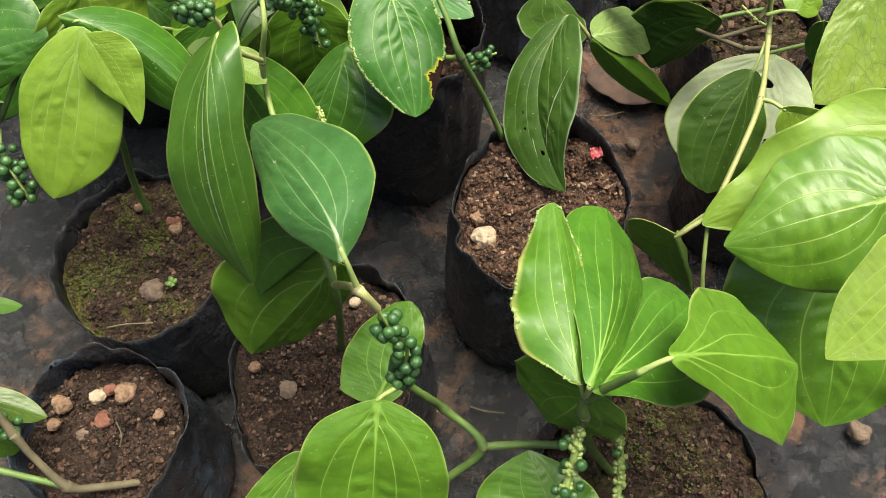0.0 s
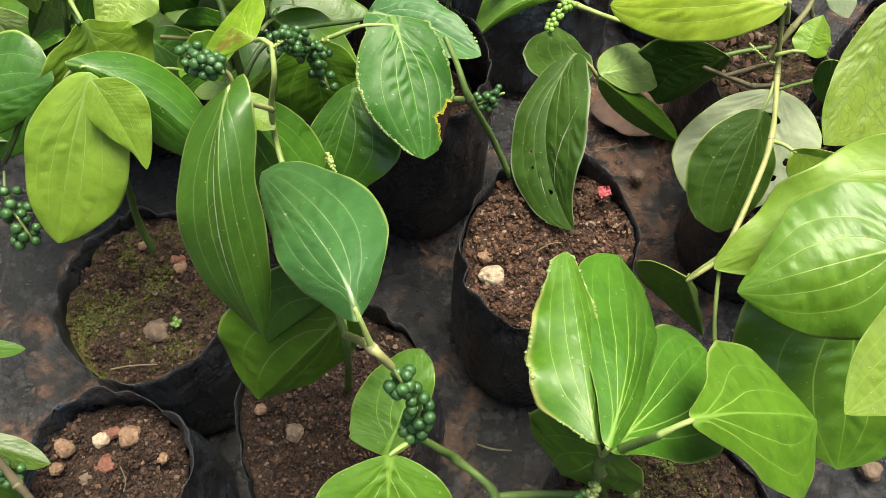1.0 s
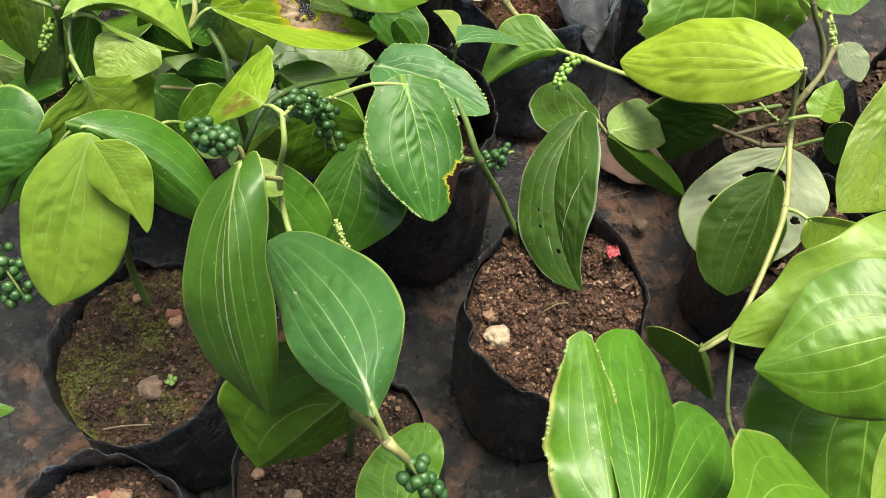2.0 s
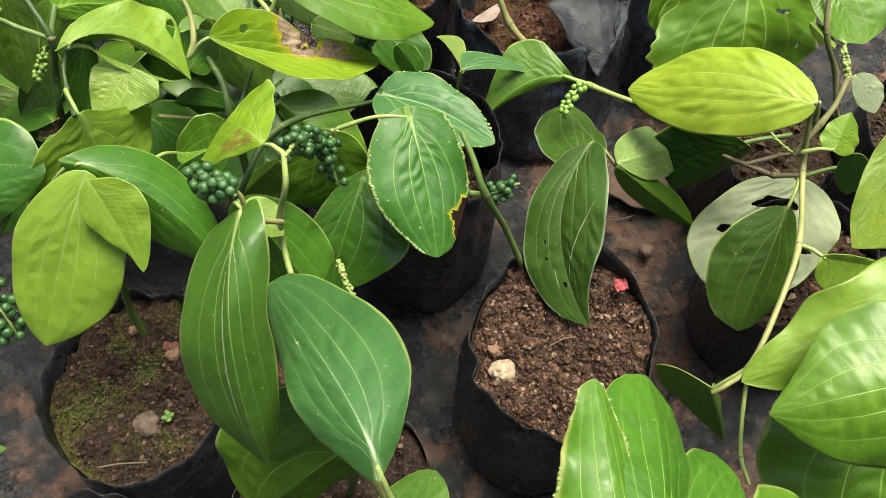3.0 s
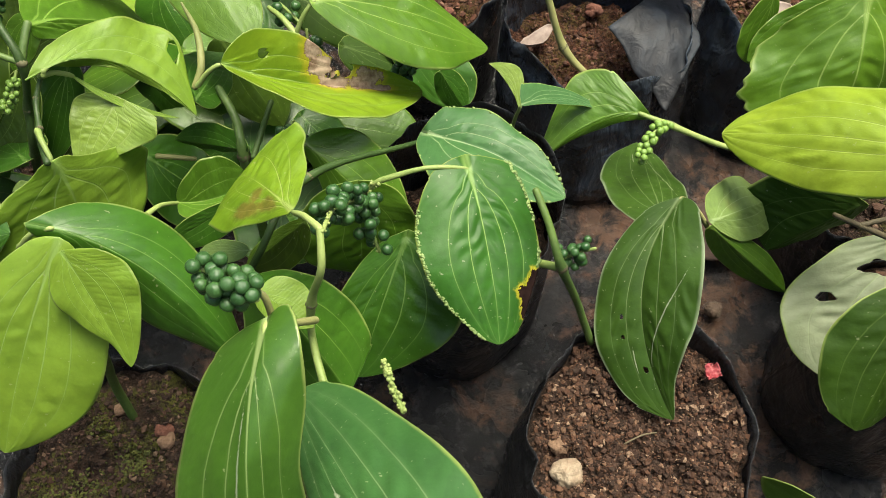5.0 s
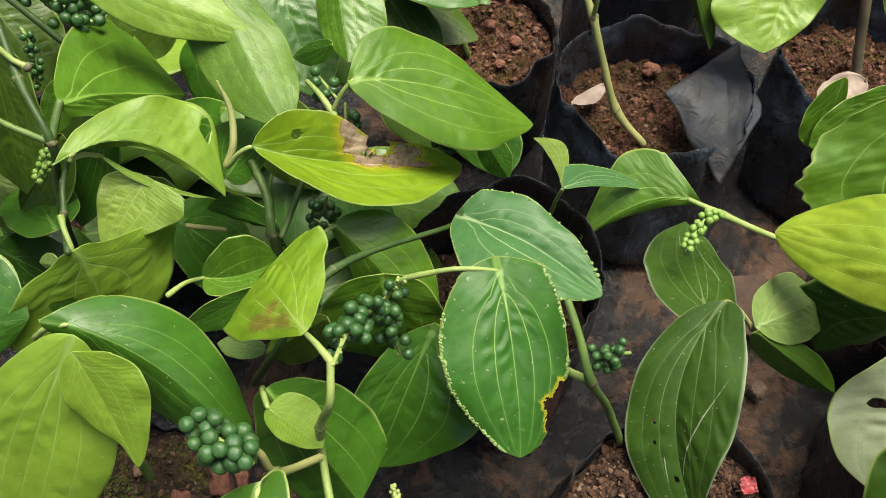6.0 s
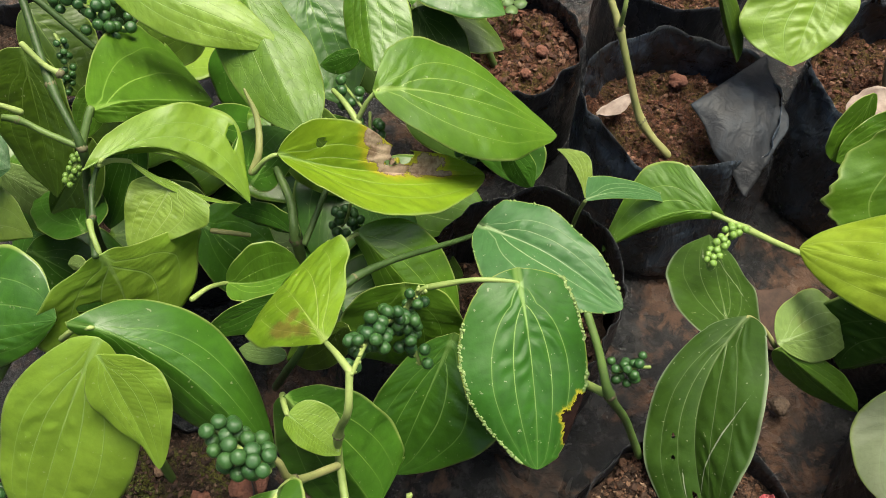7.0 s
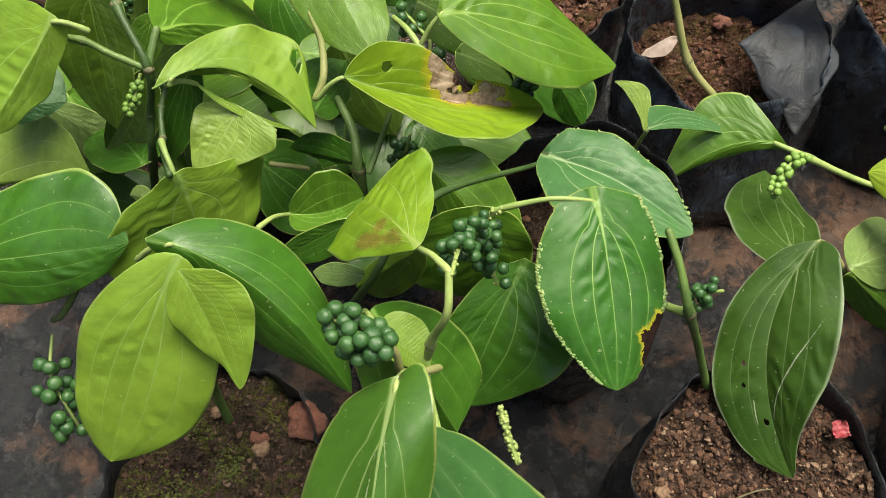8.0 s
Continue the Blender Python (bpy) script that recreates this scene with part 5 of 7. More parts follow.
leaf(p_front, "mid", (0.0713, 0.036, 0.19), (0.0492, 0.0867, 0.21), (0.0213, 0.0591, 0.19), (0.0879, 0.0608, 0.2), arch=0.004, seed=63)
tube("stem", [(0.1082, 0.0899, 0.125, 0.0028), (0.0844, 0.0908, 0.2, 0.0026), (0.069, 0.0889, 0.28, 0.0024), (0.068, 0.0917, 0.3, 0.0022), (0.0826, 0.092, 0.338, 0.0018)], STEM["green"], p_front, p_front.location, nodes=(2, 3), seed=64)
tube("stem", [(0.0777, 0.0982, 0.29, 0.002), (0.0883, 0.0947, 0.25, 0.002), (0.0925, 0.0907, 0.236, 0.0018)], STEM["light"], p_front, p_front.location, nodes=(2,), seed=65)
spike(p_front, [(0.0701, 0.0878, 0.262), (0.0677, 0.077, 0.255), (0.0647, 0.0654, 0.245), (0.061, 0.0534, 0.235)], 14, 0.0028, bare=60, thin=0.002, seed=66)
spike(p_front, [(0.0915, 0.0903, 0.238), (0.0955, 0.0829, 0.225), (0.0969, 0.071, 0.21), (0.0958, 0.0608, 0.2)], 4, 0.0026, bare=60, thin=0.0019, seed=67)

p_right = plant((0.2662, 0.3374, 0.1), "trailing pepper vine with yellow-green leaves")
leaf(p_right, "yellow", (0.2065, 0.3660, 0.2783), (0.1165, 0.4268, 0.2126), (0.1717, 0.4289, 0.2557), (0.1509, 0.3783, 0.2296), mid=(0.1671, 0.3970, 0.2486), lobe=0.000, pl=(0.36, 0.6, 0.85, 0.97, 0.98, 0.87, 0.6, 0.3), pr=(0.38, 0.62, 0.86, 0.98, 0.98, 0.86, 0.6, 0.3), arch=0.006, curl=0.003, quilt=1.9, petiole_mat="tan", seed=68, petiole=(0.2122, 0.3659, 0.262))
leaf(p_right, "spring", (0.2017, 0.5037, 0.25), (0.1999, 0.4443, 0.185), (0.1402, 0.4718, 0.195), (0.2598, 0.48, 0.205), arch=0.004, rag=0.09, quilt=0.35, fine=2, holes=((0.74, 0.3, 0.05, 0.018), (0.87, 0.55, 0.016, 0.03)), lobe=0.02, seed=69)
leaf(p_right, "deep", (0.2065, 0.3315, 0.2180), (0.1836, 0.2708, 0.1618), (0.1628, 0.3153, 0.1866), (0.2169, 0.2948, 0.1754), mid=(0.1942, 0.3017, 0.1899), lobe=0.000, pl=(0.3, 0.52, 0.8, 0.93, 0.97, 0.88, 0.69, 0.48), pr=(0.27, 0.47, 0.7, 0.96, 0.99, 0.86, 0.63, 0.34), arch=0.004, seed=70, petiole=(0.2138, 0.3471, 0.226))
leaf(p_right, "bleached", (0.255, 0.3963, 0.145), (0.2131, 0.3121, 0.105), (0.1725, 0.3599, 0.128), (0.2804, 0.3534, 0.125), fine=2, holes=((0.42, 0.18, 0.15, 0.05), (0.2, 0.42, 0.05, 0.03), (0.82, 0.45, 0.05, 0.03), (0.78, 0.6, 0.04, 0.025)), seed=71)
leaf(p_right, "lime", (0.2109, 0.2859, 0.238), (0.2642, 0.2898, 0.215), (0.2318, 0.2886, 0.235), (0.2234, 0.2749, 0.215), seed=72, petiole=(0.1987, 0.2956, 0.236))
leaf(p_right, "deep", (0.1951, 0.3888, 0.2), (0.1594, 0.3859, 0.15), (0.1432, 0.4153, 0.18), (0.189, 0.3904, 0.165), seed=73)
leaf(p_right, "veined", (0.2767, 0.3698, 0.27), (0.2364, 0.2996, 0.225), (0.2434, 0.3431, 0.25), (0.2863, 0.3152, 0.235), quilt=1.0, rag=0.03, under="veined", seed=74)
leaf(p_right, "spring", (0.2424, 0.2039, 0.2790), (0.1578, 0.1907, 0.2471), (0.2125, 0.2427, 0.2776), (0.2162, 0.1625, 0.2443), mid=(0.2003, 0.1985, 0.2638), lobe=0.082, pl=(0.79, 0.92, 1.0, 0.98, 0.89, 0.61, 0.3, 0.13), pr=(0.44, 0.7, 0.92, 0.99, 0.92, 0.77, 0.48, 0.19), arch=0.008, curl=0.004, quilt=1.5, seed=75)
leaf(p_right, "lime", (0.2625, 0.2506, 0.2788), (0.1560, 0.2159, 0.2223), (0.2264, 0.2710, 0.2735), (0.2225, 0.2149, 0.2407), mid=(0.2067, 0.2325, 0.2488), lobe=0.000, pl=(0.68, 0.9, 0.97, 0.89, 0.92, 0.57, 0.42, 0.23), pr=(0.35, 0.61, 0.84, 0.98, 0.97, 0.9, 0.57, 0.25), wave=0.004, arch=0.004, seed=76)
leaf(p_right, "gold", (0.2275, 0.1565, 0.3051), (0.1778, 0.1108, 0.2959), (0.2123, 0.1695, 0.3051), (0.2108, 0.1107, 0.3003), mid=(0.2032, 0.1308, 0.2998), lobe=0.030, pl=(0.66, 0.83, 1.0, 0.97, 0.93, 0.85, 0.57, 0.27), pr=(0.3, 0.52, 0.76, 0.92, 0.97, 0.89, 0.48, 0.2), seed=77)
leaf(p_right, "mid", (0.2436, 0.211, 0.215), (0.2467, 0.1164, 0.13), (0.1763, 0.1911, 0.175), (0.2949, 0.1482, 0.17), arch=0.004, seed=78)
leaf(p_right, "olive", (0.1453, 0.217, 0.205), (0.1679, 0.2012, 0.15), (0.1243, 0.2399, 0.17), (0.1557, 0.2179, 0.185), seed=79, petiole=(0.1595, 0.2229, 0.222))
tube("stem", [(0.2072, 0.3663, 0.279, 0.0014), (0.2089, 0.3659, 0.262, 0.0016), (0.2157, 0.352, 0.228, 0.0016), (0.1987, 0.2956, 0.236, 0.0017), (0.1767, 0.2504, 0.232, 0.0017), (0.1612, 0.2241, 0.223, 0.0016), (0.149, 0.2154, 0.218, 0.0014), (0.1428, 0.2129, 0.212, 0.0012)], STEM["tan"], p_right, p_right.location, nodes=(2, 3, 5), seed=80)
tube("stem", [(0.1612, 0.2241, 0.223, 0.0013), (0.1599, 0.2006, 0.205, 0.0013), (0.1612, 0.1822, 0.19, 0.0012), (0.1672, 0.1686, 0.18, 0.0011)], STEM["light"], p_right, p_right.location, nodes=(2,), seed=81)
tube("stem", [(0.0779, 0.4563, 0.19, 0.0014), (0.0969, 0.4496, 0.188, 0.0018), (0.1303, 0.4431, 0.178, 0.0018), (0.1643, 0.4371, 0.175, 0.0018)], STEM["light"], p_right, p_right.location, nodes=(1,), seed=82)
leaf(p_right, "mid", (0.0797, 0.4574, 0.1877), (0.0201, 0.4415, 0.1560), (0.0380, 0.4835, 0.1901), (0.0525, 0.4529, 0.1744), mid=(0.0519, 0.4587, 0.1778), lobe=0.102, pl=(1.06, 1.08, 1.07, 1.01, 0.82, 0.6, 0.34, 0.16), pr=(0.3, 0.52, 0.75, 0.95, 0.86, 0.65, 0.4, 0.18), arch=0.002, curl=0.004, seed=83)
spike(p_right, [(0.0962, 0.4495, 0.188), (0.0872, 0.4447, 0.19), (0.08, 0.4336, 0.19), (0.0753, 0.4227, 0.189)], 26, 0.0023, kind="light", spread=0.0012, start=0.05, seed=84)
leaf(p_right, "teal", (0.0022, 0.4437, 0.2104), (0.0594, 0.4672, 0.1778), (0.0209, 0.4727, 0.2042), (0.0322, 0.4570, 0.1953), mid=(0.0286, 0.4606, 0.1970), lobe=0.000, pl=(0.83, 0.76, 0.66, 0.54, 0.43, 0.32, 0.2, 0.09), pr=(0.28, 0.48, 0.7, 0.88, 0.95, 0.72, 0.44, 0.2), seed=85, petiole=(-0.0008, 0.4526, 0.15))
leaf(p_right, "pale", (0.0043, 0.4579, 0.1895), (-0.0150, 0.4836, 0.1997), (0.0031, 0.4804, 0.2021), (-0.0042, 0.4721, 0.1956), mid=(-0.0028, 0.4749, 0.1976), lobe=0.000, pl=(0.25, 0.43, 0.62, 0.79, 0.93, 0.88, 0.54, 0.25), pr=(0.28, 0.48, 0.69, 0.88, 0.95, 0.72, 0.44, 0.21), seed=86)
leaf(p_right, "lime", (0.1568, 0.6532, 0.2), (0.1396, 0.5942, 0.165), (0.1013, 0.618, 0.185), (0.1759, 0.6245, 0.19), seed=87)
leaf(p_right, "mid", (0.1947, 0.524, 0.22), (0.1512, 0.5014, 0.19), (0.1606, 0.5173, 0.21), (0.187, 0.5002, 0.19), seed=88)

p_back = plant((0.0724, 0.561, 0.095), "young pepper cutting with a bare jointed stem")
tube("stem", [(0.0732, 0.5611, 0.095, 0.0028), (0.0494, 0.575, 0.115, 0.0028), (0.033, 0.5932, 0.15, 0.0026), (0.0227, 0.6083, 0.172, 0.0026), (0.0106, 0.6257, 0.19, 0.0024)], STEM["tan"], p_back, p_back.location, nodes=(1, 3), seed=89)
tube("stem", [(0.0227, 0.6083, 0.172, 0.0018), (0.0226, 0.6065, 0.19, 0.0016), (0.0225, 0.6118, 0.2, 0.0016)], STEM["light"], p_back, p_back.location, nodes=(), seed=90)

p_back2 = plant((-0.0648, 0.6339, 0.095), "young pepper cutting with a bare green stem")
tube("stem", [(-0.0636, 0.6311, 0.095, 0.0028), (-0.0755, 0.6329, 0.13, 0.0027), (-0.0889, 0.6344, 0.17, 0.0026)], STEM["green"], p_back2, p_back2.location, nodes=(1,), seed=91)

p_jungle = plant((-0.3134, 0.4409, 0.1), "bushy pepper plant with many crowded leaves")
leaf(p_jungle, "lime", (-0.2402, 0.4713, 0.3188), (-0.1589, 0.4629, 0.2926), (-0.2051, 0.4863, 0.3140), (-0.2122, 0.4547, 0.3009), mid=(-0.1998, 0.4682, 0.3068), lobe=0.000, pl=(0.38, 0.66, 0.87, 0.99, 0.83, 0.69, 0.4, 0.17), pr=(0.42, 0.66, 0.88, 1.0, 0.96, 0.75, 0.48, 0.22), arch=0.004, seed=92)
leaf(p_jungle, "net", (-0.1861, 0.4966, 0.3054), (-0.1405, 0.4250, 0.2771), (-0.1421, 0.4657, 0.2843), (-0.1909, 0.4574, 0.2854), mid=(-0.1656, 0.4609, 0.2923), lobe=0.000, pl=(0.39, 0.5, 0.67, 0.82, 0.95, 0.88, 0.7, 0.41), pr=(0.56, 0.76, 0.99, 1.0, 0.96, 0.85, 0.63, 0.32), arch=0.004, seed=93)
leaf(p_jungle, "mid", (-0.1369, 0.5488, 0.27), (-0.1218, 0.4901, 0.247), (-0.1444, 0.5203, 0.25), (-0.1038, 0.5162, 0.255), seed=94)
leaf(p_jungle, "mid", (-0.2306, 0.4026, 0.3072), (-0.1997, 0.4498, 0.2587), (-0.2545, 0.4919, 0.2644), (-0.2149, 0.4215, 0.2755), mid=(-0.2176, 0.4280, 0.2857), lobe=0.000, pl=(0.18, 0.35, 0.58, 0.78, 0.88, 0.97, 0.9, 0.81), pr=(0.42, 0.62, 0.87, 0.81, 0.75, 0.69, 0.5, 0.23), seed=95, petiole=(-0.2354, 0.3931, 0.295))
leaf(p_jungle, "lime", (-0.2167, 0.3780, 0.3080), (-0.1639, 0.3896, 0.2626), (-0.1859, 0.4287, 0.2847), (-0.2144, 0.3862, 0.3008), mid=(-0.1930, 0.3967, 0.2923), lobe=0.130, pl=(0.42, 0.52, 0.66, 0.78, 0.91, 1.0, 0.87, 0.37), pr=(0.45, 0.77, 0.96, 0.82, 0.67, 0.5, 0.31, 0.14), wave=0.002, quilt=1.8, holes=((0.12, 0.8, 0.09, 0.035),), seed=96, petiole=(-0.2178, 0.3769, 0.306))
leaf(p_jungle, "lime", (-0.2130, 0.3884, 0.2926), (-0.1720, 0.3890, 0.2620), (-0.1914, 0.3871, 0.2758), (-0.1910, 0.3821, 0.2728), mid=(-0.1925, 0.3856, 0.2755), lobe=0.000, pl=(0.27, 0.47, 0.68, 0.87, 0.98, 0.73, 0.45, 0.21), pr=(0.18, 0.32, 0.46, 0.5, 0.41, 0.31, 0.19, 0.09), quilt=0.4, under="grey", seed=97, petiole=(-0.22, 0.378, 0.304))
leaf(p_jungle, "pale", (-0.1962, 0.3879, 0.2786), (-0.2123, 0.3546, 0.2605), (-0.2162, 0.3845, 0.2805), (-0.1794, 0.3745, 0.2655), mid=(-0.2051, 0.3708, 0.2697), lobe=0.000, pl=(0.46, 0.78, 0.99, 0.89, 0.75, 0.57, 0.35, 0.16), pr=(0.81, 0.89, 0.99, 0.78, 0.57, 0.32, 0.16, 0.07), under="bleached", seed=98)
leaf(p_jungle, "lime", (-0.2080, 0.3386, 0.2982), (-0.2052, 0.3154, 0.2385), (-0.2438, 0.3078, 0.2608), (-0.1892, 0.3829, 0.2477), mid=(-0.2053, 0.3304, 0.2691), lobe=0.000, pl=(0.15, 0.26, 0.63, 0.84, 0.95, 0.99, 0.75, 0.35), pr=(0.13, 0.23, 0.48, 0.83, 0.97, 0.88, 0.73, 0.62), holes=((0.3, 0.5, 0.07, 0.06),), under="lime", seed=99, petiole=(-0.2164, 0.352, 0.3))
leaf(p_jungle, "mid", (-0.1793, 0.3648, 0.2219), (-0.1426, 0.3765, 0.2261), (-0.1565, 0.3815, 0.2429), (-0.1690, 0.3459, 0.2300), mid=(-0.1605, 0.3676, 0.2225), lobe=0.000, pl=(0.27, 0.47, 0.69, 0.94, 1.02, 1.0, 0.75, 0.45), pr=(0.41, 0.59, 0.63, 0.67, 0.65, 0.56, 0.38, 0.18), seed=100, petiole=(-0.1874, 0.346, 0.24))
leaf(p_jungle, "olive", (-0.2703, 0.4291, 0.31), (-0.2669, 0.388, 0.25), (-0.2967, 0.4163, 0.28), (-0.2537, 0.4137, 0.28), seed=101)
leaf(p_jungle, "lime", (-0.2652, 0.3897, 0.325), (-0.2947, 0.3487, 0.295), (-0.321, 0.3997, 0.3), (-0.2731, 0.3696, 0.3), seed=102, petiole=(-0.2535, 0.392, 0.318))
leaf(p_jungle, "teal", (-0.3276, 0.3878, 0.26), (-0.297, 0.4019, 0.25), (-0.3091, 0.4179, 0.26), (-0.3149, 0.3868, 0.25), seed=103)
leaf(p_jungle, "pale", (-0.3468, 0.3645, 0.22), (-0.2902, 0.3781, 0.22), (-0.3186, 0.4, 0.24), (-0.3376, 0.3794, 0.2), seed=104)
leaf(p_jungle, "grey", (-0.3251, 0.4178, 0.22), (-0.279, 0.405, 0.19), (-0.2938, 0.4187, 0.21), (-0.3152, 0.4037, 0.195), seed=105)
leaf(p_jungle, "olive", (-0.2612, 0.4236, 0.25), (-0.286, 0.3943, 0.22), (-0.2796, 0.4076, 0.24), (-0.2578, 0.3955, 0.23), seed=106)
leaf(p_jungle, "mid", (-0.2569, 0.4438, 0.27), (-0.2656, 0.4232, 0.25), (-0.2718, 0.4364, 0.26), (-0.2518, 0.4346, 0.26), seed=107)
leaf(p_jungle, "dark", (-0.2458, 0.439, 0.24), (-0.2621, 0.3984, 0.2), (-0.2714, 0.4195, 0.22), (-0.241, 0.4151, 0.22), seed=108)
leaf(p_jungle, "grey", (-0.2385, 0.3509, 0.25), (-0.2521, 0.3552, 0.244), (-0.2456, 0.358, 0.25), (-0.2467, 0.3523, 0.244), seed=109)
leaf(p_jungle, "dark", (-0.1684, 0.4062, 0.255), (-0.1655, 0.4585, 0.23), (-0.187, 0.4397, 0.245), (-0.1581, 0.4274, 0.235), seed=110)
leaf(p_jungle, "dark", (-0.1454, 0.3893, 0.235), (-0.1891, 0.4067, 0.218), (-0.1675, 0.407, 0.235), (-0.1698, 0.4028, 0.215), seed=111)
leaf(p_jungle, "dark", (-0.1429, 0.3477, 0.25), (-0.1802, 0.3332, 0.23), (-0.1633, 0.3431, 0.246), (-0.1537, 0.336, 0.234), seed=112)
leaf(p_jungle, "olive", (-0.1068, 0.3339, 0.26), (-0.1375, 0.3247, 0.23), (-0.1288, 0.3353, 0.24), (-0.1161, 0.3231, 0.23), seed=113)
leaf(p_jungle, "grey", (-0.1284, 0.3134, 0.27), (-0.1518, 0.3175, 0.26), (-0.1405, 0.3191, 0.268), (-0.1427, 0.3113, 0.26), seed=114)
leaf(p_jungle, "dark", (-0.1792, 0.5618, 0.24), (-0.146, 0.4996, 0.2), (-0.1847, 0.5169, 0.22), (-0.1381, 0.5386, 0.22), seed=115)
leaf(p_jungle, "dark", (-0.1328, 0.4992, 0.25), (-0.1564, 0.5004, 0.235), (-0.1443, 0.5033, 0.246), (-0.1421, 0.4947, 0.236), seed=116)
leaf(p_jungle, "olive", (-0.3041, 0.4825, 0.28), (-0.2771, 0.456, 0.245), (-0.28, 0.493, 0.262), (-0.3016, 0.4576, 0.255), seed=117)
leaf(p_jungle, "olive", (-0.25, 0.4661, 0.24), (-0.3029, 0.4555, 0.21), (-0.2865, 0.4746, 0.23), (-0.2696, 0.4433, 0.215), seed=118)
leaf(p_jungle, "olive", (-0.2233, 0.5129, 0.25), (-0.2906, 0.5162, 0.21), (-0.2621, 0.5368, 0.235), (-0.2496, 0.4983, 0.22), seed=119)
leaf(p_jungle, "dark", (-0.2533, 0.3767, 0.24), (-0.3093, 0.4299, 0.2), (-0.302, 0.3949, 0.21), (-0.2638, 0.4108, 0.22), seed=120)
leaf(p_jungle, "dark", (-0.2122, 0.4087, 0.2), (-0.1692, 0.3958, 0.16), (-0.189, 0.4294, 0.18), (-0.1976, 0.3814, 0.17), seed=121)
leaf(p_jungle, "dark", (-0.1639, 0.4791, 0.2), (-0.1273, 0.473, 0.15), (-0.1533, 0.4657, 0.165), (-0.1357, 0.4992, 0.175), seed=122)
leaf(p_jungle, "dark", (-0.2297, 0.4773, 0.2), (-0.1915, 0.4758, 0.15), (-0.2208, 0.4669, 0.16), (-0.2046, 0.5056, 0.17), seed=123)
leaf(p_jungle, "dark", (-0.3013, 0.3789, 0.2), (-0.2634, 0.3722, 0.16), (-0.2837, 0.3978, 0.18), (-0.2888, 0.3585, 0.17), seed=124)
leaf(p_jungle, "olive", (-0.1741, 0.477, 0.22), (-0.1417, 0.4527, 0.17), (-0.1744, 0.4556, 0.19), (-0.1413, 0.4843, 0.19), seed=125)
leaf(p_jungle, "dark", (-0.0776, 0.5404, 0.18), (-0.0299, 0.4993, 0.13), (-0.0703, 0.513, 0.15), (-0.0221, 0.5235, 0.15), seed=126)
leaf(p_jungle, "dark", (-0.0438, 0.5001, 0.17), (-0.0255, 0.4913, 0.14), (-0.0439, 0.4938, 0.15), (-0.0266, 0.5036, 0.155), seed=127)
tube("stem", [(-0.305, 0.4152, 0.1, 0.0026), (-0.2489, 0.3795, 0.24, 0.0019), (-0.2413, 0.3856, 0.27, 0.0018), (-0.2323, 0.3882, 0.3, 0.0018), (-0.2479, 0.4101, 0.315, 0.0018), (-0.2667, 0.4441, 0.33, 0.0018), (-0.2709, 0.454, 0.34, 0.0018)], STEM["dark"], p_jungle, p_jungle.location, nodes=(1, 2, 3, 4), seed=128)
tube("stem", [(-0.2323, 0.3882, 0.3, 0.0015), (-0.2482, 0.3911, 0.305, 0.0015), (-0.2597, 0.3931, 0.31, 0.0015), (-0.2699, 0.3865, 0.32, 0.0015)], STEM["green"], p_jungle, p_jungle.location, nodes=(2,), seed=129)
tube("stem", [(-0.1469, 0.3801, 0.15, 0.003), (-0.1467, 0.3894, 0.23, 0.0026), (-0.1513, 0.4051, 0.24, 0.0024), (-0.1615, 0.4215, 0.245, 0.002)], STEM["green"], p_jungle, p_jungle.location, nodes=(1,), seed=130)
tube("stem", [(-0.2094, 0.3373, 0.298, 0.0016), (-0.2171, 0.3512, 0.296, 0.0013), (-0.2187, 0.3566, 0.295, 0.0013), (-0.2222, 0.3703, 0.298, 0.0011), (-0.2185, 0.3826, 0.306, 0.0011)], STEM["dark"], p_jungle, p_jungle.location, nodes=(2, 3), seed=131)
tube("stem", [(-0.2327, 0.3892, 0.3, 0.002), (-0.2314, 0.3978, 0.305, 0.0019), (-0.2304, 0.4042, 0.308, 0.0018)], STEM["green"], p_jungle, p_jungle.location, nodes=(), seed=132)
tube("bud_sheath", [(-0.1667, 0.406, 0.265, 0.0018), (-0.1632, 0.4134, 0.272, 0.0019), (-0.1657, 0.4276, 0.28, 0.0016), (-0.1721, 0.4368, 0.29, 0.0006)], STEM["tan"], p_jungle, p_jungle.location, nodes=(), seed=133)
tube("stem", [(-0.1406, 0.3858, 0.235, 0.0016), (-0.1369, 0.4001, 0.24, 0.0016), (-0.1344, 0.4175, 0.24, 0.0015)], STEM["green"], p_jungle, p_jungle.location, nodes=(), seed=134)
tube("stem", [(-0.1958, 0.3944, 0.22, 0.0015), (-0.1773, 0.3967, 0.215, 0.0013)], STEM["tan"], p_jungle, p_jungle.location, nodes=(), seed=135)
tube("stem", [(-0.2574, 0.4191, 0.33, 0.0014), (-0.2499, 0.4154, 0.322, 0.0013), (-0.2438, 0.4144, 0.318, 0.0016)], STEM["light"], p_jungle, p_jungle.location, nodes=(2,), seed=136)
tube("stem", [(-0.2829, 0.4672, 0.31, 0.0018), (-0.272, 0.463, 0.3, 0.0018), (-0.2567, 0.4575, 0.285, 0.0018)], STEM["dark"], p_jungle, p_jungle.location, nodes=(), seed=137)
spike(p_jungle, [(-0.2771, 0.4774, 0.3), (-0.2678, 0.4801, 0.29), (-0.2567, 0.4787, 0.28), (-0.2463, 0.4783, 0.275)], 40, 0.003, spread=0.008, start=0, seed=138)
spike(p_jungle, [(-0.2678, 0.4507, 0.3), (-0.2645, 0.4465, 0.295), (-0.2635, 0.4407, 0.285), (-0.2677, 0.4341, 0.275)], 18, 0.0018, spread=0.001, seed=139)
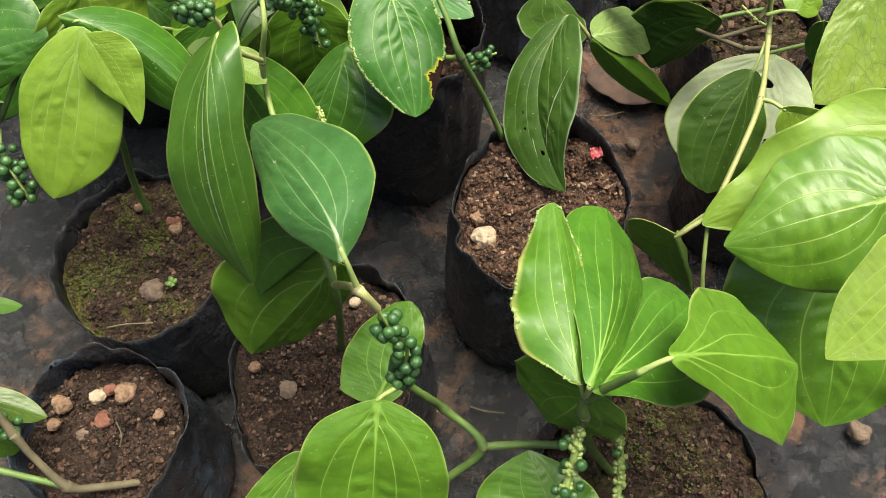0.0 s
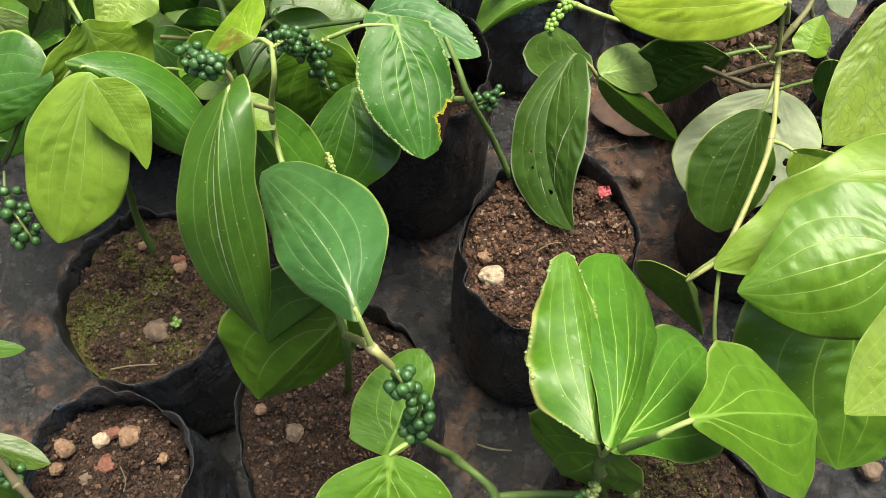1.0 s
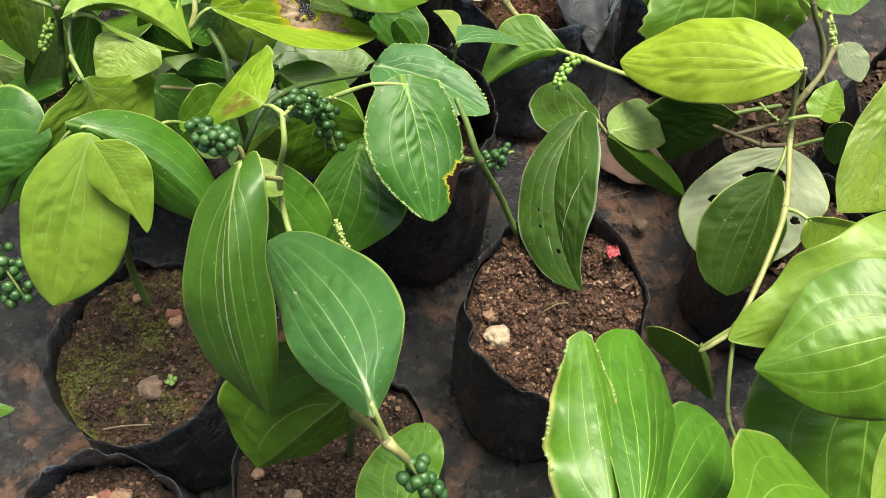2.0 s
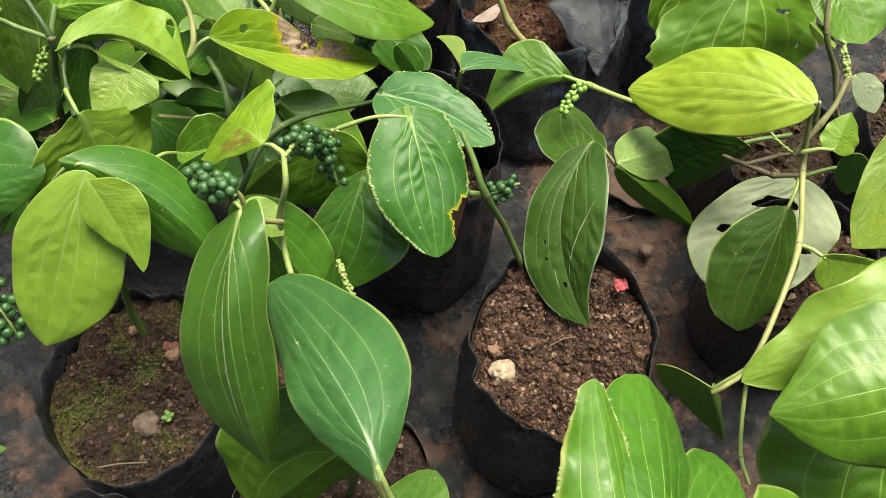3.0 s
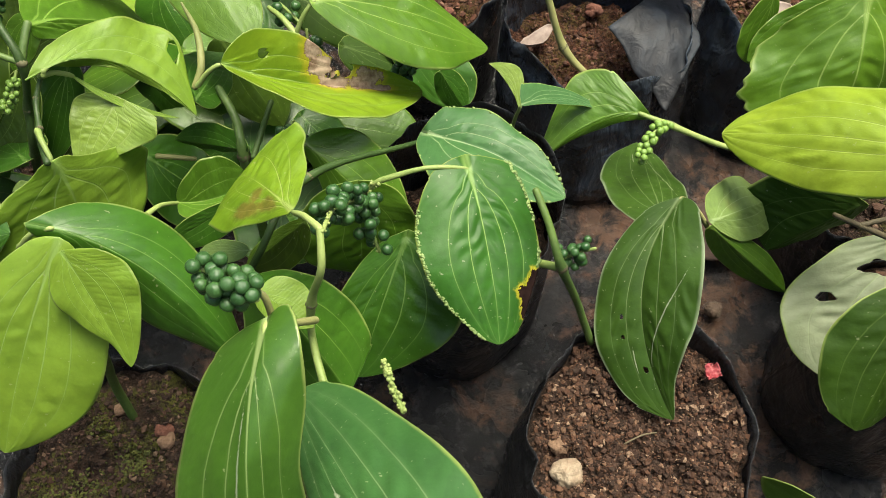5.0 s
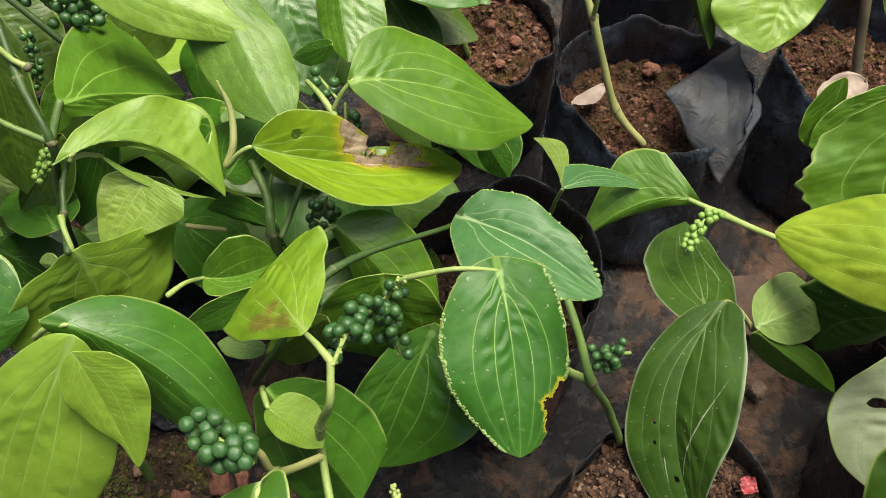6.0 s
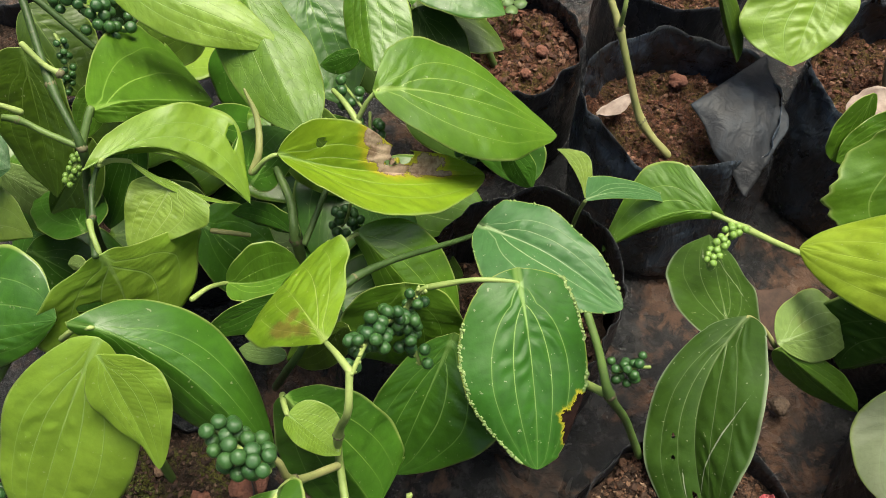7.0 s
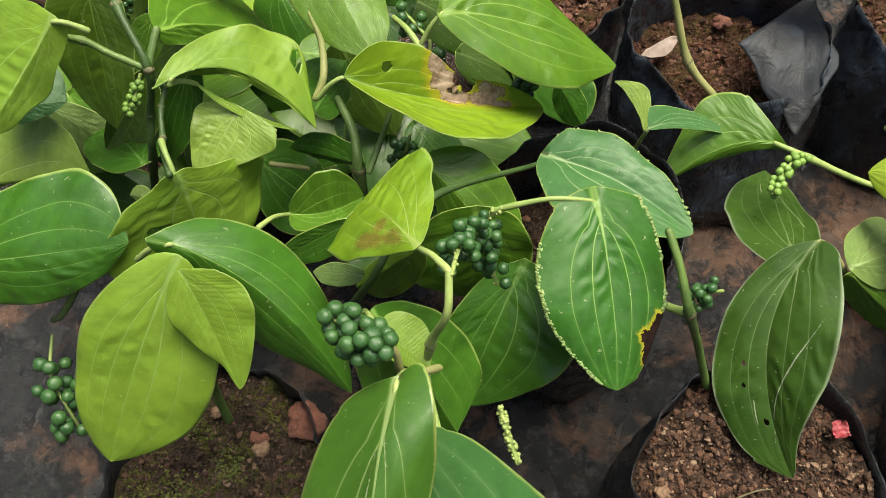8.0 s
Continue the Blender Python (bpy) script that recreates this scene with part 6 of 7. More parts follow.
spike(p_jungle, [(-0.2527, 0.4075, 0.27), (-0.2545, 0.399, 0.265), (-0.258, 0.3904, 0.26)], 20, 0.0016, spread=0.001, kind="light", seed=140)
spike(p_jungle, [(-0.0617, 0.4683, 0.22), (-0.0662, 0.4695, 0.21), (-0.0708, 0.4678, 0.2)], 14, 0.003, seed=141)
leaf(p_right, "mid", (0.1619, 0.528, 0.22), (0.1597, 0.5057, 0.18), (0.143, 0.5087, 0.2), (0.1666, 0.5174, 0.2), seed=142)
leaf(p_right, "mid", (0.2341, 0.4837, 0.275), (0.2647, 0.4374, 0.25), (0.2324, 0.4456, 0.26), (0.2829, 0.4656, 0.26), seed=143, petiole=(0.2379, 0.4457, 0.26))
leaf(p_right, "pale", (0.2435, 0.4337, 0.25), (0.2252, 0.4455, 0.26), (0.2335, 0.4382, 0.25), (0.2383, 0.4455, 0.255), seed=144)
leaf(p_right, "bleached", (0.2464, 0.402, 0.26), (0.2645, 0.3886, 0.24), (0.2471, 0.3917, 0.25), (0.2677, 0.4007, 0.25), seed=145)
leaf(p_right, "lime", (0.2288, 0.3568, 0.245), (0.2392, 0.3771, 0.256), (0.2203, 0.3655, 0.25), (0.2476, 0.3632, 0.24), seed=146, petiole=(0.2118, 0.3582, 0.24))
leaf(p_right, "dark", (0.264, 0.3766, 0.21), (0.2743, 0.3702, 0.17), (0.2584, 0.376, 0.19), (0.2803, 0.3718, 0.19), seed=147)
tube("stem", [(0.2308, 0.4634, 0.29, 0.0016), (0.2318, 0.432, 0.265, 0.0016), (0.2464, 0.4214, 0.24, 0.0017), (0.2555, 0.4064, 0.215, 0.0016), (0.2869, 0.398, 0.17, 0.0016), (0.3474, 0.3862, 0.1, 0.0018)], STEM["woody"], p_right, p_right.location, nodes=(1, 2), seed=148)
tube("stem", [(0.2495, 0.4036, 0.258, 0.0016), (0.2408, 0.3992, 0.258, 0.0017), (0.2313, 0.3835, 0.255, 0.0018), (0.2218, 0.3725, 0.25, 0.0018), (0.2091, 0.3598, 0.235, 0.0018)], STEM["woody"], p_right, p_right.location, nodes=(1, 3), seed=149)
tube("stem", [(0.184, 0.3884, 0.19, 0.0015), (0.2156, 0.3815, 0.18, 0.0018), (0.221, 0.3793, 0.18, 0.0018), (0.2396, 0.3765, 0.185, 0.0016)], STEM["brown"], p_right, p_right.location, nodes=(2,), seed=150)
tube("stem", [(0.2007, 0.385, 0.185, 0.0016), (0.2227, 0.3889, 0.19, 0.0016), (0.2348, 0.3844, 0.2, 0.0015)], STEM["brown"], p_right, p_right.location, nodes=(), seed=151)
tube("stem", [(0.1807, 0.3948, 0.18, 0.0016), (0.204, 0.4034, 0.185, 0.0018), (0.234, 0.4066, 0.19, 0.0018)], STEM["green"], p_right, p_right.location, nodes=(), seed=152)
tube("stem", [(0.2417, 0.3834, 0.17, 0.0014), (0.2779, 0.3994, 0.16, 0.0014), (0.3019, 0.3974, 0.16, 0.0014)], STEM["green"], p_right, p_right.location, nodes=(), seed=153)
spike(p_right, [(0.2417, 0.4008, 0.257), (0.2413, 0.4125, 0.262), (0.2399, 0.4236, 0.266)], 0, 0.002, bare=70, thin=0.0014, start=0, seed=154)
spike(p_right, [(0.2289, 0.3835, 0.2), (0.221, 0.3914, 0.2), (0.2153, 0.4013, 0.2)], 0, 0.002, bare=40, thin=0.0008, start=0, seed=155)
stone("stone", (0.0314, 0.2501, 0.136), 0.0085, STONE["cream"], "cream coloured rough pebble on the soil", squash=(1, 1, 0.8), seed=156)
stone("stone", (0.0268, 0.2657, 0.137), 0.0062, STONE["buff"], "buff coloured rough pebble on the soil", seed=157)
stone("stone", (-0.2587, 0.138, 0.108), 0.0062, STONE["buff"], "buff coloured rough pebble on the soil", seed=158)
stone("stone", (-0.2347, 0.1428, 0.109), 0.0055, STONE["cream"], "cream coloured rough pebble on the soil", seed=159)
stone("stone", (-0.2161, 0.1455, 0.109), 0.0072, STONE["buff"], "rounded buff coloured pebble on the soil", seed=160)
stone("clod", (-0.2285, 0.1259, 0.108), 0.0068, STONE["brick"], "red-brown clod on the soil", seed=161)
stone("clod", (-0.227, 0.1478, 0.108), 0.0045, STONE["brick"], "red-brown clod on the soil", seed=162)
stone("stone", (-0.2621, 0.1239, 0.107), 0.0045, STONE["buff"], "small buff pebble on the soil", seed=163)
stone("stone", (-0.1919, 0.1304, 0.107), 0.0038, STONE["buff"], "small buff pebble on the soil", seed=164)
stone("clod", (-0.2402, 0.118, 0.106), 0.006, STONE["dull"], "dull brown clod on the soil", seed=165)
stone("clod", (-0.2071, 0.2187, 0.114), 0.0085, STONE["dull"], "dull brown clod on mossy soil", seed=166)
stone("stone", (-0.1967, 0.2675, 0.116), 0.0048, STONE["buff"], "small buff pebble on mossy soil", seed=167)
stone("stone", (-0.2269, 0.2852, 0.116), 0.004, STONE["buff"], "small buff pebble on mossy soil", seed=168)
stone("stone", (0.1768, 0.4086, 0.006), 0.0068, STONE["dull"], "muddy brown pebble on the wet sheet", squash=(1, 1, 0.8), seed=169)
stone("stone", (0.3292, 0.1409, 0.006), 0.009, STONE["dull"], "muddy brown pebble on the wet sheet", squash=(1, 1, 0.8), seed=170)
stone("clod", (0.0793, 0.6273, 0.101), 0.0065, STONE["brick"], "red clod on the soil", seed=171)
stone("clod", (-0.0482, 0.6599, 0.101), 0.0045, STONE["brick"], "red clod on the soil", seed=172)
stone("clod", (-0.0267, 0.6448, 0.101), 0.005, STONE["brick"], "red clod on the soil", seed=173)
stone("clod", (-0.038, 0.6206, 0.101), 0.004, STONE["brick"], "red clod on the soil", seed=174)
stone("clod", (-0.1746, 0.2863, 0.116), 0.011, STONE["brick"], "red-brown flat clod on mossy soil", squash=(1, 1, 0.5), seed=175)
stone("clod", (-0.1987, 0.2736, 0.116), 0.0055, STONE["brick"], "red-brown clod on mossy soil", seed=176)
stone("clod", (-0.1018, 0.1442, 0.121), 0.006, STONE["dull"], "dark brown clod on the soil", seed=177)
stone("clod", (-0.0768, 0.2024, 0.122), 0.004, STONE["dull"], "dark brown clod on the soil", seed=178)
stone("stone", (-0.06, 0.2066, 0.122), 0.0038, STONE["cream"], "small cream pebble on the soil", seed=179)
stone("stone", (-0.1262, 0.1599, 0.121), 0.004, STONE["buff"], "small buff pebble on the soil", seed=180)
PETAL_AT = (0.1092, 0.3011, 0.16)
SEEDLING_AT = (-0.1914, 0.2222, 0.116)
CLOVER_AT = (-0.0535, 0.6692, 0.1)
DRY_BACK_AT = (0.0309, 0.5913, 0.1)
DRY_GROUND_AT = (0.1807, 0.4767, 0.006)
DRY_RIGHT_AT = (0.2088, 0.5619, 0.1)
DRY_TOP_AT = (0.2108, 0.6002, 0.12)
leaf(p_jungle, "deep", (-0.2007, 0.6419, 0.1816), (-0.1298, 0.6148, 0.1626), (-0.1626, 0.6566, 0.1824), (-0.1821, 0.6055, 0.1655), seed=500, arch=0.004, fine=0.5)
leaf(p_jungle, "dark", (-0.1311, 0.6549, 0.1324), (-0.0785, 0.6726, 0.1185), (-0.1164, 0.6809, 0.1243), (-0.1037, 0.643, 0.1294), seed=501, arch=0.004, fine=0.5)
leaf(p_jungle, "mid", (-0.2782, 0.3988, 0.1324), (-0.2859, 0.3349, 0.1164), (-0.2583, 0.3704, 0.1197), (-0.3042, 0.376, 0.1324), seed=502, arch=0.004, fine=0.5)
leaf(p_jungle, "deep", (-0.3489, 0.6629, 0.1225), (-0.3893, 0.6264, 0.1089), (-0.3519, 0.6338, 0.1071), (-0.3782, 0.6628, 0.127), seed=503, arch=0.004, fine=0.5)
leaf(p_jungle, "mid", (-0.333, 0.4419, 0.1984), (-0.2913, 0.3986, 0.1834), (-0.3007, 0.4396, 0.2016), (-0.3319, 0.4095, 0.1832), seed=504, arch=0.004, fine=0.5)
leaf(p_jungle, "mid", (-0.1196, 0.5978, 0.1264), (-0.0639, 0.5864, 0.1121), (-0.0933, 0.6133, 0.13), (-0.1014, 0.5732, 0.1114), seed=505, arch=0.004, fine=0.5)
leaf(p_jungle, "mid", (-0.3044, 0.4973, 0.1249), (-0.2725, 0.5387, 0.1119), (-0.3066, 0.5253, 0.1157), (-0.2767, 0.5023, 0.1237), seed=506, arch=0.004, fine=0.5)
leaf(p_jungle, "lime", (-0.2124, 0.5865, 0.1737), (-0.1553, 0.6116, 0.1581), (-0.1986, 0.6171, 0.1636), (-0.1805, 0.576, 0.1713), seed=507, arch=0.004, fine=0.5)
leaf(p_jungle, "lime", (-0.2989, 0.5429, 0.1734), (-0.2202, 0.5723, 0.1524), (-0.278, 0.583, 0.1555), (-0.2568, 0.5263, 0.1746), seed=508, arch=0.004, fine=0.5)
leaf(p_jungle, "mid", (-0.2856, 0.5136, 0.1594), (-0.3406, 0.5445, 0.1436), (-0.3187, 0.5062, 0.1599), (-0.2965, 0.5458, 0.1463), seed=509, arch=0.004, fine=0.5)
leaf(p_jungle, "mid", (-0.385, 0.4287, 0.196), (-0.3598, 0.5009, 0.1769), (-0.4009, 0.4667, 0.1969), (-0.349, 0.4485, 0.1797), seed=510, arch=0.004, fine=0.5)
leaf(p_jungle, "olive", (-0.2898, 0.4948, 0.1572), (-0.2813, 0.4417, 0.1438), (-0.2673, 0.4766, 0.1568), (-0.3055, 0.4705, 0.1469), seed=511, arch=0.004, fine=0.5)
leaf(p_jungle, "dark", (-0.1249, 0.3739, 0.1951), (-0.0728, 0.4075, 0.1796), (-0.1162, 0.4061, 0.1911), (-0.092, 0.3686, 0.1867), seed=512, arch=0.004, fine=0.5)
leaf(p_jungle, "deep", (-0.2912, 0.7112, 0.1591), (-0.3145, 0.7677, 0.1438), (-0.3209, 0.7254, 0.1465), (-0.2802, 0.7422, 0.1594), seed=513, arch=0.004, fine=0.5)
leaf(p_jungle, "mid", (-0.1994, 0.634, 0.1378), (-0.2742, 0.6418, 0.119), (-0.2321, 0.6102, 0.1219), (-0.2265, 0.6641, 0.1387), seed=514, arch=0.004, fine=0.5)
leaf(p_jungle, "mid", (-0.2293, 0.5142, 0.1314), (-0.2949, 0.4704, 0.1116), (-0.2398, 0.4731, 0.1226), (-0.2713, 0.5203, 0.1244), seed=515, arch=0.004, fine=0.5)
leaf(p_jungle, "lime", (-0.3534, 0.732, 0.1674), (-0.3339, 0.6735, 0.152), (-0.3245, 0.7157, 0.1554), (-0.3667, 0.7016, 0.1671), seed=516, arch=0.004, fine=0.5)
leaf(p_jungle, "deep", (-0.2195, 0.4105, 0.1907), (-0.2674, 0.4393, 0.1767), (-0.2491, 0.4048, 0.1826), (-0.2283, 0.4392, 0.1876), seed=517, arch=0.004, fine=0.5)
leaf(p_jungle, "mid", (-0.1297, 0.472, 0.1508), (-0.0499, 0.4714, 0.1308), (-0.0975, 0.5005, 0.1523), (-0.098, 0.443, 0.1333), seed=518, arch=0.004, fine=0.5)
leaf(p_jungle, "deep", (-0.0928, 0.6218, 0.1386), (-0.1027, 0.6875, 0.122), (-0.1204, 0.6445, 0.14), (-0.0731, 0.6516, 0.1239), seed=519, arch=0.004, fine=0.5)
leaf(p_jungle, "deep", (-0.2794, 0.7356, 0.1964), (-0.3266, 0.6874, 0.1795), (-0.2809, 0.6993, 0.1864), (-0.3156, 0.7333, 0.1929), seed=520, arch=0.004, fine=0.5)
leaf(p_jungle, "olive", (-0.2426, 0.5558, 0.1593), (-0.2948, 0.5549, 0.1463), (-0.2632, 0.5366, 0.16), (-0.2638, 0.5742, 0.1482), seed=521, arch=0.004, fine=0.5)
leaf(p_jungle, "mid", (-0.1777, 0.6123, 0.1784), (-0.2265, 0.6689, 0.1597), (-0.2176, 0.6174, 0.1665), (-0.1769, 0.6525, 0.1753), seed=522, arch=0.004, fine=0.5)
leaf(p_jungle, "deep", (-0.3152, 0.7328, 0.1744), (-0.2557, 0.716, 0.159), (-0.2854, 0.7475, 0.1618), (-0.2974, 0.7046, 0.1747), seed=523, arch=0.004, fine=0.5)
leaf(p_jungle, "lime", (-0.2482, 0.654, 0.1393), (-0.2571, 0.7135, 0.1243), (-0.2732, 0.6746, 0.1333), (-0.2304, 0.681, 0.1333), seed=524, arch=0.004, fine=0.5)
leaf(p_jungle, "dark", (-0.1448, 0.4922, 0.168), (-0.151, 0.4135, 0.1482), (-0.1189, 0.4585, 0.1571), (-0.1756, 0.4629, 0.1631), seed=525, arch=0.004, fine=0.5)
leaf(p_jungle, "dark", (-0.1216, 0.6216, 0.1979), (-0.0561, 0.603, 0.1808), (-0.0887, 0.6377, 0.1916), (-0.1021, 0.5905, 0.1905), seed=526, arch=0.004, fine=0.5)
leaf(p_jungle, "mid", (-0.3364, 0.4976, 0.1868), (-0.3472, 0.5492, 0.1737), (-0.3593, 0.5144, 0.185), (-0.3221, 0.5221, 0.1782), seed=527, arch=0.004, fine=0.5)
leaf(p_jungle, "lime", (-0.345, 0.6565, 0.1623), (-0.3779, 0.6008, 0.1461), (-0.3381, 0.6224, 0.1583), (-0.3782, 0.6461, 0.1533), seed=528, arch=0.004, fine=0.5)
leaf(p_jungle, "lime", (-0.3134, 0.7385, 0.1276), (-0.3749, 0.7015, 0.1096), (-0.3247, 0.7015, 0.114), (-0.3513, 0.7458, 0.1268), seed=529, arch=0.004, fine=0.5)
leaf(p_jungle, "deep", (-0.3422, 0.633, 0.1988), (-0.2869, 0.6258, 0.1848), (-0.3175, 0.65, 0.201), (-0.3227, 0.6102, 0.1854), seed=530, arch=0.004, fine=0.5)
leaf(p_jungle, "mid", (-0.2984, 0.429, 0.1274), (-0.2338, 0.4437, 0.1108), (-0.2779, 0.4581, 0.1184), (-0.2673, 0.4116, 0.1232), seed=531, arch=0.004, fine=0.5)
leaf(p_jungle, "mid", (-0.377, 0.4377, 0.1746), (-0.4207, 0.482, 0.1591), (-0.4104, 0.4397, 0.1774), (-0.3785, 0.4711, 0.1594), seed=532, arch=0.004, fine=0.5)
leaf(p_jungle, "olive", (-0.1228, 0.6218, 0.1593), (-0.0553, 0.6062, 0.1419), (-0.0902, 0.6398, 0.1484), (-0.1014, 0.5912, 0.1563), seed=533, arch=0.004, fine=0.5)
leaf(p_jungle, "mid", (-0.2255, 0.489, 0.1623), (-0.1496, 0.4684, 0.1426), (-0.1878, 0.508, 0.1528), (-0.2026, 0.4534, 0.156), seed=534, arch=0.004, fine=0.5)
leaf(p_jungle, "dark", (-0.1945, 0.5004, 0.1228), (-0.252, 0.461, 0.1054), (-0.2033, 0.4639, 0.125), (-0.2317, 0.5053, 0.1067), seed=535, arch=0.004, fine=0.5)
leaf(p_jungle, "mid", (-0.2052, 0.4934, 0.1904), (-0.1515, 0.4937, 0.177), (-0.1838, 0.5129, 0.1864), (-0.1836, 0.4742, 0.1837), seed=536, arch=0.004, fine=0.5)
leaf(p_jungle, "mid", (-0.2274, 0.4837, 0.1889), (-0.2872, 0.4582, 0.1726), (-0.2422, 0.4519, 0.1919), (-0.2605, 0.495, 0.1728), seed=537, arch=0.004, fine=0.5)
leaf(p_jungle, "olive", (-0.3067, 0.7295, 0.1442), (-0.2272, 0.7095, 0.1237), (-0.2677, 0.7501, 0.1379), (-0.2821, 0.6929, 0.1341), seed=538, arch=0.004, fine=0.5)
leaf(p_jungle, "olive", (-0.1629, 0.4743, 0.1326), (-0.0804, 0.4845, 0.1118), (-0.1336, 0.5081, 0.1204), (-0.1262, 0.4487, 0.1281), seed=539, arch=0.004, fine=0.5)
leaf(p_jungle, "dark", (-0.3541, 0.369, 0.1694), (-0.2974, 0.3546, 0.1548), (-0.3262, 0.3837, 0.1543), (-0.3366, 0.3428, 0.1727), seed=540, arch=0.004, fine=0.5)
leaf(p_jungle, "dark", (-0.1354, 0.365, 0.1579), (-0.1477, 0.4468, 0.1372), (-0.1698, 0.3933, 0.1553), (-0.1109, 0.4022, 0.144), seed=541, arch=0.004, fine=0.5)
leaf(p_jungle, "mid", (-0.2432, 0.6807, 0.1749), (-0.2581, 0.7462, 0.1581), (-0.2727, 0.7015, 0.1781), (-0.2255, 0.7123, 0.1584), seed=542, arch=0.004, fine=0.5)
leaf(p_jungle, "mid", (-0.1936, 0.5895, 0.1769), (-0.1372, 0.6412, 0.1578), (-0.1897, 0.6305, 0.1653), (-0.1524, 0.5898, 0.1732), seed=543, arch=0.004, fine=0.5)
spike(p_mid, [(-0.0572, 0.2429, 0.2699), (-0.0615, 0.2519, 0.2742), (-0.0658, 0.2608, 0.2785)], 0, 0.002, bare=60, thin=0.0011, start=0.0, seed=77)

p_corner = plant((-0.203, 0.086, 0.104), "pepper cutting with bare brown stems in a stony bag")
tube("stem", [(-0.1975, 0.0867, 0.104, 0.0026), (-0.2173, 0.0813, 0.118, 0.0026), (-0.2336, 0.0795, 0.13, 0.0027), (-0.2487, 0.0939, 0.15, 0.0023), (-0.2559, 0.1045, 0.165, 0.0024), (-0.2659, 0.1222, 0.19, 0.0022)], STEM["brown"], p_corner, p_corner.location, nodes=(2, 4), seed=181)
tube("stem", [(-0.2336, 0.0795, 0.13, 0.0022), (-0.251, 0.0827, 0.14, 0.0022), (-0.2788, 0.0885, 0.15, 0.0022)], STEM["green"], p_corner, p_corner.location, nodes=(), seed=182)
leaf(p_corner, "olive", (-0.2926, 0.131, 0.17), (-0.2456, 0.1191, 0.15), (-0.2668, 0.1337, 0.16), (-0.2687, 0.1154, 0.155), seed=183)
leaf(p_corner, "deep", (-0.2986, 0.1113, 0.15), (-0.2678, 0.1048, 0.13), (-0.2815, 0.1225, 0.14), (-0.2844, 0.0976, 0.13), seed=184)
leaf(p_corner, "mid", (-0.3114, 0.1904, 0.17), (-0.278, 0.1937, 0.15), (-0.2924, 0.1962, 0.16), (-0.2925, 0.1859, 0.155), seed=185)
spike(p_corner, [(-0.2739, 0.1148, 0.165), (-0.2672, 0.1125, 0.16), (-0.26, 0.1084, 0.155)], 12, 0.003, seed=186)
leaf(p_jungle, "deep", (-0.2242, 0.512, 0.17), (-0.1865, 0.4614, 0.14), (-0.2236, 0.4766, 0.158), (-0.1916, 0.5033, 0.158), arch=0.004, seed=187, fine=0.5)
leaf(p_jungle, "dark", (-0.1318, 0.4617, 0.17), (-0.0939, 0.4317, 0.14), (-0.1269, 0.4352, 0.158), (-0.1042, 0.4622, 0.158), arch=0.004, seed=188, fine=0.5)
leaf(p_jungle, "deep", (-0.1888, 0.4252, 0.15), (-0.1292, 0.4134, 0.12), (-0.1683, 0.3993, 0.138), (-0.1587, 0.4413, 0.138), arch=0.004, seed=189, fine=0.5)
leaf(p_jungle, "dark", (-0.2753, 0.5698, 0.17), (-0.3261, 0.5319, 0.14), (-0.3157, 0.5706, 0.158), (-0.2777, 0.5364, 0.158), arch=0.004, seed=190, fine=0.5)
leaf(p_jungle, "deep", (-0.1179, 0.6093, 0.17), (-0.0782, 0.5607, 0.14), (-0.1172, 0.5729, 0.158), (-0.0842, 0.603, 0.158), arch=0.004, seed=191, fine=0.5)
leaf(p_jungle, "dark", (-0.1626, 0.4642, 0.16), (-0.209, 0.4342, 0.13), (-0.1963, 0.4657, 0.148), (-0.168, 0.4371, 0.148), arch=0.004, seed=192, fine=0.5)
leaf(p_jungle, "deep", (-0.2728, 0.4571, 0.17), (-0.2282, 0.4331, 0.14), (-0.261, 0.4299, 0.158), (-0.2459, 0.4638, 0.158), arch=0.004, seed=193, fine=0.5)
leaf(p_jungle, "dark", (-0.3214, 0.4447, 0.16), (-0.3485, 0.3935, 0.13), (-0.3532, 0.4306, 0.148), (-0.3121, 0.4145, 0.148), arch=0.004, seed=194, fine=0.5)
leaf(p_jungle, "deep", (-0.1106, 0.4456, 0.13), (-0.0616, 0.4311, 0.1), (-0.0969, 0.4225, 0.118), (-0.0827, 0.4562, 0.118), arch=0.004, seed=195, fine=0.5)
leaf(p_jungle, "dark", (-0.3212, 0.4034, 0.16), (-0.2708, 0.4024, 0.13), (-0.2991, 0.3829, 0.148), (-0.3006, 0.4233, 0.148), arch=0.004, seed=196, fine=0.5)
film_flap(bagG, ((0.0806, 0.5805, 0.132), (0.1336, 0.6287, 0.136), (0.1515, 0.5752, 0.124), (0.1247, 0.5235, 0.105)), "dusty", seed=3)
twig(((0.0228, 0.1621, 0.003, 0.0007), (0.0351, 0.1581, 0.004, 0.0008), (0.0497, 0.157, 0.003, 0.0006)), "thin dry brown twig on the wet sheet")
twig(((0.1431, 0.4423, 0.003, 0.0006), (0.1579, 0.4422, 0.004, 0.0006), (0.1715, 0.4473, 0.003, 0.0005)), "thin reddish twig on the muddy sheet")
twig(((0.0618, 0.2645, 0.146, 0.0005), (0.0709, 0.2686, 0.149, 0.0005), (0.0796, 0.2709, 0.147, 0.0004)), "thin dry rootlet on the brown soil")
twig(((-0.232, 0.1887, 0.12, 0.0006), (-0.2182, 0.1909, 0.121, 0.0006), (-0.2013, 0.1924, 0.119, 0.0005)), "thin pale straw on mossy soil")
twig(((-0.2185, 0.1256, 0.111, 0.0005), (-0.2126, 0.1159, 0.112, 0.0005), (-0.2133, 0.1088, 0.11, 0.0004)), "thin dry rootlet on the stony soil")
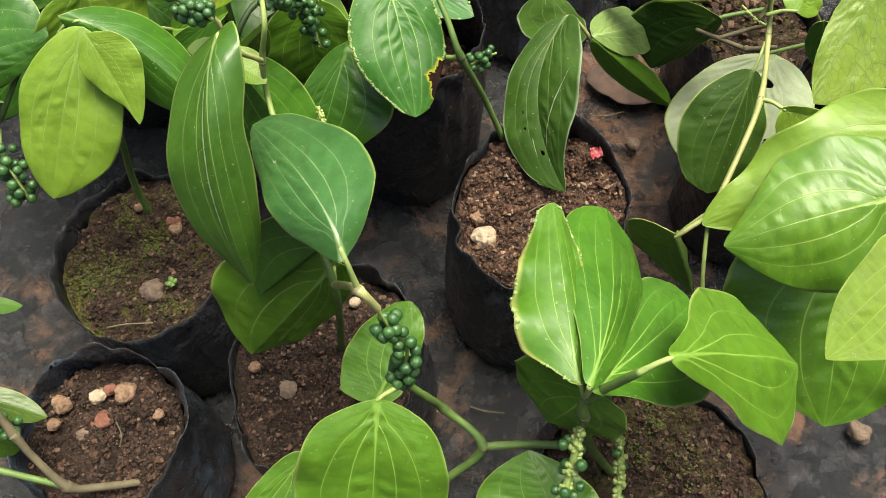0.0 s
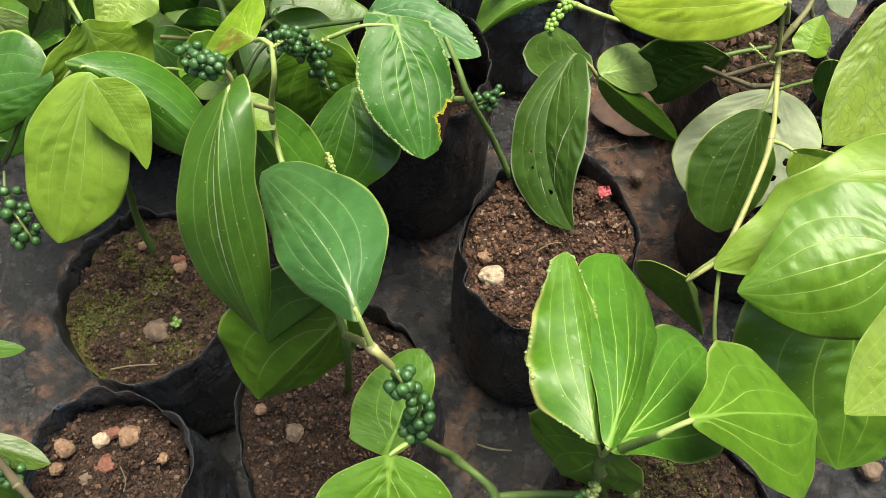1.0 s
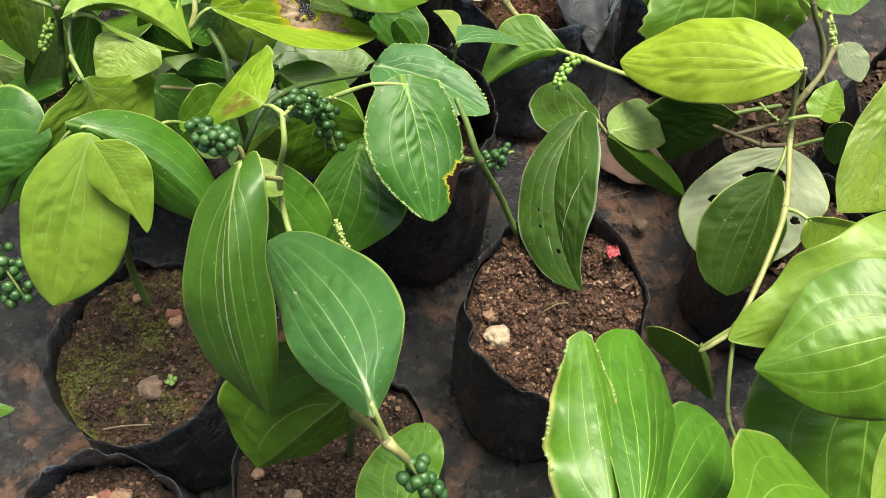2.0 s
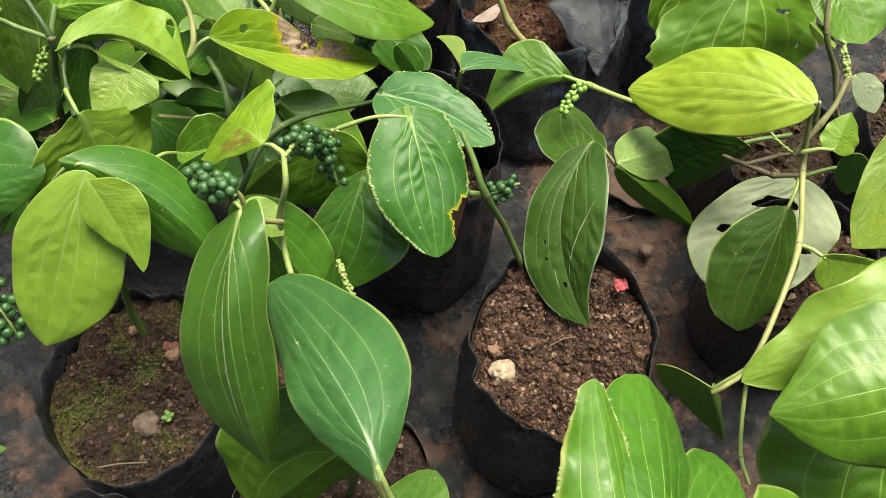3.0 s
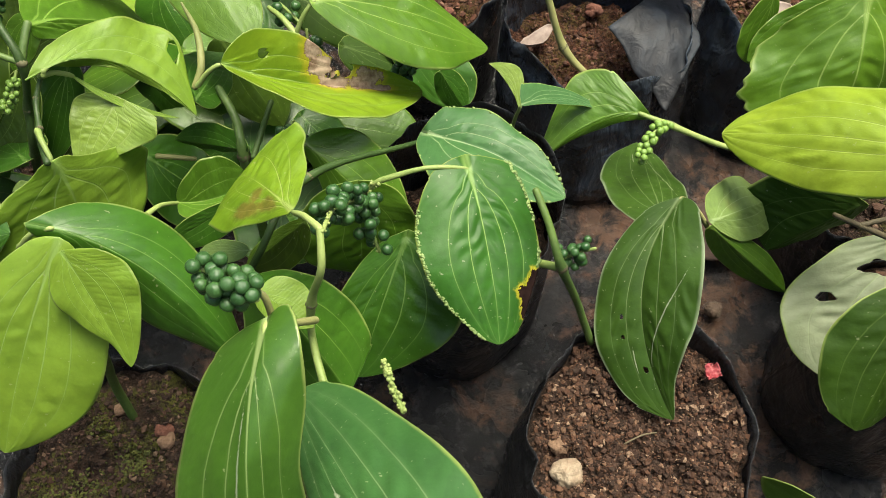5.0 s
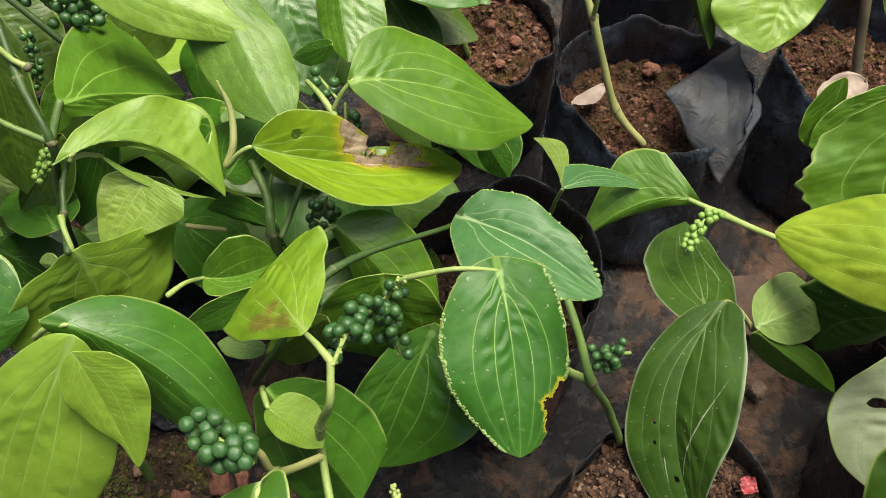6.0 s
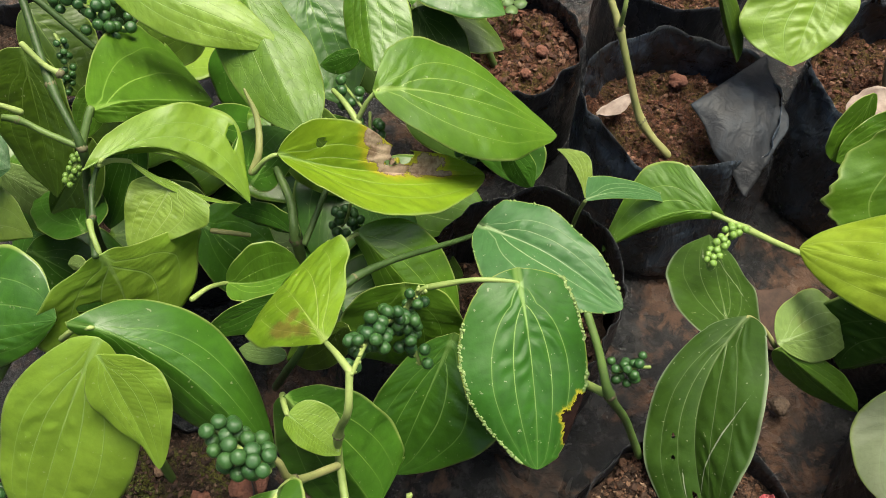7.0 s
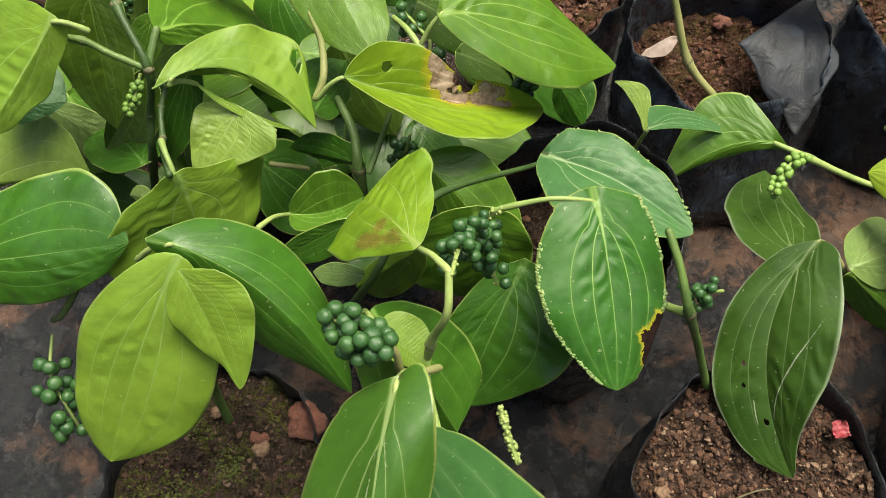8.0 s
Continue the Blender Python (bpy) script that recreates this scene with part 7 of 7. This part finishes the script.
spike(p_centre, [(-0.0727, 0.3568, 0.262), (-0.0774, 0.3552, 0.258), (-0.0815, 0.3519, 0.25), (-0.0828, 0.3475, 0.245)], 9, 0.0026, bare=26, thin=0.0013, seed=197)
leaf(p_jungle, "dark", (-0.2287, 0.5396, 0.2), (-0.203, 0.5074, 0.16), (-0.239, 0.5185, 0.175), (-0.1988, 0.5287, 0.18), arch=0.004, seed=198, fine=0.5)
leaf(p_jungle, "deep", (-0.1476, 0.5457, 0.19), (-0.0704, 0.5329, 0.15), (-0.1128, 0.5635, 0.17), (-0.1194, 0.5243, 0.165), arch=0.004, seed=199, fine=0.5)
leaf(p_jungle, "dark", (-0.2045, 0.5091, 0.18), (-0.1643, 0.4941, 0.14), (-0.1957, 0.4924, 0.155), (-0.1665, 0.5177, 0.165), arch=0.004, seed=200, fine=0.5)
leaf(p_jungle, "deep", (-0.1097, 0.52, 0.17), (-0.0505, 0.5214, 0.13), (-0.0774, 0.5386, 0.15), (-0.0851, 0.5054, 0.145), arch=0.004, seed=201, fine=0.5)
leaf(p_jungle, "dark", (-0.2935, 0.3599, 0.19), (-0.3378, 0.3428, 0.15), (-0.3279, 0.3714, 0.17), (-0.2999, 0.3398, 0.165), arch=0.004, seed=202, fine=0.5)
leaf(p_jungle, "olive", (-0.298, 0.4802, 0.21), (-0.2854, 0.4577, 0.17), (-0.3081, 0.4607, 0.185), (-0.2759, 0.488, 0.19), arch=0.004, seed=203, fine=0.5)

p_back3 = plant((0.2365, 0.6269, 0.095), "pepper cutting with a thick woody brown stem")
tube("stem", [(0.238, 0.6283, 0.092, 0.004), (0.2319, 0.6522, 0.122, 0.0038), (0.2275, 0.6665, 0.145, 0.0038), (0.2234, 0.6756, 0.158, 0.0036), (0.2152, 0.6823, 0.175, 0.0034)], STEM["brown"], p_back3, p_back3.location, nodes=(3,), seed=204)
leaf(p_back3, "olive", (0.2389, 0.6629, 0.19), (0.2336, 0.6342, 0.16), (0.2261, 0.656, 0.175), (0.2499, 0.6471, 0.17), seed=205)
leaf(p_back, "olive", (0.0814, 0.6342, 0.2), (0.1067, 0.6021, 0.155), (0.0908, 0.6189, 0.18), (0.1072, 0.6174, 0.175), curl=0.006, seed=206)


# ---- small things on the soil and the ground ----
def dry_leaf(place, size, width, turn, mat, label, seed=0, lift=0.006, cup=0.3, crumple=60.0, torn=0.15):
    """A dead, curled leaf lying flat."""
    rng = random.Random(seed)
    off = rng.uniform(0, 50)
    n, m = 18, 12
    verts = []
    for i in range(n + 1):
        v = i / n
        f = math.sin(math.pi * min(1, v * 0.96 + 0.03)) ** 0.7
        for j in range(m + 1):
            u = -1 + 2 * j / m
            x = (v - 0.5) * size
            y = u * f * width * (1 + torn * noise.noise((v * 6 + off, u, 2)))
            z = lift * (cup * u * u + 0.9 * noise.noise((x * crumple + off, y * crumple, 1)) + 0.5)
            verts.append(Vector((x, y, z)))
    low = [p - Vector((0, 0, 0.0005)) for p in verts]
    row = m + 1
    k = len(verts)
    faces = []
    for i in range(n):
        for j in range(m):
            q = (i * row + j, (i + 1) * row + j, (i + 1) * row + j + 1, i * row + j + 1)
            faces += [q, tuple(k + x for x in q[::-1])]
    rim = [j for j in range(row)] + [i * row + m for i in range(1, n + 1)] + [n * row + j for j in range(m - 1, -1, -1)] + [i * row for i in range(n - 1, 0, -1)]
    for a, b in zip(rim, rim[1:] + rim[:1]):
        faces.append((a, b, k + b, k + a))
    ob = link_mesh("dead_leaf", verts + low, faces, [mat])
    ob.matrix_world = pose(*place, 0, 0, turn)
    return tagged(ob, label, "dead leaf")


dry_leaf(DRY_BACK_AT, 0.034, 0.007, 40, DEAD_PALE, "pale curled dead leaf on reddish soil", 1, 0.010)
dry_leaf(DRY_GROUND_AT, 0.085, 0.026, -12, DEAD, "flat brown dead leaf on the muddy sheet", 2, 0.004)
dry_leaf(DRY_RIGHT_AT, 0.040, 0.012, 70, DEAD, "grey curled dead leaf among the bags", 3, 0.012)
dry_leaf(DRY_TOP_AT, 0.040, 0.014, 30, DEAD_PALE, "pale dead leaf among the bags", 4, 0.010)
petal = dry_leaf(PETAL_AT, 0.0105, 0.0046, 65, PETAL, "crumpled red flower petal on brown soil", 5, 0.004, 1.1, 330.0, 0.6)
petal.name, petal["category"] = "fallen_petal", "petal"


def sprout(place, size, leaves, mat, label, tall, heart=False):
    """A tiny seedling with a stalk and a few round leaves."""
    root = new("seedling", None)
    root.empty_display_size = 0.01
    root.location = place
    tagged(root, label, "seedling")
    p = Vector(place)
    tube("stalk", [(*p, 0.0006), (*(p + Vector((0.001, 0, tall * 0.6))), 0.0005), (*(p + Vector((0, 0, tall))), 0.0005)], STEM["light"], root, p, steps=3, sides=6)
    for k in range(leaves):
        a = 2 * math.pi * k / leaves + 0.4
        way, side = Vector((math.cos(a), math.sin(a), 0.15)), Vector((-math.sin(a), math.cos(a), 0))
        verts, faces = [p + Vector((0, 0, tall))], []
        ring = 14
        for i in range(ring):
            b = 2 * math.pi * i / ring
            r = 1 - (0.22 if heart and i == 0 else 0)
            verts.append(p + Vector((0, 0, tall + 0.0008 * math.cos(2 * b))) + way * size * (0.55 + 0.5 * math.cos(b) * r) + side * size * 0.48 * math.sin(b))
        verts.append(p + Vector((0, 0, tall + 0.0004)) + way * size * 0.5)
        low = len(verts)
        verts += [q - Vector((0, 0, 0.0004)) for q in verts]
        for i in range(ring):
            j = (i + 1) % ring
            faces += [(1 + i, 1 + j, ring + 1), (low + 1 + j, low + 1 + i, low + ring + 1), (1 + i, low + 1 + i, low + 1 + j, 1 + j)]
        link_mesh("seed_leaf", verts, faces, [mat], root, p)


sprout(SEEDLING_AT, 0.0042, 4, LEAF_PLAIN, "tiny bright green seedling on mossy soil", 0.006)
sprout(CLOVER_AT, 0.011, 3, CLOVER, "small three-leaved clover on red soil", 0.022, True)
